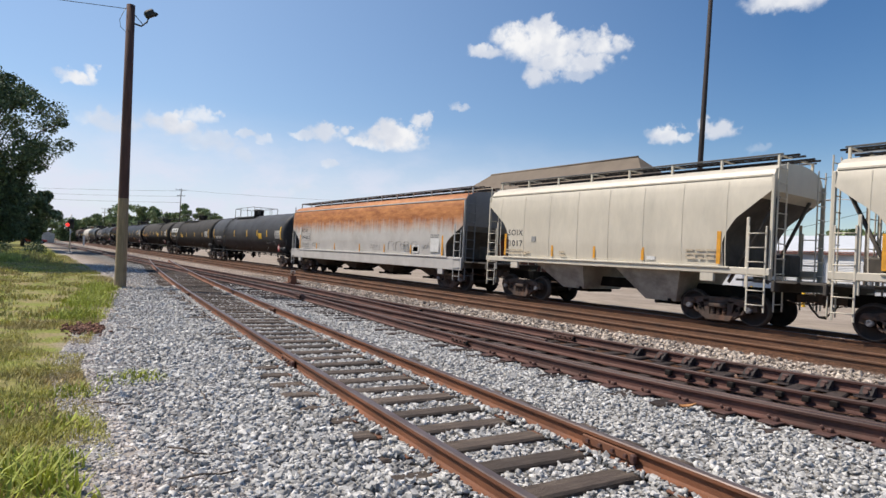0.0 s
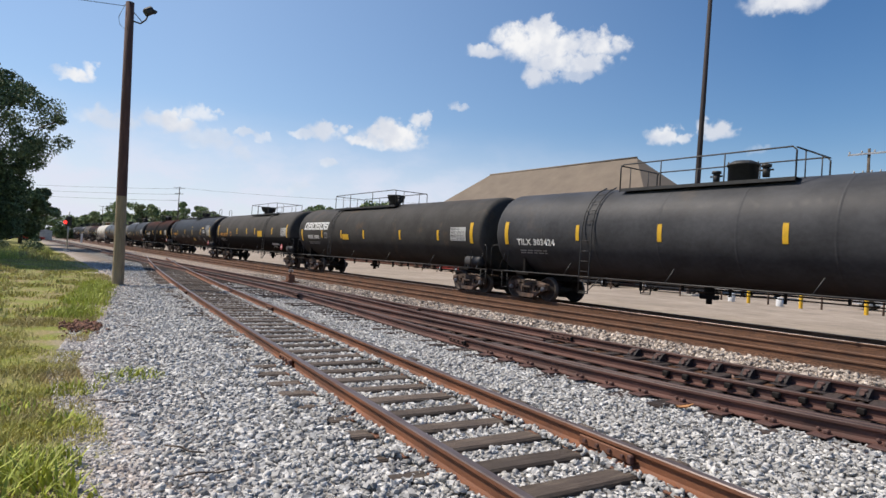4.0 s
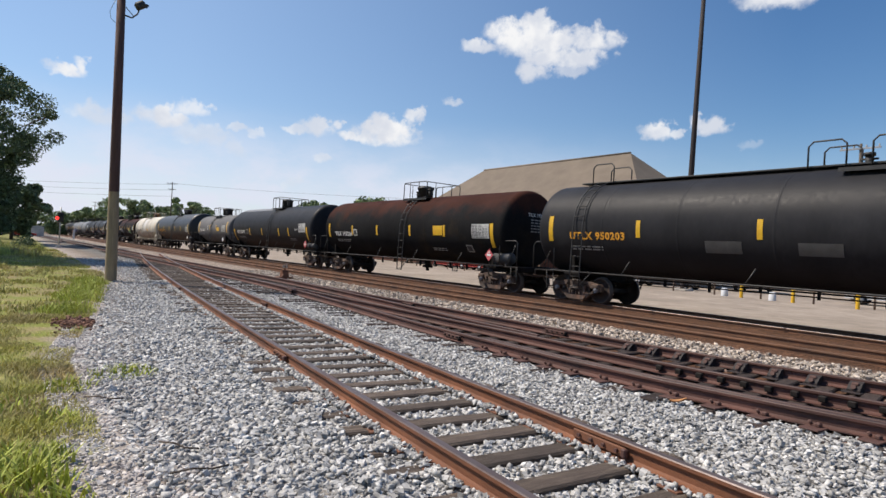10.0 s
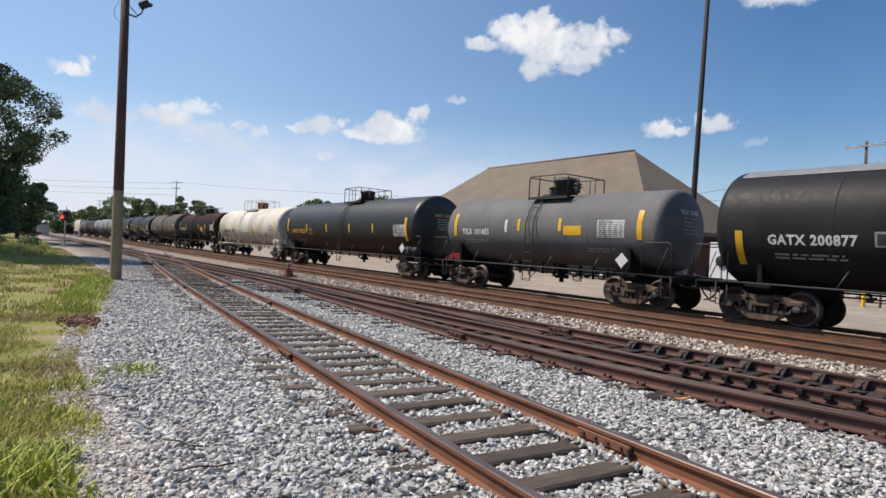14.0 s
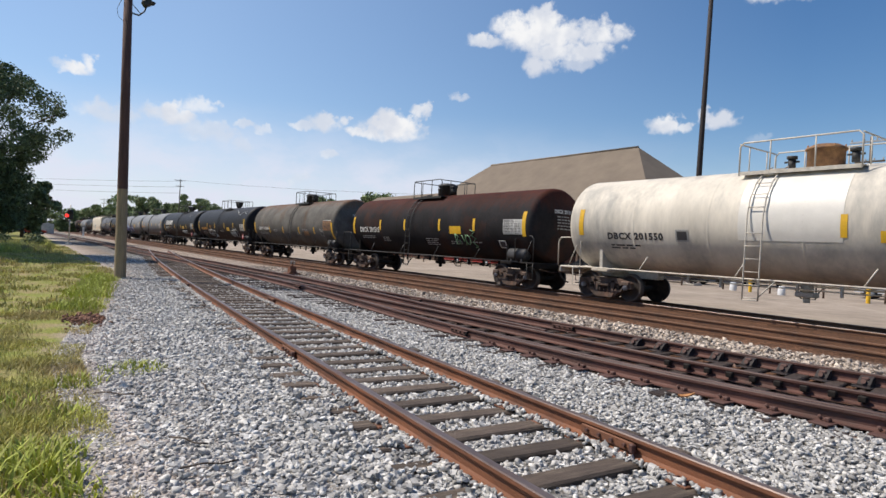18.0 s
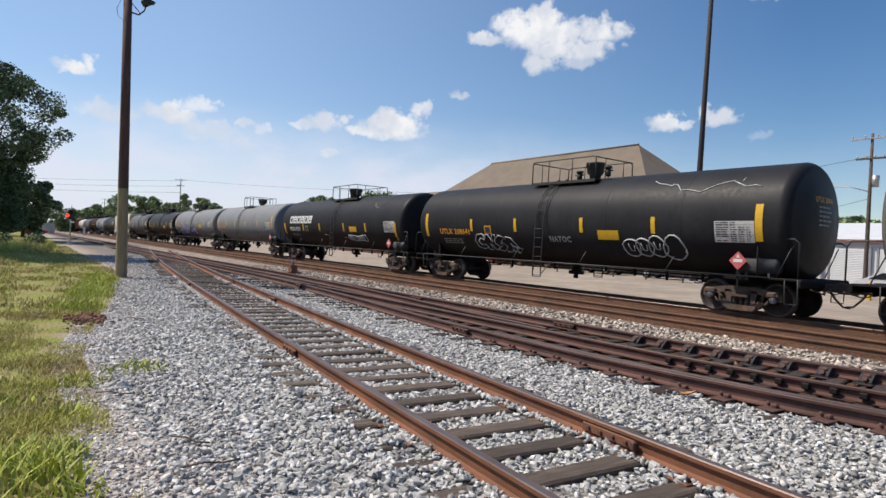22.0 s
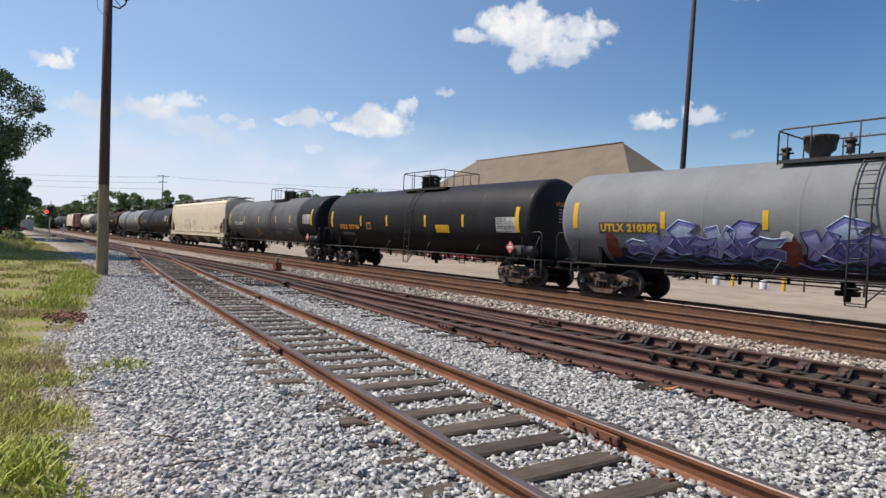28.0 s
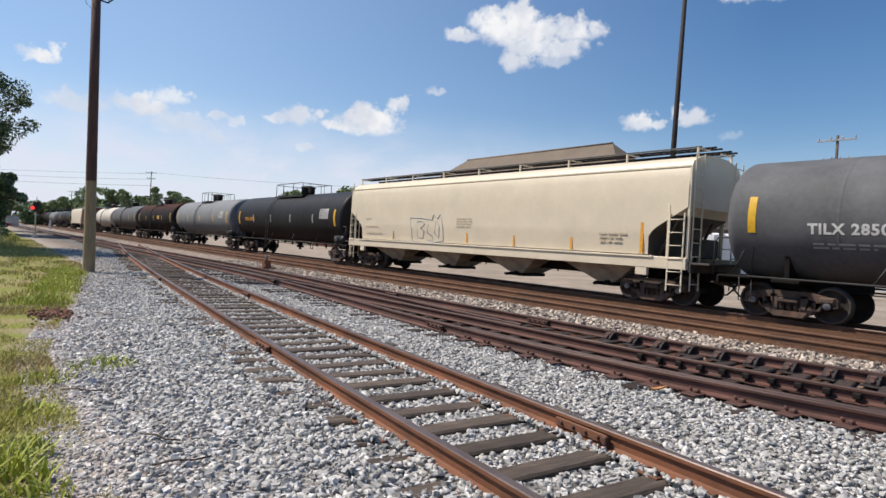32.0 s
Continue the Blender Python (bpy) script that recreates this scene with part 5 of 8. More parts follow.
def hopper_car(name, spec, label):
    half, lt, lb = spec["half"], spec["lt"], spec["lb"]
    car = thing(name, label, "hopper car", group="covered hopper cars")
    mat, endm = spec["mat"], spec["end_mat"]
    trim = spec.get("trim", mat)
    lo, hi = spec.get("sill", (1.30, 1.62))
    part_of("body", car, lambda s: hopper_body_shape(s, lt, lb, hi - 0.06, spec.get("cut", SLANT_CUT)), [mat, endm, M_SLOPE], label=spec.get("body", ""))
    for k in (-1, 1):
        part_of("side_sill", car, lambda s: s.box((0, 1.52 * k, (lo + hi) / 2), (2 * lt + 0.12, 0.10, hi - lo), 0, 0.02), [mat])
        part_of("sill_lip", car, lambda s: s.box((0, 1.55 * k, hi - 0.02), (2 * lb + 0.5, 0.12, 0.06), 0, 0.012), [mat])
        n = spec["seams"]
        for i in range(n):
            x = spec["seam_at"][0] + spec["seam_at"][1] * i if spec.get("seam_at") else -lb + 0.2 + (2 * lb - 0.4) * i / (n - 1)

            def rib(s, k=k):
                for z0, z1 in ((1.65, 2.2), (2.2, 3.5), (3.5, 4.02)):
                    y0, y1 = (hopper_section(z0) + 0.004) * k, (hopper_section(z1) + 0.004) * k
                    s.add([(-0.014, y0 + 0.003 * k, z0), (0.014, y0 + 0.003 * k, z0), (0.014, y1 + 0.003 * k, z1), (-0.014, y1 + 0.003 * k, z1), (-0.014, y0 - 0.012 * k, z0), (0.014, y0 - 0.012 * k, z0), (0.014, y1 - 0.012 * k, z1), (-0.014, y1 - 0.012 * k, z1)],
                          [(0, 1, 2, 3), (4, 7, 6, 5), (0, 4, 5, 1), (3, 2, 6, 7), (0, 3, 7, 4), (1, 5, 6, 2)])
            part_of("seam", car, rib, [mat], pose(x, 0, 0), key=(k, mat.name))
        part_of("roof_ledge", car, lambda s: s.box((0, 1.45 * k, 4.12), (2 * lt - 0.05, 0.06, 0.07), 0, 0.015), [trim])
    nb = spec["bays"]
    w = 2 * lb / nb
    for i in range(nb):
        if spec.get("funnels"):
            x, top, bot, low = spec["funnels"][i]
            part("hopper_bay", shared(("funnel", x, mat.name), lambda s: bay_shape(s, top, bot, low, 1.0), [spec["bay_mat"], M_UNDER]), car, pose(x, 0, 0))
        else:
            part("hopper_bay", shared(("bay", round(w, 1), mat.name), lambda s: bay_shape(s, (-w * 0.49, w * 0.49), (-0.32, 0.32), 0.48), [spec.get("bay_mat", M_UNDER), M_UNDER]), car, pose(-lb + w * (i + 0.5), 0, 0))
    part_of("centre_sill", car, lambda s: s.box((0, 0, 0.92), (2 * half + 3.4, 0.34, 0.34), 0, 0.02), [M_UNDER])
    # running board and hatches on the roof
    def board(s):
        for k in (-1, 1):
            s.box((0, 0.62 * k, 4.74), (2 * lt + 0.5, 0.06, 0.05), 0)
            s.box((0, 0.28 * k, 4.74), (2 * lt + 0.5, 0.06, 0.05), 0)
        for i in range(int(lt * 2 / 0.24)):
            s.box((-lt + 0.24 * i, 0.45, 4.745), (0.03, 0.34, 0.03), 0)
            s.box((-lt + 0.24 * i, -0.45, 4.745), (0.03, 0.34, 0.03), 0)
        s.box((0, 0, 4.60), (2 * lt - 1.2, 0.5, 0.10), 0, 0.02)
    part_of("running_board", car, board, [M_UNDER])
    for i in range(spec["brackets"]):
        x = -lt + 0.1 + (2 * lt - 0.2) * i / (spec["brackets"] - 1)
        for k in (-1, 1):
            part_of("bracket", car, lambda s: (s.box((0, 0.98 * k, 4.56), (0.07, 0.06, 0.36), 0, 0.01), s.box((0, 0.66 * k, 4.715), (0.06, 0.70, 0.04), 0)), [trim], pose(x, 0, 0), key=(trim.name, k))
    for k in (-1, 1):
        part_of("roof_rail", car, lambda s: s.box((0, 0.98 * k, 4.735), (2 * lt, 0.07, 0.045), 0, 0.01), [M_DULLPATCH])
    for sg in (-1, 1):
        truck(car, half * sg)
        coupler(car, (half + 1.65) * sg, sg)
        e = lt + 0.02
        for k in (-1, 1):
            # corner posts, ladders and slanting stay of the open end
            part_of("corner_post", car, lambda s: (s.box((e * sg, 1.46 * k, 2.7), (0.09, 0.09, 2.75), 0, 0.015), s.box(((lt - 0.58) * sg, 1.52 * k, 2.05), (0.08, 0.05, 1.9), 0, 0.01)), [trim])
            part("side_ladder", shared(("side_ladder", trim.name), lambda s: end_ladder_shape(s, 6, 0.46, 0.46, 2.75), [trim]), car, pose((lt - 0.30) * sg, 1.56 * k, 0))
            part("end_ladder", shared(("end_ladder", endm.name), lambda s: end_ladder_shape(s, 10, 0.46, 0.5, 4.5), [endm]), car, pose((lt + 0.10) * sg, 1.15 * k, 0, 0, 0, 90))
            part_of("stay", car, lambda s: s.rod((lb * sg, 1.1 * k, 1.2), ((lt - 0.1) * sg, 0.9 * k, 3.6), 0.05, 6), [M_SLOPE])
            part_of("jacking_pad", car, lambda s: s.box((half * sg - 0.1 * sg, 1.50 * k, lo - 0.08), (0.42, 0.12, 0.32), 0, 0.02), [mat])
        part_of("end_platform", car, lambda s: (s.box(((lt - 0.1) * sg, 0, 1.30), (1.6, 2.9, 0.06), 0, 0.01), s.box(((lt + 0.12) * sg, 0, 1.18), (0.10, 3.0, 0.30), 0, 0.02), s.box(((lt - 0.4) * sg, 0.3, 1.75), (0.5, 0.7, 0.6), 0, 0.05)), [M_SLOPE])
    for x, z, w, h, m in spec.get("patches", []):
        part_of("sign_patch", car, lambda s: s.box((x + w / 2, -(hopper_section(z + h / 2) + 0.012), z + h / 2), (w, 0.012, h), 0), [m])
    for text, x, z, h, w, m in spec.get("words", []):
        tagged(words_on_wall("lettering", car, text, x, -(hopper_section(z) + 0.022), z, h, m, w, 0.004), kind="stuff")
    for x, z, w, rows in spec.get("print", []):
        def rows_shape(s):
            g = random.Random(int(x * 10))
            for r in range(rows):
                px = x
                while px < x + w:
                    d = g.uniform(0.12, 0.35)
                    s.box((px + d / 2, -1.54, z - r * 0.11), (d, 0.008, 0.055), 0)
                    px += d + 0.07
        tagged(part_of("small_print", car, rows_shape, [spec.get("print_mat", M_GREYMARK)]), kind="stuff")
    for pts, r, m in spec.get("sprayed", []):
        part_of("sprayed_line", car, lambda s: s.pipe([(x, -(hopper_section(z) + 0.006), z) for x, z in pts], r, 5), [m])
    if spec.get("frame"):
        x, z, w, h = spec["frame"]
        part_of("ruled_frame", car, lambda s: s.pipe([(a, -(hopper_section(b) + 0.008), b) for a, b in ((x, z), (x + w, z), (x + w, z + h / 2), (x, z + h / 2), (x + w, z + h / 2), (x + w, z + h), (x, z + h), (x, z))], 0.010, 4), [M_GREYMARK])
    return car


def box_car(name, label, half, lt, mat):
    car = thing(name, label, "boxcar")
    part_of("body", car, lambda s: s.box((0, 0, 2.75), (2 * lt, 3.0, 3.2), 0, 0.04), [mat])
    part_of("roof", car, lambda s: s.prism([(-1.55, 4.34), (1.55, 4.34), (1.4, 4.44), (0, 4.56), (-1.4, 4.44)], -lt, lt, "x"), [M_GALV])
    for k in (-1, 1):
        for i in range(12):
            x = -lt + 0.4 + (2 * lt - 0.8) * i / 11
            part_of("rib", car, lambda s: s.box((x, 1.53 * k, 2.75), (0.09, 0.08, 3.0), 0, 0.02), [mat])
        part_of("sliding_door", car, lambda s: (s.box((0, 1.56 * k, 2.7), (2.6, 0.08, 2.9), 0, 0.02), s.box((0.9, 1.62 * k, 2.2), (0.08, 0.06, 0.6), 0)), [mat])
    for sg in (-1, 1):
        truck(car, half * sg)
        coupler(car, (half + 1.65) * sg, sg)
    part_of("centre_sill", car, lambda s: s.box((0, 0, 0.96), (2 * half + 3.4, 0.4, 0.36), 0, 0.02), [M_UNDER])
    return car


# ---- the train: cars from the front to the rear, each with the place of its trucks at the start ----
SPEED = 11.07
TRAIN = []


def between(front, rear):
    return (front + rear) / 2, (front - rear) / 2


def add_tank(front, rear, label, **spec):
    mid, spec["half"] = between(front, rear)
    car, T = tank_car("tank_car", spec, label)
    TRAIN.append((car, mid))
    return car, T


def add_hopper(front, rear, label, **spec):
    mid, spec["half"] = between(front, rear)
    car = hopper_car("hopper_car", spec, label)
    TRAIN.append((car, mid))
    return car


def even(lo, hi, n):
    return [lo + (hi - lo) * i / (n - 1) for i in range(n)]


BEIGE = dict(mat=M_BEIGE, end_mat=M_BEIGE, lt=5.74, lb=4.45, cut=ROUND_CUT, sill=(1.44, 1.64), seams=8, seam_at=(-4.98, 1.36), bays=2, brackets=8, bay_mat=M_BAY, print_mat=M_PRINTFAINT,
             funnels=[(-1.4, (-1.6, 0.72), (-0.48, 0.50), 0.62), (2.2, (-1.5, 0.90), (-0.52, 0.56), 0.50)])
add_hopper(3.6, -4.7, "beige covered hopper car with curved ribbed sides", **BEIGE, words=[], patches=[(-4.7, 1.7, 0.10, 0.85, M_ORANGE), (4.28, 1.7, 0.11, 0.9, M_ORANGE)])
add_hopper(-9.35, -17.65, "beige covered hopper car with grey lettering and orange strips", **BEIGE,
           words=[("SOIX", -4.5, 2.48, 0.24, 0.85, M_STENCIL), ("1017", -4.4, 2.06, 0.24, 0.75, M_STENCIL)],
           patches=[(-4.70, 1.70, 0.11, 0.85, M_ORANGE), (-2.11, 1.72, 0.09, 0.40, M_ORANGE), (-0.14, 1.72, 0.09, 0.40, M_ORANGE), (1.80, 1.72, 0.10, 0.40, M_ORANGE), (4.30, 1.70, 0.12, 0.92, M_ORANGE),
                    (-3.15, 2.25, 0.22, 0.2, M_GREYMARK), (2.0, 1.74, 0.3, 0.12, M_WHITE)],
           print=[(-4.6, 1.92, 0.95, 2), (3.35, 2.08, 0.85, 3), (-1.7, 1.9, 0.3, 2), (-3.5, 1.85, 0.2, 1)])
LOOSE = [([(3.55 + 0.75 * i + 0.62 * a, 1.68 + 0.48 * b) for a, b in ((0, 0), (0.05, 0.8), (0.3, 1.0), (0.8, 1.0), (0.95, 0.75), (0.7, 0.6), (0.95, 0.3), (0.85, 0.02))], 0.006, M_GREYMARK) for i in range(4)]
LOOSE += [([(6.85 + 0.16 * i + 0.05 * (i % 2), 1.72 + 0.40 * ((i * 3) % 5) / 4) for i in range(5)], 0.006, M_GREYMARK), ([(6.8 + 0.11 * i, 1.85 + 0.16 * (i % 2)) for i in range(7)], 0.006, M_GREYMARK),
          ([(1.55 + 0.16 * i, 1.72 + 0.30 * (i % 2) - 0.01 * i) for i in range(8)], 0.006, M_GREYMARK)]
LOOSE += [([(-6.55 + 0.17 * i, 1.75 + 0.28 * (i % 2) - 0.012 * i) for i in range(8)], 0.006, M_GREYMARK), ([(-6.5, 1.7), (-6.35, 2.05), (-6.1, 1.95), (-6.2, 1.7), (-5.9, 1.75)], 0.006, M_GREYMARK)]
add_hopper(-22.5, -39.7, "grey covered hopper car streaked with orange rust", mat=M_RUSTHOP, end_mat=M_GREYTANK, trim=M_GREYTRIM, lt=10.05, lb=8.80, sill=(0.92, 1.50), seams=0, bays=4, brackets=13, bay_mat=M_SLOPE,
           words=[("ECUX", -8.33, 2.66, 0.24, 0.94, M_STENCIL), ("880862", -8.3, 2.21, 0.24, 1.32, M_STENCIL)], frame=(-8.42, 2.14, 1.6, 0.86), sprayed=LOOSE,
           patches=[(-8.70, 1.55, 0.12, 0.95, M_ORANGE), (-8.66, 2.5, 0.1, 0.5, M_WHITE), (-5.90, 1.56, 0.09, 0.42, M_ORANGE), (-3.16, 1.56, 0.09, 0.42, M_ORANGE), (0.20, 1.56, 0.09, 0.42, M_ORANGE), (3.06, 1.56, 0.09, 0.42, M_ORANGE), (5.74, 1.56, 0.10, 0.42, M_ORANGE), (8.48, 1.54, 0.12, 0.93, M_ORANGE),
                    (7.55, 1.70, 0.72, 0.64, M_WHITE), (5.94, 1.62, 0.60, 0.36, M_WHITE), (6.02, 1.68, 0.44, 0.24, M_DULLPATCH), (-6.55, 1.13, 0.5, 0.13, M_WHITE), (5.9, 1.25, 0.45, 0.14, M_WHITE)],
           print=[(-8.25, 1.92, 0.95, 3), (7.55, 2.5, 0.7, 2), (5.05, 2.0, 0.5, 3)])
add_tank(-44.25, -61.45, "black tank car with yellow placard and white lettering", mat=M_BLACK2, over=1.67,
         bars=[6.26, 3.93, 1.22, -2.45, -5.72], bar_at=(-0.4, 0.14), end_bars=[(-9.45, -0.6, 0.3), (9.25, -0.63, 0.36)],
         plat=5.6, plat_x=-1.6, manway=(0.86, 0.42, 0.6, False), ladder=-5.15,
         words=[("TILX 303424", -8.75, -0.62, 0.26, 2, M_WHITE)], print=[(-8.65, -0.85, 1.6, 2), (5.85, -0.88, 1.1, 2)],
         patches=[(4.31, -0.57, 0.76, 0.44, M_YELLOW)], squares=[(7.55, -1.1, M_GREYMARK)], panel=(8.13, -0.53), placard=(8.78, 1.48, M_REDPLAC))
add_tank(-65.25, -82.45, "dusty black tank car with large white brand panel", mat=M_DUSTRUST, over=1.69,
         bars=[-6.19, -3.41, -0.55, 3.38, 6.78], bar_at=(-0.5, -0.02), end_bars=[(-9.47, -0.73, 0.05), (9.27, -0.6, 0.3)],
         plat=7.4, plat_x=-1.85, manway=(2.05, 0.6, 0.56, True), ladder=-4.61,
         words=[("PROX 34802", -8.37, -0.57, 0.26, 1.8, M_WHITE)], print=[(-8.35, -0.82, 2, 2)],
         patches=[(-3.17, -0.57, 0.8, 0.32, M_YELLOW)], squares=[(-5.75, -0.52, M_GREYMARK)], panel=(7.85, -0.5), brand=(-9.0, 0.02, 3.75))
add_tank(-86.8, -103.6, "black tank car grey above, with orange lettering and yellow placard", mat=M_TWOTONE, over=1.55,
         bars=[-6.02, -3.03, -0.27, 1.86, 5.89], bar_at=(-0.32, 0.18), end_bars=[(-9.13, -0.49, 0.5), (8.93, -0.54, 0.4)],
         plat=6.19, plat_x=2.08, manway=(-1.76, 0.74, 0.56, True), ladder=4.44,
         words=[("UTLX 953227", -8.31, -0.53, 0.27, 2.3, M_ORANGE)], print=[(-8.2, -0.78, 1.6, 3)],
         patches=[(2.56, -0.51, 1.1, 0.46, M_YELLOW), (5.4, -1.2, 1.5, 0.16, M_WHITE), (5.6, -1.45, 0.6, 0.2, M_GREYMARK)], squares=[(-5.15, -0.5, M_ORANGE)], panel=(7.84, -0.43), placard=(7.8, 1.48, M_REDPLAC))
add_tank(-108.35, -125.05, "long black insulated tank car with full-length roof walk", mat=M_BLACK, over=1.76,
         bars=[-5.56, -1.81, 1.65, 5.39], bar_at=(-0.43, 0.11), end_bars=[(-9.29, -0.6, 0.3), (9.09, -0.68, 0.36)],
         plat=2.4, plat_x=1, manway=(0, 0.52, 0.55, True), ladder=-7.85,
         words=[("UTLX 950203", -8.29, -0.53, 0.27, 2.3, M_ORANGE), ("LIQUEFIED", 6.42, -0.11, 0.12, 0.7, M_WHITE), ("PETROLEUM GAS", 6.28, -0.29, 0.12, 1.05, M_WHITE)], print=[(-8.25, -0.8, 1.6, 2), (5.98, 0.2, 0.76, 1), (6.4, -0.53, 0.9, 1)],
         patches=[(1.86, -1.16, 0.83, 0.32, M_YELLOW), (-3.28, -0.85, 1.05, 0.36, M_DULLPATCH), (-0.8, -0.84, 1, 0.34, M_DULLPATCH), (7.45, 0.05, 1.35, 0.5, M_PATCHPALE), (5.97, 0.17, 0.8, 0.16, M_YELLOW), (1.45, 0.36, 0.25, 0.12, M_YELLOW), (4.05, -1.1, 1.1, 0.5, M_DULLPATCH)], squares=[(6.4, -1.2, M_WHITE)], panel=(7.97, -0.57), placard=(8.36, 1.48, M_REDPLAC), hoops=[(-0.67, 0.9), (1.2, 1.7), (2.69, 0.85), (8.75, 0.9), (-7.85, 0.9)])
add_tank(-129.44, -144.14, "rust-stained dark brown tank car with white lettering", mat=M_RUSTBROWN, over=1.16,
         bars=[-4.66, -1.86, 1.36, 4.22], bar_at=(-0.52, 0.0), end_bars=[(-7.68, -0.69, 0.1), (7.49, -0.96, 0.05)],
         plat=2.09, plat_x=0.86, manway=(-0.56, 0.40, 0.62, False), ladder=0.89,
         words=[("TILX 193224", -6.79, -0.61, 0.26, 2.1, M_WHITE)], print=[(-6.66, -0.86, 1.8, 2), (3.15, -1.15, 1.2, 2)],
         patches=[(3.44, -0.47, 0.73, 0.44, M_YELLOW)], squares=[(5.75, -1.25, M_GREYMARK), (-4.46, -0.58, M_WHITE)], panel=(6.3, -0.57), placard=(7.37, 1.48, M_REDPLAC))
add_tank(-148.35, -162.95, "black tank car with pale jacket strip and white lettering", mat=M_BLACK, over=1.37,
         bars=[-3.85, -1.01, 2.57, 4.45], bar_at=(-0.73, -0.18), end_bars=[(-7.85, -1.24, -0.25), (7.65, -1.1, -0.1)],
         plat=1.94, plat_x=0.72, manway=(-0.59, 0.38, 0.66, False), ladder=0.83,
         words=[("GATX 200877", -6.99, -0.62, 0.28, 2.05, M_WHITE), ("FRA A/P", 5.69, -0.33, 0.13, 0.6, M_GREYMARK)], print=[(-6.85, -0.9, 1.9, 2), (4.65, -0.95, 1.2, 2)], squares=[(-4.6, -0.62, M_GREYMARK)], panel=(6.4, -0.45), placard=(7.35, 1.48, M_REDPLAC), jacket=(-8.1, -0.45))
add_tank(-167.14, -176.14, "short dark grey tank car with bright yellow strips", mat=M_MIDGREY, over=1.3,
         bars=[-0.81, 1.37], bar_at=(-0.3, 0.18), end_bars=[(-4.98, -0.55, 0.47), (4.78, -0.56, 0.42)],
         plat=2.02, plat_x=0.44, manway=(0.01, 0.45, 0.7, False), ladder=-0.04,
         words=[("TILX 101455", -4.36, -0.48, 0.26, 1.8, M_WHITE)], print=[(-4.26, -0.74, 1.8, 2), (2.64, -0.95, 1.2, 2)],
         patches=[(1.64, -0.44, 0.82, 0.34, M_YELLOW), (-1.56, -0.35, 0.14, 0.5, M_WHITE)], panel=(3.18, -0.5), placard=(4.36, 1.48, M_WHITE), r=1.34, axis=2.55, reservoir=False)
add_tank(-180.82, -195.62, "glossy black tank car with orange lettering", mat=M_BLACKSATIN, over=1.4,
         bars=[-4.61, -1.54, 1.6, 4.41], bar_at=(-0.5, 0.0), end_bars=[(-7.98, -0.48, 0.41), (7.78, -0.9, 0.3)],
         plat=2.16, plat_x=0.78, manway=(0.0, 0.42, 0.62, False), ladder=0.72,
         words=[("NATX 303201", -7.06, -0.62, 0.3, 2.3, M_ORANGE)], print=[(-6.98, -0.86, 1.3, 1), (-6.88, -1.1, 1.9, 2)], squares=[(-4.13, -0.66, M_ORANGE)], panel=(6.67, -0.66), placard=(7.42, 1.48, M_WHITE), print_mat=M_ORANGEDULL)
add_tank(-199.8, -212.7, "weathered white tank car with grey streaks and clean middle band", mat=M_WHITETANK, over=1.50, head=0.36, mid=0.05, r=1.57, axis=2.60,
         bars=[0.85, 3.8], bar_at=(-0.5, 0.06), end_bars=[(-7.3, -0.55, 0.35), (7.1, -0.52, 0.37)],
         plat=3.02, plat_x=-0.42, manway=(0.29, 0.45, 0.6, False), ladder=-1.10,
         words=[("DBCX 201550", -6.08, -0.68, 0.24, 2.1, M_STENCIL)], print=[(-6, -0.9, 1.2, 2)],
         patches=[(1.67, -0.61, 0.77, 0.28, M_YELLOW), (5.9, 0.2, 0.8, 0.14, M_WHITE)], squares=[(4.8, -1, M_WHITE), (-3.55, -0.7, M_GREYMARK)], panel=(5.98, -0.62), metal=M_RAILPALE, under=M_RAILPALE, manway_mat=M_RUSTTAN, print_mat=M_STENCIL, bands=[(-1.65, 0.9, M_BANDWHITE)], band_low=-0.62, panel_mat=M_BANDWHITE)
add_tank(-217.5, -230.4, "black tank car with rust-red top and yellow strips", mat=M_RUSTBLACK, over=1.35, mid=0.40, r=1.53, axis=2.55,
         bars=[-4.19, -1.7, 1.38, 3.99], bar_at=(-0.46, 0.08), end_bars=[(-7.3, -0.69, 0.28), (7.1, -0.65, 0.34)],
         plat=2.45, plat_x=-0.02, manway=(0.34, 0.45, 0.6, False), ladder=-0.7,
         words=[("DBCX 201515", -6.44, -0.6, 0.29, 2.2, M_WHITE)], print=[(-6.3, -0.85, 1.5, 2), (-4, -0.9, 0.9, 3), (0.2, -0.9, 1.2, 4), (2.2, -1, 0.9, 2), (3.6, -1, 0.9, 1)],
         patches=[(2.28, -0.6, 0.84, 0.35, M_YELLOW)], squares=[(5.6, -1.2, M_WHITE)], panel=(5.98, -0.57),
         scrawls=[([(2.35 + 0.3 + 0.30 * a, -1.12 + 0.5 * b) for a, b in ((0, 1), (0, 0), (0.9, 0.1), (1.0, 0.45), (0.2, 0.5), (0.8, 0.8), (0.1, 1.05))], 0.02, M_SPRAYGREEN), ([(2.85 + 0.3, -0.65), (2.95 + 0.3, -0.95), (3.15 + 0.3, -0.62), (3.0 + 0.3, -1.15)], 0.02, M_SPRAYGREEN), ([(3.25 + 0.3 + 0.17 * math.cos(a * 0.7), -0.87 + 0.22 * math.sin(a * 0.7)) for a in range(10)], 0.02, M_SPRAYGREEN), ([(3.5 + 0.3, -0.42), (3.8 + 0.3, -0.5), (3.52 + 0.3, -0.66), (3.82 + 0.3, -0.78), (3.55 + 0.3, -0.98), (3.8 + 0.3, -1.2), (3.6 + 0.3, -1.25)], 0.02, M_SPRAYGREEN)])
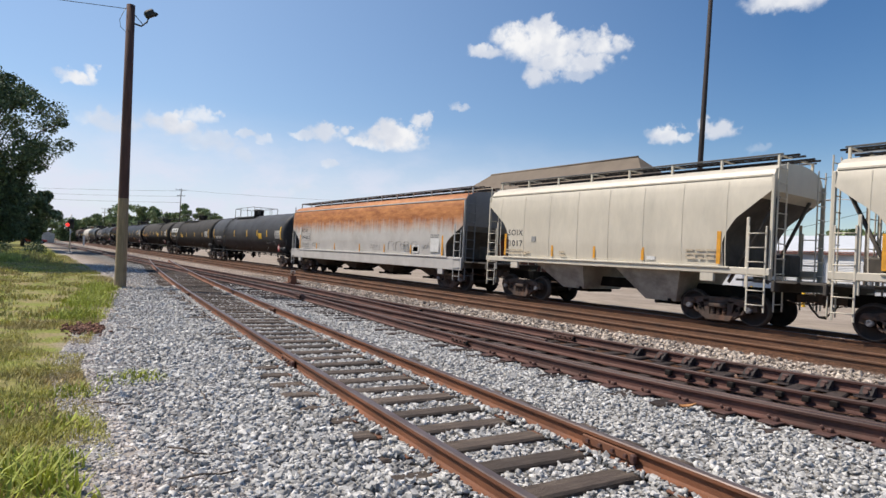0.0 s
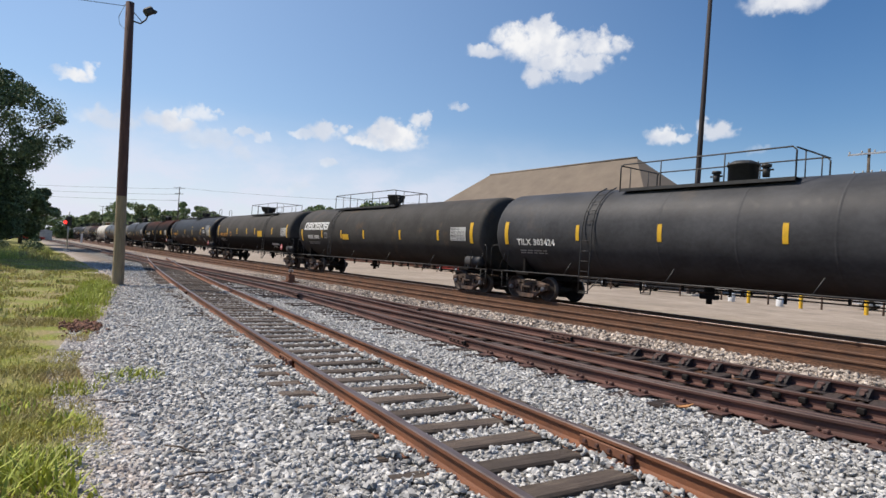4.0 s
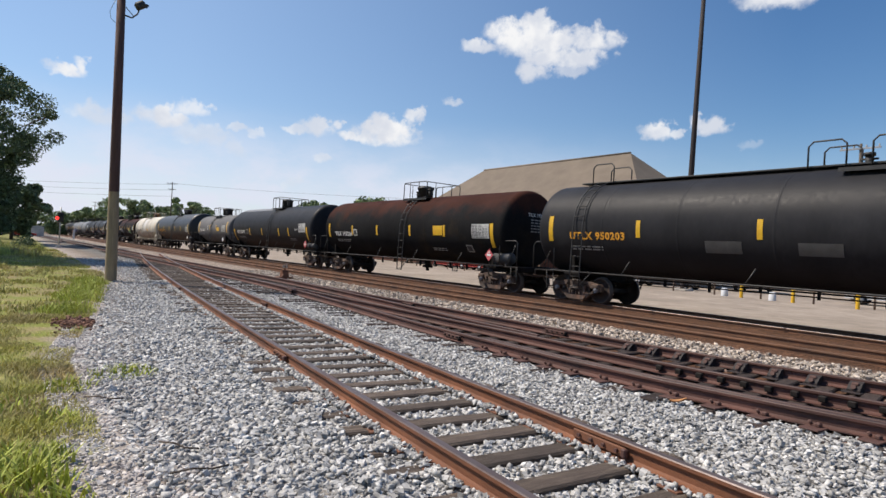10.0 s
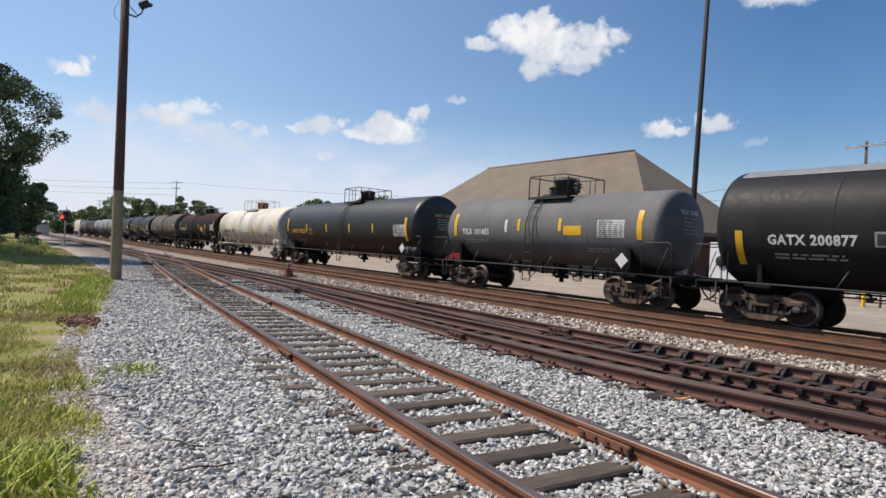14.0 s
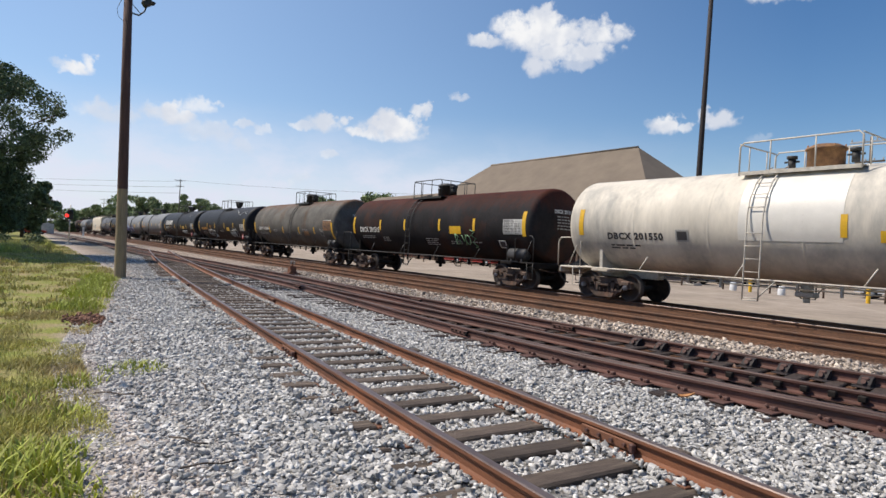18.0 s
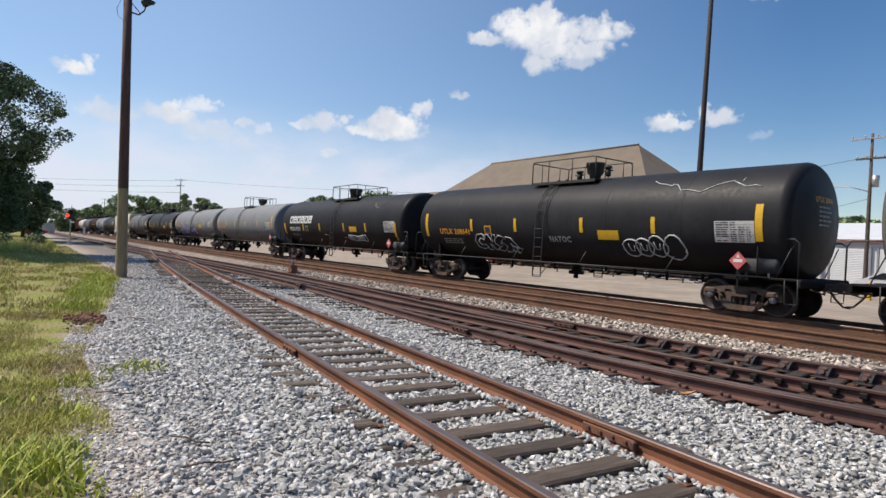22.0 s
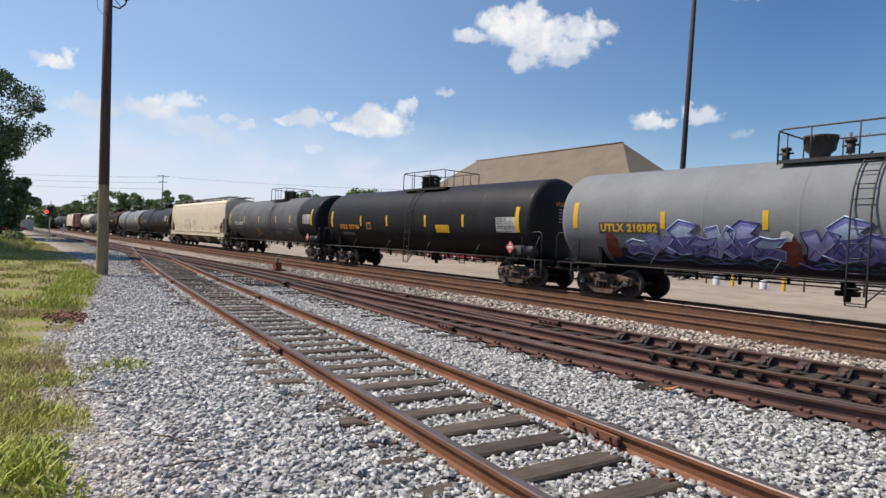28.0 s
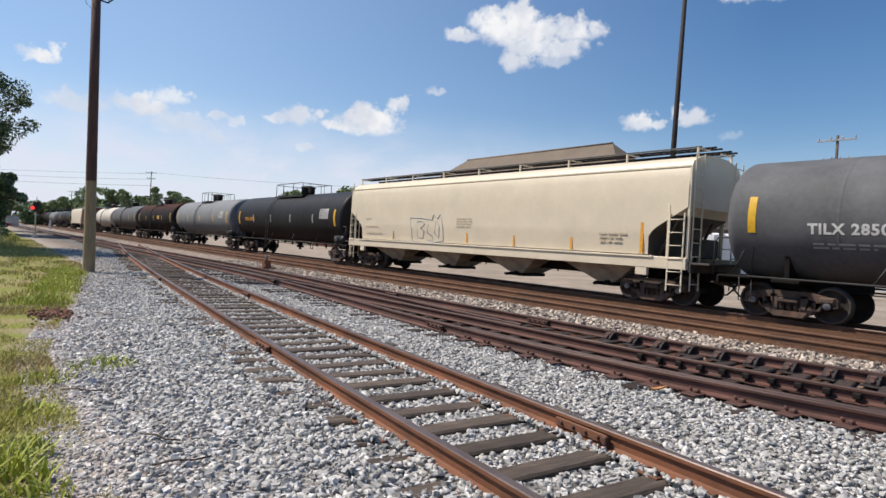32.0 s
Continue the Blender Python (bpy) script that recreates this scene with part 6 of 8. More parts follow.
add_tank(-234.8, -247.7, "weathered grey tank car with rust along its welds", mat=M_GREYBROWN, over=1.5, mid=0.14,
         bars=[-4.05, -1.2, 1.87, 4.51], bar_at=(-0.83, -0.36), end_bars=[(-7.5, -0.88, 0.02), (7.3, -1.14, -0.07)],
         plat=2.38, plat_x=1.19, manway=(-0.61, 0.42, 0.6, False), ladder=0.84,
         words=[("GATX 67884", -6.44, -0.6, 0.26, 2.3, M_WHITE), ("FRA A/P", 5.5, -0.6, 0.14, 0.75, M_GREYMARK)], print=[(-6.3, -0.84, 2, 2), (2.6, -0.55, 1.1, 2), (-3.1, -0.6, 1, 2), (1.5, -0.8, 0.8, 2)],
         patches=[(2.82, -0.95, 0.8, 0.32, M_RUSTTAN), (6.1, -0.56, 1.3, 0.62, M_RUSTTAN)], squares=[(5.6, -0.97, M_GREYMARK)], panel=(6.21, -0.5))
add_tank(-252.24, -266.64, "black tank car with white graffiti tags", mat=M_BLACK, over=1.6,
         bars=[-4.51, -1.72, 1.68, 4.57], bar_at=(-0.54, -0.02), end_bars=[(-7.98, -0.82, 0.26), (7.78, -0.72, 0.29)],
         plat=3.17, plat_x=0.2, manway=(0.71, 0.42, 0.62, True), ladder=-0.18,
         words=[("UTLX 208641", -6.81, -0.7, 0.27, 2.2, M_ORANGE), ("NATOC", 0.16, -0.92, 0.24, 1.05, M_GREYMARK)], print=[(-6.66, -0.95, 1.5, 3)],
         patches=[(2.46, -0.78, 0.86, 0.33, M_YELLOW)], squares=[(-3.56, -0.66, M_ORANGE)], panel=(6.64, -0.76), placard=(7.3, 1.48, M_REDPLAC),
         scrawls=[*tag_lines(-4.85 + 0.44, -1.45, 2.6, 0.85), *tag_lines(3.0 + 0.44, -1.4, 2.2, 0.8, 2), ([(4.3 + 0.22 * i, 0.95 + (0.36, 0.22, 0.18, 0.10, 0.14, -0.12, -0.10, -0.16, -0.22, -0.10, 0.02, 0.10, 0.14, 0.02, -0.10, -0.06, -0.12)[i]) for i in range(17)], 0.016, M_TAG), ([(5.0, 0.98), (5.06, 1.16)], 0.010, M_TAG), ([(7.2, 1.05), (7.24, 1.2)], 0.010, M_TAG)])
add_tank(-270.93, -285.53, "black tank car with large white brand panel", mat=M_BLACK, over=1.49,
         bars=[-4.52, -1.81, 1.74, 4.52], bar_at=(-0.68, -0.18), end_bars=[(-7.97, -0.96, -0.13), (7.77, -1.12, -0.15)],
         plat=3.46, plat_x=0.64, manway=(-0.5, 0.5, 0.6, True), ladder=0.54,
         words=[("PROX 47387", -6.87, -0.7, 0.28, 1.85, M_WHITE)], print=[(-6.77, -0.95, 1.7, 2), (1.53, -1.1, 1.6, 1)],
         patches=[(2.56, -0.69, 0.92, 0.32, M_YELLOW)], squares=[(-4.07, -0.7, M_GREYMARK)], panel=(6.72, -0.68), placard=(7.13, 1.48, M_REDPLAC), brand=(-6.85, -0.16, 3.9),
         scrawls=[*tag_lines(2.15, -1.28, 1.2, 0.42, 1), *tag_lines(3.3, -1.30, 1.15, 0.42, 2), ([(5.05, 1.1), (5.35, 0.85), (5.65, 0.70), (5.9, 0.80), (6.15, 0.9), (6.4, 1.12)], 0.014, M_GREYMARK), ([(-1.1, -0.9), (-0.5, -1.0)], 0.02, M_DULLPATCH)])
add_tank(-289.85, -303.35, "plain grey tank car with orange lettering", mat=M_GREYTANK, over=1.72,
         bars=[-4.82, -2.24, 0.82, 4.11], bar_at=(-0.4, 0.06), end_bars=[(-7.65, -0.6, 0.35), (7.45, -0.62, 0.39)],
         plat=2.45, plat_x=-0.19, manway=(0.65, 0.45, 0.58, True), ladder=-0.83,
         words=[("UTLX 210375", -7.43, -0.62, 0.26, 2.3, M_ORANGE)], print=[(-7.35, -0.86, 1.6, 2), (-0.55, -0.9, 1.2, 2)], panel=(6.05, -0.66), placard=(7.02, 1.48, M_REDPLAC))
add_tank(-307.7, -322.8, "grey tank car with a violet graffiti piece along its side", mat=M_GREYTANK, over=1.78,
         bars=[-5.13, -2.15, 2.03, 5.03], bar_at=(-0.46, 0.05), end_bars=[(-8.51, -0.48, 0.41), (8.31, -0.6, 0.35)],
         plat=2.88, plat_x=-0.68, manway=(-0.82, 0.5, 0.6, True), ladder=0.08,
         word_off=0.012, words=[("UTLX 210382", -7.34, -0.58, 0.27, 2.1, M_YELLOW)],
         patches=[(3.1, -0.6, 1, 0.36, M_YELLOW), (-7.42, -0.64, 2.25, 0.38, M_DULLPATCH)], panel=(6.8, -0.55), piece=True)
add_tank(-327.01, -341.81, "clean black tank car with orange lettering and yellow strips", mat=M_BLACK, over=1.39,
         bars=[-4.46, -1.76, 1.65, 4.46], bar_at=(-0.48, 0.05), end_bars=[(-7.97, -0.57, 0.34), (7.77, -0.67, 0.32)],
         plat=3.5, plat_x=0.6, manway=(-0.77, 0.45, 0.66, False), ladder=0.44,
         words=[("UTLX 207186", -6.89, -0.68, 0.28, 2.25, M_ORANGE)], print=[(-6.69, -0.92, 1.6, 2)],
         patches=[(2.53, -0.75, 1, 0.36, M_YELLOW)], squares=[(-3.79, -0.66, M_ORANGE)], panel=(6.65, -0.68), placard=(7.41, 1.48, M_REDPLAC))
add_tank(-346.05, -360.85, "dark grey tank car with black front end", mat=M_DKGREY, over=1.71,
         bars=[-4.63, -1.35, 2.12, 4.69], bar_at=(-0.36, 0.15), end_bars=[(-8.29, -0.5, 0.45), (8.09, -0.47, 0.55)],
         plat=2.88, plat_x=1.04, manway=(-0.3, 0.42, 0.62, False), ladder=1.25,
         words=[("TILX 285027", -6.86, -0.52, 0.28, 2.1, M_WHITE), ("AAR ST-470", 4.28, -0.86, 0.15, 0.85, M_GREYMARK)], print=[(-6.75, -0.78, 1.7, 2), (1.75, -1, 1, 2), (3.85, -1, 0.9, 2)],
         patches=[(-2.1, -1.3, 0.9, 0.55, M_ORANGEDULL)], panel=(6.87, -0.39), placard=(7.44, 1.48, M_REDPLAC), bands=[(5.95, 8.69, M_BLACK)], nose=(8.66, M_BLACK))
CREAM_TAG = [([(-4.15, 2.6), (-4.0, 2.0), (-3.95, 1.5), (-3.2, 1.48), (-2.2, 1.5), (-1.55, 1.6), (-1.6, 2.2), (-1.8, 2.75), (-2.0, 2.55), (-2.3, 2.75), (-2.4, 2.5), (-3.2, 2.58), (-4.15, 2.6)], 0.018, M_SPRAYBLUE),
             ([(-3.6, 2.4), (-3.5, 1.7), (-3.1, 1.65), (-3.0, 2.0), (-3.3, 2.1), (-2.95, 2.3), (-3.2, 2.45), (-3.6, 2.4)], 0.016, M_SPRAYBLUE), ([(-2.7, 2.3), (-2.75, 1.9), (-2.4, 1.8), (-2.3, 1.6), (-2.8, 1.58)], 0.016, M_SPRAYBLUE),
             ([(-2.1, 2.5), (-2.2, 1.9), (-1.9, 1.7), (-1.85, 2.2), (-2.1, 2.5)], 0.016, M_SPRAYBLUE)]
add_hopper(-364.8, -381.9, "cream covered hopper car with a faint blue graffiti tag", mat=M_CREAM, end_mat=M_CREAM, lt=9.86, lb=8.6, sill=(1.10, 1.46), seams=0, bays=4, brackets=9, bay_mat=M_BAY, sprayed=CREAM_TAG,
           words=[], patches=[(-5.6, 1.55, 0.08, 0.4, M_ORANGEDULL), (0.0, 1.55, 0.09, 0.42, M_ORANGE), (2.78, 1.52, 0.09, 0.42, M_ORANGE), (5.58, 1.52, 0.10, 0.43, M_ORANGE), (8.34, 1.52, 0.11, 0.95, M_ORANGE)],
           print=[(-8.2, 2.55, 0.5, 1), (-8.2, 2.15, 0.9, 1), (-8.1, 1.85, 1.4, 1), (-0.65, 2.55, 0.9, 4), (6.8, 2.1, 0.9, 3)], print_mat=M_PRINTFAINT)
add_tank(-385.5, -400.4, "black tank car with orange lettering", mat=M_BLACK, bars=even(-5.0, 5.0, 4), bar_mat=M_GREYMARK, plat=4.4, plat_x=0.0, manway=(0.8, 0.45, 0.6, False), words=[("UTLX 207740", -6.6, -0.36, 0.26, 1.9, M_ORANGE)], panel=(6.0, -0.2))
add_tank(-404.6, -419.0, "pale grey tank car with black railings", mat=M_GREYTANK, bars=even(-4.0, 4.0, 3), plat=3.0, panel=(5.6, -0.2))
add_tank(-423.2, -438.0, "dark brown tank car with small yellow placard", mat=M_RUSTBLACK, bars=even(-4.0, 4.0, 3), plat=3.0, patches=[(2.0, -0.3, 0.9, 0.36, M_YELLOW)])
REAR = [("tank", M_DKGREY, 15.0), ("tank", M_WHITETANK, 13.0), ("box", M_BOXRED, 14.0), ("hop", M_CREAM, 14.5), ("tank", M_BLACK, 14.5), ("tank", M_BLACK2, 14.8), ("tank", M_GREYTANK, 14.0), ("tank", M_BLACK, 15.0),
        ("tank", M_RUSTBROWN, 14.0), ("tank", M_BLACK, 14.6), ("hop", M_BEIGE, 14.0), ("hop", M_RUSTHOP, 14.0), ("tank", M_BLACK, 14.6), ("tank", M_WHITETANK, 13.4), ("tank", M_BLACK, 15.0), ("tank", M_DKGREY, 14.6)]
at = -442.2
for kind, mat, long in REAR:
    tone = {"tank_dark_grey": "dark grey", "tank_white_weathered": "weathered white", "tank_grey": "grey", "tank_brown_rusted": "rust-brown", "hopper_cream": "cream", "hopper_beige": "beige", "hopper_rust_streaked": "rust-streaked grey"}.get(mat.name, "black")
    if kind == "tank":
        add_tank(at, at - long, "distant %s tank car in the train" % tone, mat=mat, bars=[-4.0, 4.0], far=True, plat=2.8)
    elif kind == "hop":
        add_hopper(at, at - long, "distant %s covered hopper car in the train" % tone, mat=mat, end_mat=mat, lt=long / 2 + 1.5, lb=long / 2 + 0.3, seams=6, bays=3, brackets=6)
    else:
        mid, hf = between(at, at - long)
        TRAIN.append((box_car("boxcar", "dull red boxcar with a galvanised roof", hf, hf + 1.6, mat), mid))
    at -= long + 4.2


# ---- poles, wires, signals ----
flood = thing("floodlight_pole", "weathered wooden pole with a floodlight on its top", "pole", pose(-24.0, 3.02, GROUND, 1.1, 0, 0))
part_of("lower_pole", flood, lambda s: s.lathe([(-0.3, 0.20), (0.6, 0.192), (3.18, 0.172)], "z", 16), [M_POLELOW], label="pale bare lower part of the pole")
part_of("upper_pole", flood, lambda s: s.lathe([(3.18, 0.172), (6.5, 0.155), (10.1, 0.138), (10.12, 0.0)], "z", 16), [M_POLE])
part_of("lamp_arm", flood, lambda s: (s.pipe([(0.05, 0.12, 9.45), (0.05, 0.35, 9.42), (0.05, 0.52, 9.6), (0.05, 0.58, 9.8)], 0.03, 6), s.pipe([(0, 0.12, 9.8), (0.03, 0.4, 9.5)], 0.015, 5)), [M_RAILING])
part_of("floodlight", flood, lambda s: (s.box((0.05, 0.60, 9.93), (0.26, 0.34, 0.26), 0, 0.05, Matrix.Rotation(radians(35), 4, "X")), s.lathe([(0, 0.12), (0.08, 0.17), (0.09, 0.0)], "z", 12, 0, (0.05, 0.72, 9.9))), [M_RAILING])
part_of("drop_wire", flood, lambda s: s.pipe([(0, -0.15, 10.0), (0, -0.34, 9.5), (0, -0.30, 9.25), (0, -0.12, 9.1)], 0.008, 4), [M_RAILING])

mast = thing("tall_mast", "tall slim dark steel mast behind the tracks", "mast", pose(-23.5, 38.0, GROUND, 0, 1.0, 0))
part_of("shaft", mast, lambda s: s.lathe([(0.0, 0.22), (0.06, 0.22), (9.5, 0.18), (26.0, 0.125), (26.0, 0.0)], "z", 14), [M_MAST])
part_of("base_plate", mast, lambda s: (s.box((0, 0, 0.06), (1.0, 1.0, 0.12), 0, 0.02), [s.rod((x, y, 0.05), (x, y, 0.24), 0.025, 6) for x in (-0.4, 0.4) for y in (-0.4, 0.4)]), [M_CONCRETE])


def utility_pole(x, y, tall, label, arm=2.4, lamp=False, turn=0.0):
    p = thing("utility_pole", label, "utility pole", pose(x, y, GROUND, 0, 0, turn))
    part_of("pole", p, lambda s: s.lathe([(0, 0.15), (tall * 0.5, 0.12), (tall, 0.085), (tall, 0.0)], "z", 12), [M_BARK])
    for z, w in ((tall - 0.35, arm), (tall - 1.7, arm * 0.72)):
        part_of("crossarm", p, lambda s: s.box((0, -0.14, z), (w, 0.10, 0.12), 0, 0.01), [M_GALV if z > tall - 1 else M_BARK])
        for i in range(4):
            ix = -w / 2 + 0.1 + i * (w - 0.2) / 3
            part_of("insulator", p, lambda s: s.lathe([(0, 0.03), (0.05, 0.06), (0.09, 0.035), (0.15, 0.055), (0.18, 0.0)], "z", 8, 0, (ix, -0.14, z + 0.06)), [M_CONCRETE])
    if lamp:
        part_of("transformer", p, lambda s: s.lathe([(0, 0.0), (0, 0.2), (0.75, 0.22), (0.8, 0.0)], "z", 14, 0, (0.32, -0.05, tall - 3.6)), [M_GALV])
        part_of("street_light_arm", p, lambda s: s.pipe([(0, -0.1, tall - 3.9), (-1.2, -0.1, tall - 3.5), (-2.3, -0.1, tall - 3.45)], 0.035, 6), [M_GALV])
        part_of("street_light", p, lambda s: s.box((-2.5, -0.1, tall - 3.5), (0.5, 0.24, 0.12), 0, 0.04), [M_GALV])
    return p


utility_pole(-15.98, 46.0, 10.6, "wooden utility pole with crossarms, transformer and street light", lamp=True)
utility_pole(-150.0, 30.4, 14.4, "distant wooden utility pole with crossarms beside the line", turn=70)
utility_pole(-250.0, 25.0, 12.9, "far wooden utility pole above the trees", turn=70)
utility_pole(-330.0, 60.0, 13.0, "far wooden utility pole above the trees", turn=70)


def wire(a, b, sag, label="thin black overhead wire"):
    w = thing("overhead_wire", label, "wire", group="overhead wires")
    a, b = Vector(a), Vector(b)
    pts = [a.lerp(b, i / 12) - Vector((0, 0, 4 * sag * (i / 12) * (1 - i / 12))) for i in range(13)]
    d = min(0.03, 0.008 + 0.00012 * min(a.length, b.length))
    part_of("strand", w, lambda s: s.pipe(pts, d, 4), [M_RAILING])


for dz, dy in ((14.0, 0.5), (12.6, -0.3), (11.2, 0.2)):
    wire((-150, 30.4 + dy, dz - 0.3), (-260, -50 + dy, dz + 3.0), 1.2)
wire((-150, 30.4, 13.9), (-40, 90, 11.5), 1.5)
wire((-24.0, 2.95, 9.75), (-30, -26, 9.6), 0.5)
wire((-16.0, 45.8, 8.8), (-70, 60, 8.0), 1.0)
wire((-16.0, 45.9, 6.0), (-40, 58, 3.5), 0.4)

signal = thing("railway_signal", "railway signal post showing a red light", "railway signal", pose(-68.0, 4.0, GROUND))
part_of("post", signal, lambda s: (s.rod((0, 0, 0), (0, 0, 3.9), 0.06, 10), s.box((0, 0, 0.1), (0.5, 0.5, 0.2), 0, 0.02)), [M_GALV])
part_of("signal_head", signal, lambda s: (s.box((0.05, 0, 2.95), (0.25, 0.5, 0.95), 0, 0.05), s.lathe([(0.1, 0.14), (0.42, 0.15), (0.42, 0.13)], "x", 12, 0, (0.1, 0, 3.15))), [M_RAILING])
part_of("red_lamp", signal, lambda s: s.lathe([(0.18, 0.0), (0.2, 0.16), (0.24, 0.14), (0.26, 0.0)], "x", 14, 0, (0, -0.28, 2.85)), [M_SIGNALRED], label="glowing red signal lamp")
cabinet = thing("relay_cabinet", "grey steel signal cabinet beside the tracks", "signal cabinet", pose(-158.0, 5.2, GROUND))
part_of("body", cabinet, lambda s: s.box((0, 0, 1.15), (1.6, 2.3, 2.1), 0, 0.04), [M_GALV])
part_of("roof", cabinet, lambda s: s.prism([(-1.3, 2.2), (1.3, 2.2), (0, 2.5)], -0.9, 0.9, "x"), [M_GALV])
part_of("door", cabinet, lambda s: s.box((0.82, 0, 1.1), (0.05, 1.0, 1.8), 0, 0.02), [M_GALV])
marker = thing("marker_post", "short white marker post by the track", "post", pose(-150.0, 11.4, GROUND))
part_of("stake", marker, lambda s: s.box((0, 0, 0.9), (0.35, 0.35, 2.0), 0, 0.05), [M_METALWHITE])

stand = thing("switch_stand", "low rusty switch stand beside the turnout", "switch stand", pose(-26.71, 10.47, GROUND))
part_of("base", stand, lambda s: (s.box((0, 0, 0.08), (0.5, 0.7, 0.12), 0, 0.02), s.prism([(-0.22, 0.12), (0.22, 0.12), (0.10, 0.46), (-0.10, 0.46)], -0.15, 0.15, "y")), [M_RAIL])
part_of("lever", stand, lambda s: (s.rod((0.05, -0.05, 0.3), (0.42, -0.3, 0.12), 0.03, 8), s.rod((0, 0, 0.4), (0.03, 0, 0.68), 0.045, 8)), [M_RAIL])
part_of("target", stand, lambda s: s.box((0.03, 0, 0.62), (0.05, 0.24, 0.16), 0, 0.02), [M_STONETAN])


# ---- buildings across the tracks ----
def hip_roof(s, x0, x1, y0, y1, eave, ridge_z, inset, over=0.6):
    """A hipped roof with a thick edge."""
    x0, x1, y0, y1 = x0 - over, x1 + over, y0 - over, y1 + over
    ym = (y0 + y1) / 2
    v = [(x0, y0, eave), (x1, y0, eave), (x1, y1, eave), (x0, y1, eave), (x0 + inset, ym, ridge_z), (x1 - inset, ym, ridge_z)]
    lo = [(a, b, eave - 0.22) for a, b, c in v[:4]]
    s.add(v + lo, [(0, 1, 5, 4), (1, 2, 5), (2, 3, 4, 5), (3, 0, 4), (0, 6, 7, 1), (1, 7, 8, 2), (2, 8, 9, 3), (3, 9, 6, 0), (6, 9, 8, 7)])


depot = thing("depot_building", "large brick depot with a brown shingled hip roof", "building", pose(0, 0, GROUND))
DX0, DX1, DY0, DY1 = -70.0, -29.6, 42.0, 60.0
part_of("wall", depot, lambda s: (s.box(((DX0 + DX1) / 2, 45.6, 2.2), (DX1 - DX0 - 3.2, 0.35, 4.4), 0), s.box(((DX0 + DX1) / 2, 58.5, 2.2), (DX1 - DX0 - 3.2, 0.35, 4.4), 0),
        s.box((DX1 - 3.2, 52.0, 2.2), (0.35, 12.8, 4.4), 0), s.box((DX0 + 3.2, 52.0, 2.2), (0.35, 12.8, 4.4), 0)), [M_WALLBRICK])
part_of("roof", depot, lambda s: hip_roof(s, DX0, DX1, DY0, DY1, 4.55, 12.95, 9.2), [M_ROOF], label="brown shingled hip roof")
part_of("ridge_cap", depot, lambda s: s.rod((DX0 + 8.6, 51.0, 12.97), (DX1 - 8.6, 51.0, 12.97), 0.12, 8), [M_ROOF])
part_of("fascia", depot, lambda s: (s.box(((DX0 + DX1) / 2, DY0 - 0.62, 4.40), (DX1 - DX0 + 1.3, 0.08, 0.34), 0, 0.01), s.box((DX1 + 0.62, 51.0, 4.40), (0.08, 19.2, 0.34), 0, 0.01)), [M_WOODTRIM])
for i in range(11):
    part_of("porch_post", depot, lambda s: (s.box((0, 0, 2.1), (0.26, 0.26, 4.2), 0, 0.02), s.rod((0, 0, 3.2), (0.8, 0, 4.1), 0.07, 6), s.rod((0, 0, 3.2), (-0.8, 0, 4.1), 0.07, 6), s.box((0, 0, 0.3), (0.5, 0.5, 0.6), 0, 0.02)), [M_WOODTRIM], pose(DX0 + 0.8 + i * 3.9, 42.6, 0), key="depot")
part_of("porch_beam", depot, lambda s: s.box(((DX0 + DX1) / 2, 42.6, 4.12), (DX1 - DX0 - 1.0, 0.24, 0.32), 0, 0.02), [M_WOODTRIM])
for i in range(7):
    w = part_of("window", depot, lambda s: s.box((0, 0, 0), (1.3, 0.10, 1.7), 0, 0.01), [M_WOODTRIM], pose(-65 + i * 4.9, 45.38, 2.3), key="frame")
    part_of("pane", w, lambda s: s.box((0, -0.03, 0), (1.1, 0.08, 1.5), 0), [M_GLASS], key="glass")
wing = thing("depot_wing", "low wing of the depot with a brown hip roof", "building", pose(0, 0, GROUND))
part_of("wall", wing, lambda s: (s.box((-84, 47.4, 2.1), (30, 0.35, 4.2), 0), s.box((-84, 57.6, 2.1), (30, 0.35, 4.2), 0), s.box((-98.8, 52.5, 2.1), (0.35, 10, 4.2), 0)), [M_WALLBRICK])
part_of("roof", wing, lambda s: hip_roof(s, -100, -67.5, 46.0, 59.0, 4.4, 10.0, 6.0), [M_ROOF], label="brown shingled hip roof")
store = thing("white_warehouse", "long white metal warehouse with roller doors", "building", pose(0, 0, GROUND))
part_of("wall", store, lambda s: (s.box((-12, 64, 2.0), (60, 0.3, 4.0), 0), s.box((-42, 71, 2.0), (0.3, 14, 4.0), 0), s.box((18, 71, 2.0), (0.3, 14, 4.0), 0), s.box((-12, 78, 2.0), (60, 0.3, 4.0), 0)), [M_METALWHITE])
part_of("roof", store, lambda s: s.prism([(63.4, 4.1), (78.6, 4.1), (71, 6.2)], -42.5, 18.5, "x"), [M_METALWHITE])
part_of("gutter", store, lambda s: s.box((-12, 63.6, 4.05), (61, 0.3, 0.32), 0, 0.03), [M_REDTRIM], label="red-brown gutter")
for i in range(15):
    d = part_of("roller_door", store, lambda s: (s.box((0, 0, 1.7), (3.2, 0.12, 3.3), 0, 0.01), s.prism([(-0.05, 0.05)] + [(-0.085 if j % 2 else -0.06, 0.05 + 0.08 * j) for j in range(41)] + [(-0.05, 3.25)], -1.55, 1.55, "x")), [M_METALWHITE], pose(-39.5 + i * 4.0, 63.76, 0), key="roller")
    for jx in (-1.7, 1.7):
        part_of("door_jamb", d, lambda s: s.box((0, -0.02, 1.75), (0.16, 0.16, 3.5), 0), [M_GALV], pose(jx, 0, 0), key="rollerframe")

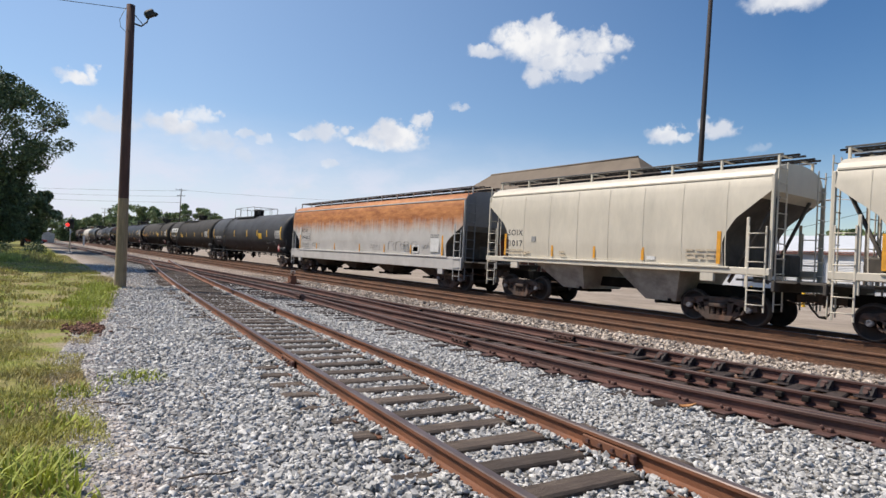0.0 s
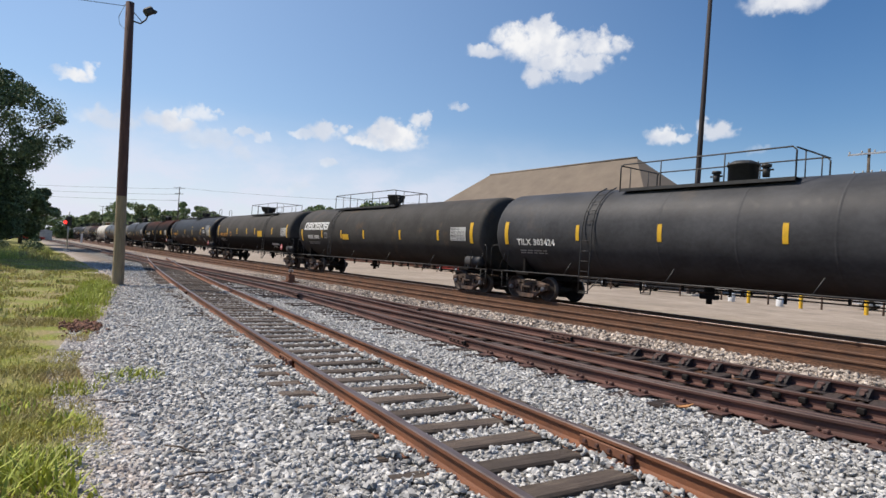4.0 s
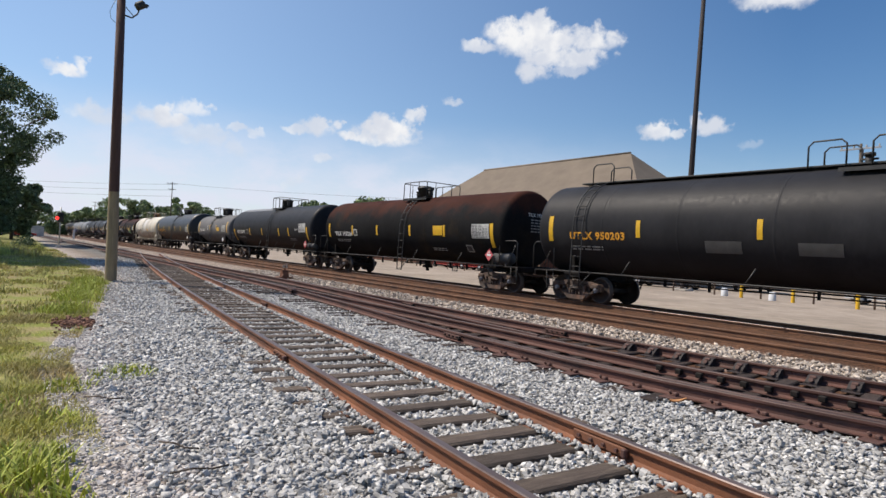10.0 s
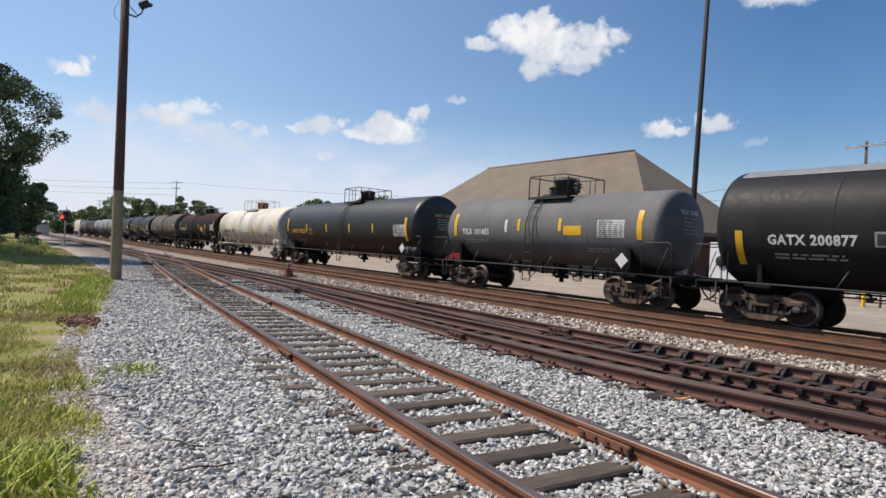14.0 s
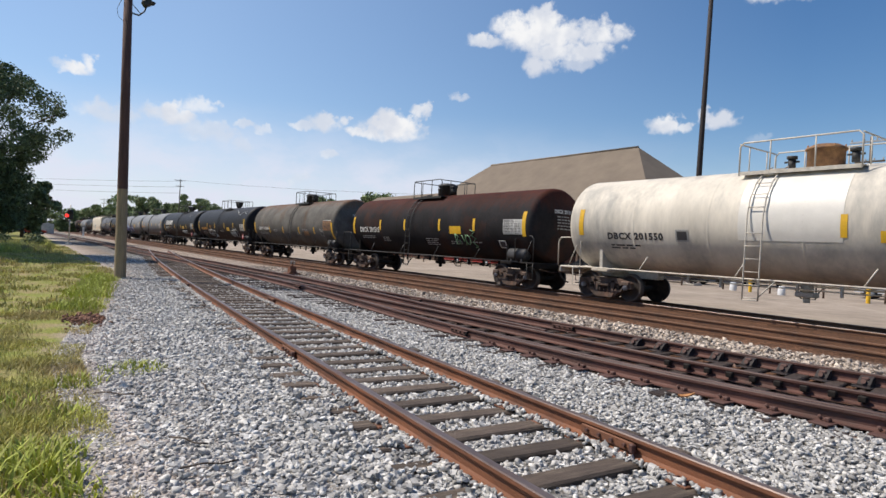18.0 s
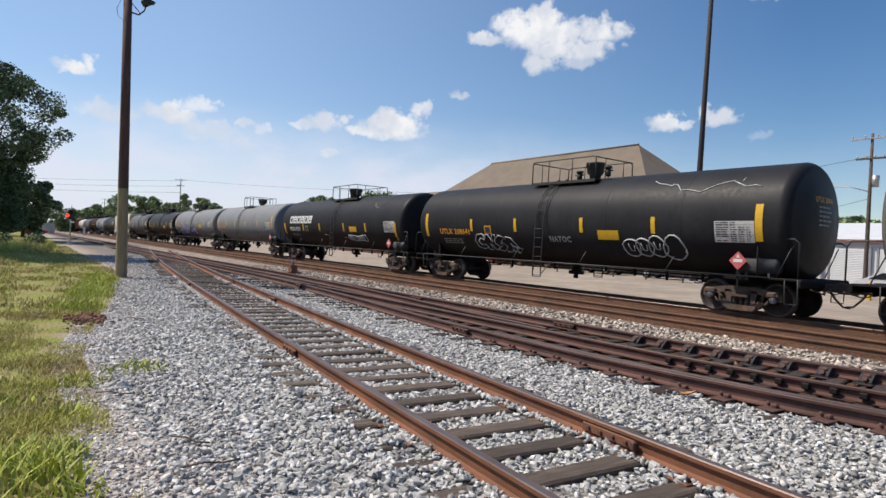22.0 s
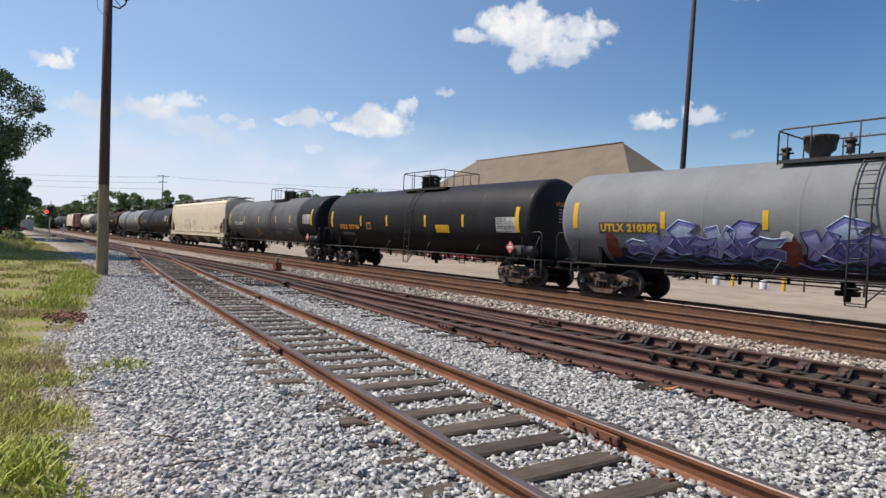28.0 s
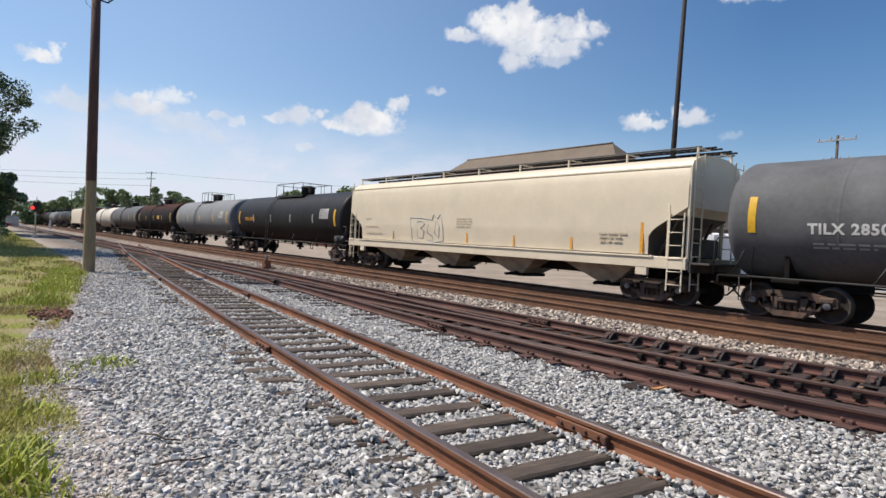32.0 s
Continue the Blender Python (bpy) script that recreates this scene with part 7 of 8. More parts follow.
# ---- car park edge: rail fence, bollards, vehicles ----
fence = thing("pipe_fence", "low brown pipe fence along the paved yard", "fence", pose(0, 0, GROUND))
for i in range(19):
    part_of("fence_post", fence, lambda s: s.rod((0, 0, 0), (0, 0, 0.78), 0.055, 8), [M_WOODTRIM], pose(-58 + i * 2.9, 36.5 - 0.035 * (i - 9), 0), key="post")
for z in (0.72, 0.38):
    part_of("fence_rail", fence, lambda s: s.rod((-58, 36.8, z), (-5.8, 36.2, z), 0.04, 8), [M_WOODTRIM])


def bollard(x, y, mat, label, tall=0.95, r=0.10):
    b = thing("bollard", label, "bollard", pose(x, y, GROUND), group="bollards by the yard")
    part_of("post", b, lambda s: s.lathe([(0, r), (tall - 0.06, r), (tall, r * 0.6), (tall, 0)], "z", 14), [mat], key=(mat.name, tall, r))


for x, y in ((-18.3, 35.8), (-15.2, 35.4), (-12.0, 35.2)):
    bollard(x, y, M_YELLOW, "bright yellow steel bollard at the yard edge")
for x, y in ((-19.4, 35.9), (-16.4, 35.6)):
    bollard(x, y, M_METALWHITE, "stout white concrete bollard at the yard edge", 0.5, 0.2)


def vehicle(x, y, turn, mat, label, kind, long=4.6, tall=1.5, box=False, wide=0.88):
    """A parked car, pickup or box van; front towards +x of its own."""
    v = thing(kind, label, kind.replace("_", " "), pose(x, y, GROUND, 0, 0, turn))
    h = long / 2
    if box:
        out = [(-h, 0.45), (h - 0.1, 0.45), (h, 0.9), (h - 0.5, 1.15), (h - 1.0, 2.1), (h - 1.9, 2.15), (h - 1.9, tall), (-h, tall)]
    else:
        out = [(-h, 0.35), (h, 0.35), (h, 0.75), (h - 1.2, 0.95), (h - 1.9, tall - 0.05), (-h + 1.2, tall), (-h + 0.35, 0.98), (-h, 0.9)]
    part_of("body", v, lambda s: s.prism(out, -wide, wide, "y"), [mat])
    part_of("windows", v, lambda s: s.prism([(h - 1.25, 1.0), (h - 1.95, tall - 0.15), (-h + 1.25, tall - 0.12), (-h + 0.6, 1.0)] if not box else [(h - 0.65, 1.2), (h - 1.05, 2.0), (h - 1.8, 2.0), (h - 1.8, 1.2)], -wide - 0.02, wide + 0.02, "y"), [M_GLASS])
    for wx in (-h + 0.8, h - 0.85):
        for k in (-1, 1):
            w = part_of("wheel", v, lambda s: s.lathe([(-0.11, 0.0), (-0.11, 0.33), (0.11, 0.33), (0.11, 0.0)], "y", 18), [M_RUBBER], pose(wx, (wide - 0.08) * k, 0.33), key="tyre")
            part_of("rim", w, lambda s: s.lathe([(-0.125, 0.0), (-0.125, 0.2), (0.125, 0.2), (0.125, 0.0)], "y", 14), [M_GALV], key="rim")
    return v


vehicle(-33.5, 40.2, 0, M_VEHDARK, "dark parked car behind the pipe fence", "car")
vehicle(-26.5, 40.6, 5, M_VEHDARK, "dark parked pickup in the yard", "pickup_truck", 5.4, 1.7)
vehicle(-48.5, 40.0, 0, M_VEHRED, "red parked car in the yard", "car")
vehicle(-54.0, 40.4, 0, M_VEHRED, "red parked car in the yard", "car")
camper = vehicle(-24.1, 47.0, 88, M_VEHWHITE, "white camper van with rear spare wheel beside the depot", "camper_van", 6.4, 3.5, True, 1.15)
part_of("spare_wheel", camper, lambda s: s.lathe([(-3.42, 0.0), (-3.42, 0.24), (-3.38, 0.40), (-3.22, 0.42), (-3.20, 0.0)], "x", 20, 0, (0, 0.15, 2.05)), [M_RUBBER])
part_of("roof_vent", camper, lambda s: s.box((-0.6, 0, 3.62), (0.8, 0.7, 0.24), 0, 0.06), [M_VEHWHITE])
part_of("body_stripe", camper, lambda s: (s.box((-1.0, 1.16, 1.3), (4.0, 0.02, 0.16), 0), s.box((-1.0, -1.16, 1.3), (4.0, 0.02, 0.16), 0)), [M_SPRAYBLUE])
vehicle(-12.5, 42.0, 10, M_VEHWHITE, "white parked car near the warehouse", "car")
vehicle(-175.0, 2.5, 20, M_VEHWHITE, "white car far along the line", "car")
vehicle(-182.0, -0.5, 30, M_VEHRED, "red car far along the line", "car")


# ---- trees ----
def leaf_cloud(centres, per, size, seed, name, mat):
    """A crown: leaves scattered about clump centres (x, y, z, radius), thinner towards the outside."""
    g = np.random.RandomState(seed)
    cs = np.repeat(np.array(centres), per, axis=0)
    n = len(cs)
    d = g.normal(size=(n, 3))
    d /= np.linalg.norm(d, axis=1)[:, None]
    p = cs[:, :3] + d * (cs[:, 3:4] * g.uniform(0.25, 1.05, (n, 1)) ** 0.6) * np.array([1, 1, 0.75])
    a, b = g.normal(size=(n, 3)), g.normal(size=(n, 3))
    a /= np.linalg.norm(a, axis=1)[:, None]
    b -= a * (a * b).sum(1)[:, None]
    b /= np.linalg.norm(b, axis=1)[:, None]
    sz = size * g.uniform(0.6, 1.4, (n, 1))
    v = np.empty((n, 4, 3))
    v[:, 0], v[:, 1], v[:, 2], v[:, 3] = p - a * sz, p + b * sz * 0.55, p + a * sz, p - b * sz * 0.55
    me = bpy.data.meshes.new(name)
    me.vertices.add(4 * n), me.loops.add(4 * n), me.polygons.add(n)
    me.vertices.foreach_set("co", v.ravel())
    me.loops.foreach_set("vertex_index", np.arange(4 * n))
    me.polygons.foreach_set("loop_start", np.arange(0, 4 * n, 4))
    me.polygons.foreach_set("loop_total", np.full(n, 4))
    me.update()
    me.materials.append(mat)
    return me


def tree(x, y, tall, spread, seed, label, leaf=0.28, clumps=46, per=150, low=0.22, mat=None, outline=None):
    """outline: pairs of height and reach of the crown, where it is not the common round one."""
    g = random.Random(seed)
    t = thing("tree", label, "tree", pose(x, y, GROUND), group="trees")
    s = Shape()
    r = 0.03 * tall
    s.pipe([(0, 0, -0.2), (0.1, 0, tall * 0.15), (-0.1, 0.1, tall * 0.32), (0.1, 0, tall * 0.6)], r, 8)
    tips = []
    for i in range(clumps):
        a, z = g.uniform(0, 2 * math.pi), g.uniform(low, 0.95)
        if outline:
            full = np.interp(z * tall, [h for h, _ in outline], [w for _, w in outline])
            reach = full * (g.uniform(0.60, 0.92) if i % 4 else g.uniform(0.1, 0.6))
            size = spread * g.uniform(0.09, 0.19)
        else:
            reach = spread * math.sin(math.pi * min(1, max(0.12, (z - low * 0.4) / (1.12 - low * 0.4)))) ** 0.7 * g.uniform(0.45, 1.0)
            size = spread * g.uniform(0.14, 0.30)
        p = Vector((reach * math.cos(a), reach * math.sin(a), tall * z))
        tips.append((p.x, p.y, p.z, size))
        if i % 2 == 0:
            z0 = tall * min(0.6, max(0.14, z - 0.28))
            s.pipe([(0, 0, z0), tuple(Vector((0, 0, z0)).lerp(p, 0.5) + Vector((0, 0, 0.3))), tuple(p)], r * 0.22 if not outline else r * 0.12, 5)
    part("trunk", s.mesh("trunk", M_BARK), t)
    part("crown", leaf_cloud(tips, per, leaf, seed, "crown", mat or M_LEAF), t)
    return t


CROWN = [(0.5, 3.8), (3.0, 4.4), (6.0, 4.6), (9.0, 4.8), (10.6, 8.0), (13.0, 9.6), (15.5, 9.0), (17.5, 5.6), (19.0, 3.8), (20.5, 1.0)]
tree(-85.0, -4.0, 21.0, 9.2, 3, "large leafy tree beside the grass", 0.16, 260, 260, 0.05, outline=CROWN)
tree(-93.0, -13.5, 17.0, 7.5, 4, "large leafy tree beside the grass", 0.26, 60, 150, 0.12)
tree(-51.5, -10.5, 27.0, 5.6, 5, "leafy tree that shades the grass", 0.36, 100, 190, 0.3)
tree(-104.0, 0.4, 8.2, 4.6, 6, "round dark tree beyond the grass", 0.3, 50, 130, 0.12)
tree(-118.0, -5.0, 9.0, 5.0, 7, "round dark tree beyond the grass", 0.32, 40, 120, 0.12)
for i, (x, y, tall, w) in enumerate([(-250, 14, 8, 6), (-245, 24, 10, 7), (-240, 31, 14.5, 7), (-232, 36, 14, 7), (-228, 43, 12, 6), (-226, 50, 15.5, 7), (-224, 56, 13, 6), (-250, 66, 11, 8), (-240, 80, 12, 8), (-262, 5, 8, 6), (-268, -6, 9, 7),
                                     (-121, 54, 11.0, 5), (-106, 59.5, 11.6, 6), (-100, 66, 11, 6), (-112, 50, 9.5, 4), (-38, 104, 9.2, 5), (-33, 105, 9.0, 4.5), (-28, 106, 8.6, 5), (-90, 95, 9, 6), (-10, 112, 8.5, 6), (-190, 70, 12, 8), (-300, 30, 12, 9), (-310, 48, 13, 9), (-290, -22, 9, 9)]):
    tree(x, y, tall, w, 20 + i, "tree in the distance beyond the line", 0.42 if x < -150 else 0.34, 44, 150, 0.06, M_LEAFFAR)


# ---- ties, fastenings, stones and grass ----
def tie_shape(s, long):
    s.box((0, 0, 0), (0.225, long, 0.17), 0, 0.018)


def lay_ties(parent, mid, x0, x1, step, long, seed, z=-0.262, wood=M_TIE):
    g = random.Random(seed)
    x = x0
    while x < x1:
        slope = (mid(x + 0.2) - mid(x - 0.2)) / 0.4
        me = shared(("tie", round(long, 1), wood.name), lambda s: tie_shape(s, long), [wood])
        part("tie", me, parent, pose(x + g.uniform(-0.03, 0.03), mid(x) + g.uniform(-0.05, 0.05), z + g.uniform(-0.012, 0.006), g.uniform(-0.6, 0.6), g.uniform(-1, 1), math.degrees(math.atan(slope)) + g.uniform(-1.2, 1.2)))
        x += step


lay_ties(track_a, lambda x: near_rail_a(x) + 0.7525, -5.86 - 86 * 0.555, 9.0, 0.555, 2.6, 1)
lay_ties(track_b, lambda x: (near_rail_b(x) + branch_off(x) + far_rail_b(x)) / 2, -27.0, 12.0, 0.56, 3.9, 2, wood=M_TIEDARK)
lay_ties(track_b, lambda x: far_rail_b(x) - 0.75, -62.0, -27.4, 0.6, 2.6, 3, wood=M_TIEDARK)


def plate_shape(s):
    s.box((0, 0, -0.180), (0.19, 0.34, 0.018), 0, 0.004)
    for k in (-1, 1):
        for x in (-0.05, 0.05):
            s.box((x, k * 0.085, -0.158), (0.022, 0.05, 0.03), 1, 0.005)


def joint_bar_shape(s):
    for k in (-1, 1):
        s.box((0, k * 0.030, -0.093), (0.62, 0.028, 0.080), 0, 0.008)
        for i in range(4):
            s.rod((-0.22 + i * 0.147, k * 0.040, -0.09), (-0.22 + i * 0.147, k * 0.072, -0.09), 0.018, 6, 1)
    s.box((0.31, -0.055, -0.09), (0.05, 0.05, 0.075), 1, 0.01)


def brace_shape(s):
    """Cast brace that stays the rail from its near side."""
    s.prism([(-0.02, -0.03), (-0.10, -0.05), (-0.20, -0.14), (-0.20, -0.172), (-0.02, -0.172)], -0.085, 0.085, "x")
    s.box((0, -0.11, -0.07), (0.10, 0.08, 0.05), 1, 0.015)
    s.rod((0, -0.16, -0.115), (0, -0.21, -0.095), 0.035, 8, 1)
    s.box((0, -0.12, -0.176), (0.24, 0.36, 0.016), 0, 0.003)


def clip_shape(s):
    s.box((0, -0.09, -0.165), (0.20, 0.36, 0.018), 0, 0.004)
    s.box((0.02, -0.085, -0.135), (0.06, 0.07, 0.05), 0, 0.012)
    s.rod((-0.04, -0.10, -0.14), (-0.06, -0.12, -0.10), 0.018, 6)


FASTEN = [M_RAIL, M_RAILDARK]
for line in (near_rail_a, lambda x: near_rail_a(x) + 1.505):
    for i in range(36):
        x = -5.86 + 0.555 * (12 - i)
        part("tie_plate", shared("tie_plate", plate_shape, FASTEN), track_a, pose(x, line(x), 0, 0, 0, -5.5))
for x, dy in ((-8.1, 0.0), (-3.35, 1.505), (-19.8, 0.0), (-15.0, 1.505)):
    part("joint_bar", shared("joint_bar", joint_bar_shape, FASTEN), track_a, pose(x, near_rail_a(x) + dy, 0, 0, 0, -5.5))
for x in (-9.0, -19.0):
    part("joint_bar", shared("joint_bar_dark", joint_bar_shape, [M_RAILDARK, M_UNDER]), track_b, pose(x, near_rail_b(x) + branch_off(x), 0, 0, 0, -6))
for x in (-8.9, -22.5, -14.6):
    part("joint_bar", shared("joint_bar_dark", None, None), track_b, pose(x, far_rail_b(x), 0))
for i in range(15):
    x = -7.0 + i * 0.52
    part("rail_brace", shared("brace", brace_shape, [M_BRACE, M_RAILDARK]), track_b, pose(x, far_rail_b(x), 0))
for i in range(14):
    x = -7.9 + i * 0.515
    part("rail_clip", shared("clip", clip_shape, [M_RAILDARK]), track_b, pose(x, near_rail_b(x) + branch_off(x), 0, 0, 0, -3))
for i in range(12):
    x = -5.35 + i * 0.31
    part("spacer_block", shared("spacer", lambda s: s.box((0, -0.05, -0.085), (0.10, 0.07, 0.08), 0, 0.012), [M_UNDER]), track_b, pose(x, near_rail_b(x) - 0.028 * (x + 8.6), 0))


CLOD_AT = (-12.77, 1.07)
M_CLOD = material("red_soil", (0.174, 0.087, 0.0566), 0.95, vary=0.3, scale=10, per="island", spread=0.4)


def stones(name, spots, size, mat, label, seed):
    """Crushed stones, one flattened, chipped block at every spot (x, y, z)."""
    g = np.random.RandomState(seed)
    p = np.array(spots)
    n = len(p)
    base = np.array([(x, y, z) for x in (-1, 1) for y in (-1, 1) for z in (-1, 1)], float)
    faces = np.array([(0, 1, 3, 2), (4, 6, 7, 5), (0, 4, 5, 1), (2, 3, 7, 6), (0, 2, 6, 4), (1, 5, 7, 3)])
    v = base[None] * g.uniform(0.48, 1.0, (n, 8, 3))
    dims = np.stack([g.uniform(0.7, 1.35, n), g.uniform(0.55, 1.0, n), g.uniform(0.3, 0.65, n)], 1) * size * 1.2 * g.uniform(0.5, 1.5, (n, 1)) / 2
    v *= dims[:, None, :]
    q = g.normal(size=(n, 4)) * np.array([1.0, 0.2, 0.2, 0.9])
    q /= np.linalg.norm(q, axis=1)[:, None]
    w, x, y, z = q.T
    R = np.stack([1 - 2 * (y * y + z * z), 2 * (x * y - z * w), 2 * (x * z + y * w), 2 * (x * y + z * w), 1 - 2 * (x * x + z * z), 2 * (y * z - x * w),
                  2 * (x * z - y * w), 2 * (y * z + x * w), 1 - 2 * (x * x + y * y)], 1).reshape(n, 3, 3)
    v = np.einsum("nij,nkj->nki", R, v) + p[:, None, :]
    me = bpy.data.meshes.new(name)
    me.vertices.add(8 * n), me.loops.add(24 * n), me.polygons.add(6 * n)
    me.vertices.foreach_set("co", v.ravel())
    me.loops.foreach_set("vertex_index", (faces[None] + 8 * np.arange(n)[:, None, None]).ravel())
    me.polygons.foreach_set("loop_start", np.arange(0, 24 * n, 4))
    me.polygons.foreach_set("loop_total", np.full(6 * n, 4))
    me.polygons.foreach_set("use_smooth", np.repeat(g.uniform(size=n) < 0.5, 6))
    me.update()
    me.materials.append(mat)
    return tagged(new(name, me), label, "gravel", kind="stuff")


def scatter(seed, n, x0, x1, lo, hi, z=(-0.235, -0.185), thin=None):
    g, out = random.Random(seed), []
    for _ in range(n):
        x = g.uniform(x0, x1)
        a, b = lo(x), hi(x)
        y = g.uniform(a, b)
        if math.hypot(x, y) < 1.2:
            continue
        if thin and g.random() > thin(x, y):
            continue
        out.append((x, y, g.uniform(*z)))
    return out


near_b = lambda x: near_rail_b(x) + branch_off(x)


def on_tie(x):
    return abs((x + 5.86) / 0.555 - round((x + 5.86) / 0.555)) * 0.555 < 0.125


thin_out = lambda x, y: 1.0 if x > -9 else max(0.10, 1 - (-9 - x) / 16)
between_ties = lambda x, y: thin_out(x, y) * (0.12 if on_tie(x - 0.095 * (y - near_rail_a(x) - 0.75)) else 1.0)
beside_rail = lambda x, y: 0.25 if on_tie(x - 0.095 * (y - near_rail_a(x) - 0.75)) and near_rail_a(x) - y < 0.45 else 1.0
spots = scatter(11, 125000, -46, -1, lambda x: grass_edge(x) + 0.35, lambda x: near_rail_a(x) - 0.08, (-0.235, -0.195), thin=lambda x, y: thin_out(x, y) * beside_rail(x, y) * min(1.0, 0.25 + (y - grass_edge(x)) * 0.6))
spots += scatter(12, 46000, -34, -0.5, lambda x: near_rail_a(x) + 0.08, lambda x: near_rail_a(x) + 1.42, (-0.245, -0.205), between_ties)
spots += scatter(13, 58000, -26, -0.5, lambda x: near_rail_a(x) + 1.59, lambda x: near_b(x) - 0.08, (-0.235, -0.19), thin_out)
for lo, hi, n in ((lambda x: grass_edge(x) + 0.35, lambda x: near_rail_a(x) - 0.08, 5000), (lambda x: near_rail_a(x) + 0.08, lambda x: near_rail_a(x) + 1.42, 5000), (lambda x: near_rail_a(x) + 1.59, lambda x: near_b(x) - 0.08, 9000)):
    spots += scatter(n + 17, n, -1.0, 8.0, lo, hi, (-0.235, -0.195))
# the shoulder lies in uneven heaps over the ends of the ties
heaped = lambda x, y: 1.0 if noise.noise((x * 1.9, y * 1.6, 9.0)) > 0.06 + 0.45 * (0.62 - (near_rail_a(x) - y)) - 0.15 else 0.0
spots += scatter(19, 26000, -24, 0.5, lambda x: near_rail_a(x) - 0.72, lambda x: near_rail_a(x) - 0.09, (-0.195, -0.158), lambda x, y: heaped(x, y) if on_tie(x - 0.095 * (y - near_rail_a(x) - 0.75)) else 0.3 * heaped(x, y))
spots += scatter(20, 2600, -24, 0.5, lambda x: near_rail_a(x) - 0.16, lambda x: near_rail_a(x) - 0.06, (-0.165, -0.135))
spots += scatter(21, 2600, -24, 0.5, lambda x: near_rail_a(x) + 1.34, lambda x: near_rail_a(x) + 1.44, (-0.175, -0.145))
stones("ballast_stones", spots, 0.042, M_STONE, "loose grey crushed stone ballast", 1)
spots = scatter(16, 30000, -14, -1, lambda x: grass_edge(x) - 0.12, lambda x: grass_edge(x) + 1.1, (-0.228, -0.212), thin=lambda x, y: min(1.0, 1.25 - (y - grass_edge(x)) * 0.8))
stones("fine_gravel", spots, 0.03, M_STONEFINE, "fine grey gravel at the edge of the grass", 8)
spots = scatter(14, 7000, -20, -0.5, lambda x: near_b(x) + 0.1, lambda x: far_rail_b(x) - 0.1, (-0.27, -0.22))
stones("turnout_stones", spots, 0.055, M_STONEBROWN, "rusty brown stones between the turnout rails", 2)
spots = scatter(15, 15000, -34, -0.5, lambda x: far_rail_b(x) + 0.12, lambda x: 12.35, (-0.22, -0.15), lambda x, y: 1.0 if x > -16 else 0.5)
stones("tan_stones", spots, 0.065, M_STONETAN, "pale tan crushed stone between the tracks", 3)

g = random.Random(44)
spots = [(CLOD_AT[0] + g.gauss(0, 0.28), CLOD_AT[1] + g.gauss(0, 0.13), g.uniform(-0.22, -0.16)) for _ in range(500)]
stones("soil_clods", spots, 0.05, M_CLOD, "small heap of red-brown soil beside the gravel", 9)


def blades(name, spots, tall, width, mat, label, seed, lean=0.5):
    """Grass: one bent blade of two faces at every spot."""
    g = np.random.RandomState(seed)
    p = np.array(spots)
    n = len(p)
    a = g.uniform(0, 2 * np.pi, n)
    side = np.stack([np.cos(a), np.sin(a), np.zeros(n)], 1) * width * g.uniform(0.6, 1.3, (n, 1))
    out = np.stack([-np.sin(a), np.cos(a), np.zeros(n)], 1)
    h = tall * g.uniform(0.45, 1.25, (n, 1)) * p[:, 3:4]
    k = g.uniform(0.1, lean, (n, 1))
    up = np.array([0, 0, 1.0])
    v = np.empty((n, 5, 3))
    b = p[:, :3]
    v[:, 0], v[:, 1] = b - side, b + side
    mid = b + up * h * 0.6 + out * h * k * 0.4
    v[:, 2], v[:, 3] = mid + side * 0.75, mid - side * 0.75
    v[:, 4] = b + up * h + out * h * k * 1.3
    me = bpy.data.meshes.new(name)
    me.vertices.add(5 * n), me.loops.add(7 * n), me.polygons.add(2 * n)
    me.vertices.foreach_set("co", v.ravel())
    me.loops.foreach_set("vertex_index", (np.array([0, 1, 2, 3, 3, 2, 4])[None] + 5 * np.arange(n)[:, None]).ravel())
    me.polygons.foreach_set("loop_start", (np.array([0, 4])[None] + 7 * np.arange(n)[:, None]).ravel())
    me.polygons.foreach_set("loop_total", np.tile([4, 3], n))
    me.update()
    me.materials.append(mat)
    return tagged(new(name, me), label, "grass", kind="stuff")


def turf(seed, n, x0, x1, lo, hi, edge_only=False):
    g, out = random.Random(seed), []
    for _ in range(n):
        x = g.uniform(x0, x1)
        y = g.uniform(lo(x), hi(x))
        k = noise.noise((x * 0.9, y * 0.9, 3.0))
        if g.random() < 0.5 + 1.8 * k + (0.25 if edge_only else 0.0):
            out.append((x, y, GROUND - 0.01, 0.7 + 0.8 * max(0, k)))
    return out


blades("grass", turf(31, 120000, -14, -3.2, lambda x: -1.4, lambda x: grass_edge(x) + 0.2) + turf(33, 70000, -14, 8, lambda x: -6.0 if x < -3.2 else -4.0, lambda x: -1.4 if x < -3.2 else grass_edge(x) + 0.15), 0.085, 0.0048, M_GRASS, "short dry yellow-green mown grass", 4, 0.9)
blades("far_grass", turf(32, 100000, -62, -14, lambda x: -6.0, lambda x: grass_edge(x) + 0.2), 0.14, 0.012, M_GRASS, "mown grass stretching along the tracks", 5, 0.8)


def clump(seed, cx, cy, r, n, tall=1.0):
    g, out = random.Random(seed), []
    for _ in range(n):
        a, d = g.uniform(0, 6.283), r * math.sqrt(g.random())
        out.append((cx + d * math.cos(a), cy + d * math.sin(a), GROUND - 0.01, tall * (0.6 + 0.8 * (1 - d / r))))
    return out


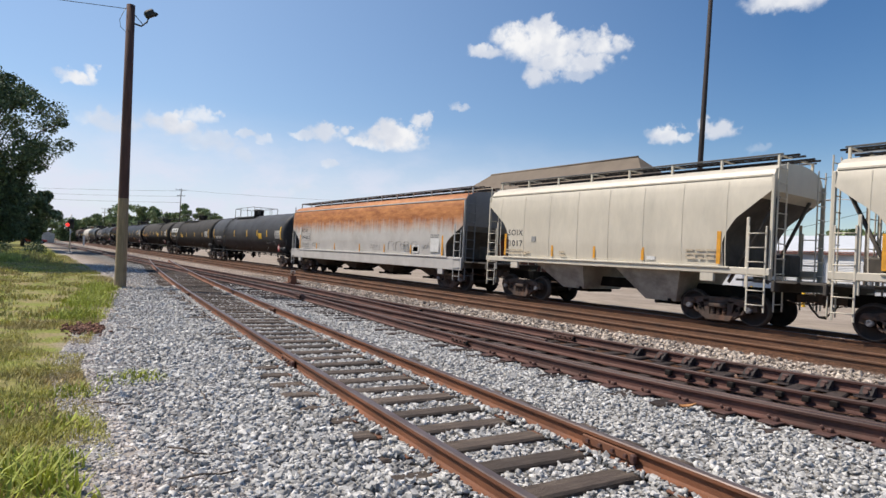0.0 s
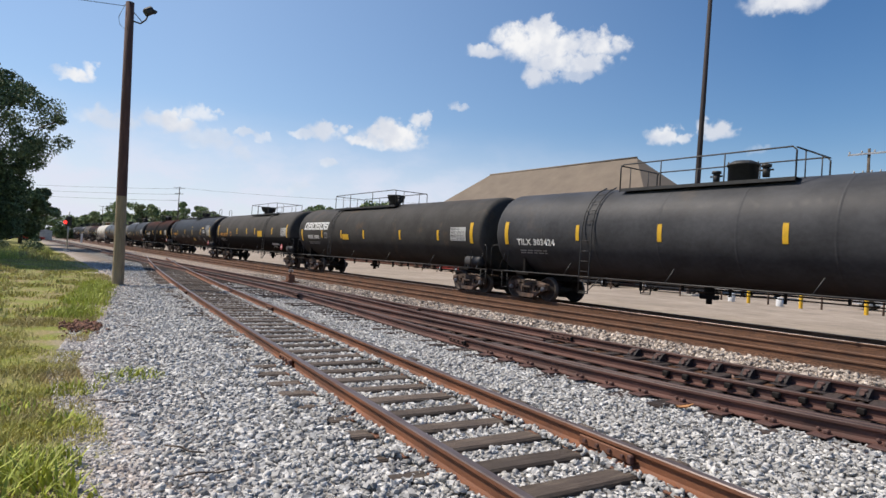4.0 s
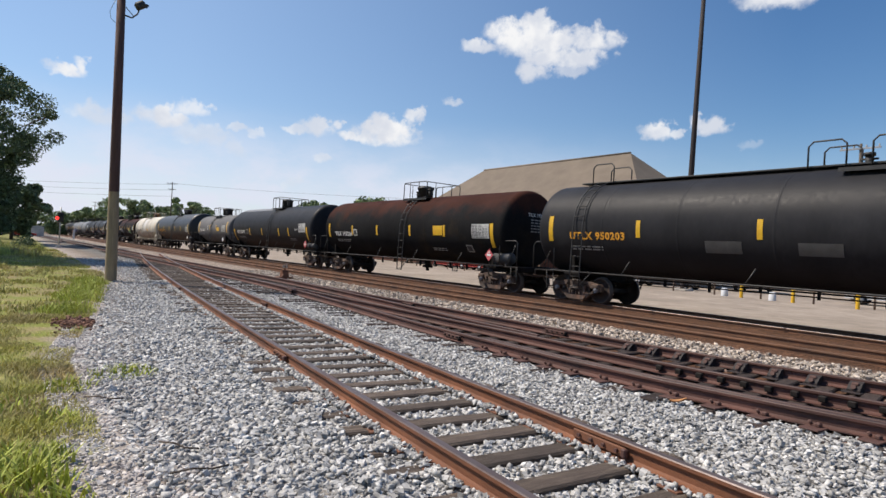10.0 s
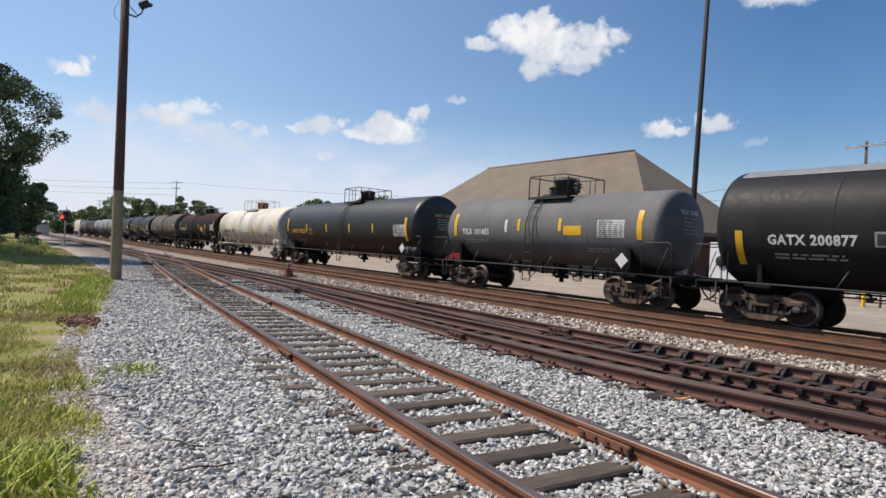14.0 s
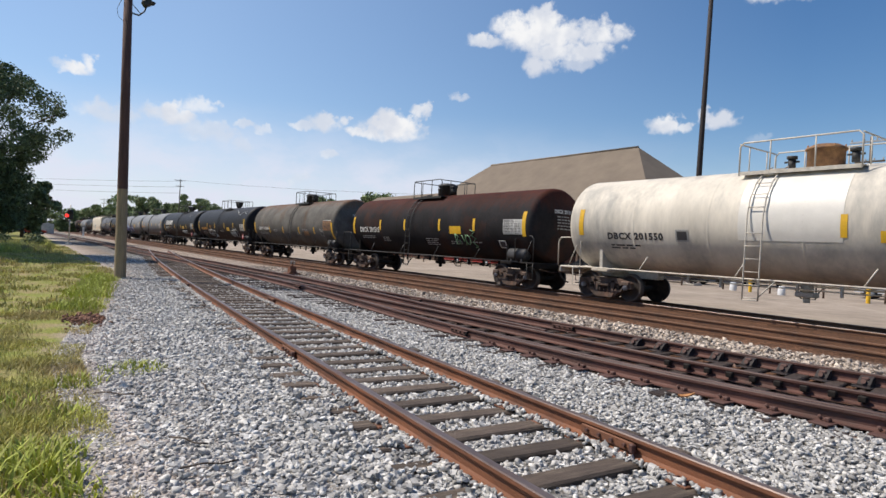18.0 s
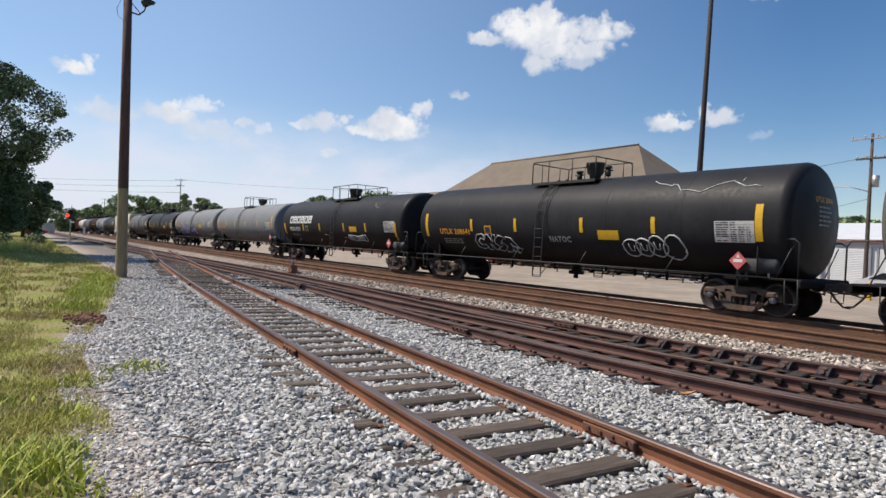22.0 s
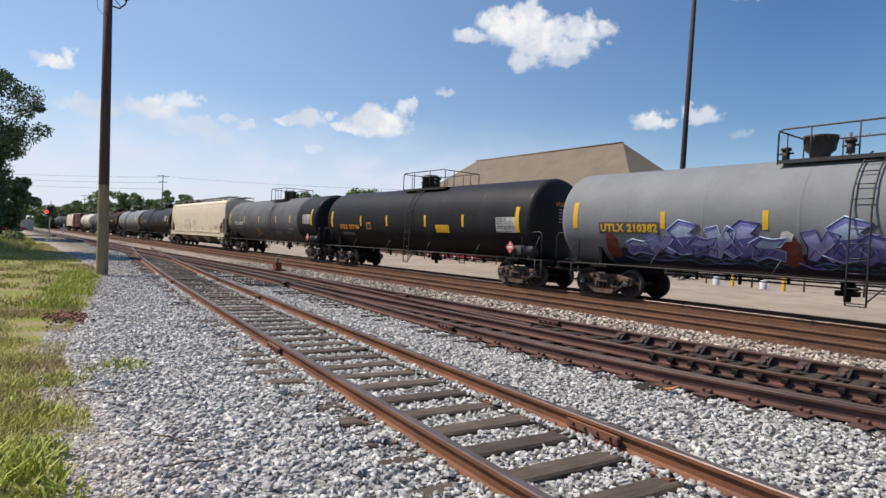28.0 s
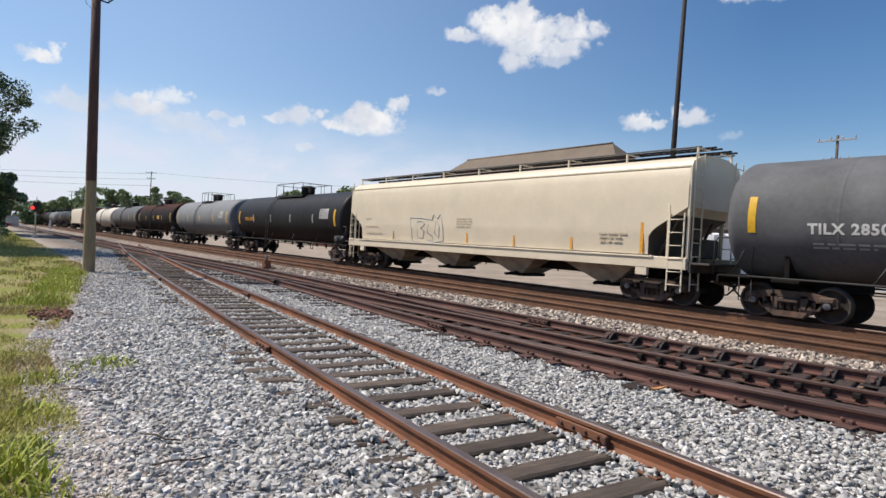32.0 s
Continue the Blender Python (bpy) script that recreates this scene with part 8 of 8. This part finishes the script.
spots = []
for i, (cx, cy, r, n) in enumerate([(-4.75, -0.02, 0.45, 260), (-4.35, 0.34, 0.22, 90), (-5.4, 0.2, 0.3, 120), (-6.3, 0.42, 0.22, 90), (-8.1, 1.22, 0.40, 230), (-4.72, 0.22, 0.24, 90), (-5.15, 0.30, 0.2, 60), (-7.6, 0.6, 0.3, 160), (-5.2, -0.3, 0.5, 200), (-6.9, 0.0, 0.4, 120)]):
    spots += clump(60 + i, cx, cy, r, n, 1.0 if cx > -5.3 and cy < 0.32 else 0.6)
blades("weeds", spots, 0.18, 0.010, M_WEED, "bright green broad-bladed weeds in the grass", 6, 1.0)
spots = []
for i in range(60):
    g = random.Random(200 + i)
    x = -14 - 11 * g.random()
    spots += clump(300 + i, x, grass_edge(x) - g.uniform(-0.05, 0.5), 0.4, 110)
blades("tall_grass", spots, 0.19, 0.008, M_WEED, "tall bright green grass along the gravel edge", 7, 0.7)


# rank growth past the shade of the tree
M_RANK = material("rank_grass", (0.418, 0.438, 0.104), 0.8, vary=0.3, scale=0.5, grain=3, per="island", spread=0.35, second=(0.331, 0.278, 0.131), second_at=(0.45, 0.62))
spots = []
g = random.Random(91)
for i in range(150):
    x = g.uniform(-66, -44)
    spots += clump(400 + i, x, g.uniform(-6.5, 1.7 - 0.02 * (x + 44)), g.uniform(0.5, 1.1), 150)
blades("rank_grass", spots, 0.50, 0.016, M_RANK, "knee-high rank grass beyond the mown strip", 12, 0.7)


def shrub(x, y, tall, seed):
    b = thing("shrub", "small dark shrub in the rank grass", "shrub", pose(x, y, GROUND), group="shrubs")
    g = random.Random(seed)
    tips = [(g.uniform(-0.5, 0.5) * tall, g.uniform(-0.5, 0.5) * tall, tall * g.uniform(0.25, 0.75), tall * 0.30) for _ in range(9)]
    part_of("stem", b, lambda s: [s.rod((0, 0, 0), p[:3], 0.012, 5) for p in tips[:5]], [M_BARK])
    part("foliage", leaf_cloud(tips, 90, 0.07, seed, "foliage", M_LEAF), b)


for x, y, tall, seed in ((-55.0, -1.2, 1.1, 71), (-54.0, 1.0, 1.3, 72), (-58.0, -3.4, 1.2, 73)):
    shrub(x, y, tall, seed)
vehicle(-150.0, 0.2, 80, M_VEHWHITE, "white parked car far along the grass", "car")
vehicle(-146.0, 2.4, 84, M_VEHRED, "red parked car far along the grass", "car")
vehicle(-160.0, -4.5, 80, M_VEHWHITE, "white parked car far along the grass", "car")


# ---- litter ----
def leaf_shape(s):
    rows = [(-0.10, 0.004, 0.02), (-0.06, 0.035, 0.012), (0.0, 0.05, 0.02), (0.05, 0.04, 0.035), (0.10, 0.004, 0.06)]
    vs = [p for x, w, z in rows for p in ((x, -w, z + 0.02), (x, 0, z), (x, w, z + 0.024))]
    vs += [(x, y, z + 0.003) for x, y, z in vs]
    n = 15
    fs = [(o + 3 * i + j, o + 3 * i + j + 1, o + 3 * i + j + 4, o + 3 * i + j + 3) for o in (0, n) for i in range(4) for j in range(2)]
    s.add(vs, fs, 0, True)


def litter(name, shape, mats, m, label, category):
    tagged(new(name, shared(name, shape, mats)), label, category).matrix_world = m


LEAF_AT, BOTTLE_AT = (-4.1, 6.66), (-3.15, 8.7)
STICKS = [(-12.55, 1.83, 20), (-6.82, 0.85, 50), (-6.77, 1.72, -8), (-5.04, 1.17, 30), (-4.44, 1.2, 80), (-10.01, 1.44, 0)]
M_DEADLEAF = material("dead_leaf", (0.365, 0.174, 0.0653), 0.8, vary=0.3, scale=20)
M_PLASTIC = material("bottle_plastic", (0.609, 0.618, 0.609), 0.35, vary=0.1, scale=10)
litter("dead_leaf", leaf_shape, [M_DEADLEAF], pose(LEAF_AT[0], LEAF_AT[1], -0.185, 6, -4, 20), "curled orange-brown dead leaf beside the rail", "leaf")
litter("plastic_bottle", lambda s: s.lathe([(-0.10, 0.0), (-0.10, 0.028), (-0.09, 0.033), (0.04, 0.033), (0.07, 0.02), (0.085, 0.013), (0.105, 0.013), (0.105, 0.0)], "x", 14), [M_PLASTIC],
       pose(BOTTLE_AT[0], BOTTLE_AT[1], -0.16, 0, 4, 35), "crushed white plastic bottle on the gravel", "bottle")
for x, y, turn in STICKS:
    litter("stick", lambda s: s.pipe([(-0.2, 0.0, 0.0), (-0.05, 0.02, 0.012), (0.08, 0.0, 0.004), (0.2, 0.03, 0.01)], 0.008, 5), [M_TIE], pose(x, y, -0.178, 0, 0, turn), "dark broken stick on the gravel", "stick")


# ---- what moves ----
def motions():
    """The train rolls past at a steady speed, and its wheels turn."""
    for car, mid in TRAIN:
        walk(car, [(t, pose(mid + SPEED * t, TRACK_D, 0)) for t in (0.0, 8.0, 16.0, 24.0, 32.0)])
    turn = math.degrees(SPEED / WHEEL_R / FPS)
    first = {}
    for wheels, dx in WHEELSETS:
        if dx not in first:
            walk(wheels, [(i / FPS, pose(dx, 0, WHEEL_R, 0, (turn * i) % 360, 0)) for i in range(int(32 * FPS) + 1)])
            first[dx] = wheels.animation_data
        else:
            keys = wheels.animation_data_create()
            wheels.rotation_mode = "QUATERNION"
            keys.action, keys.action_slot = first[dx].action, first[dx].action_slot


motions()
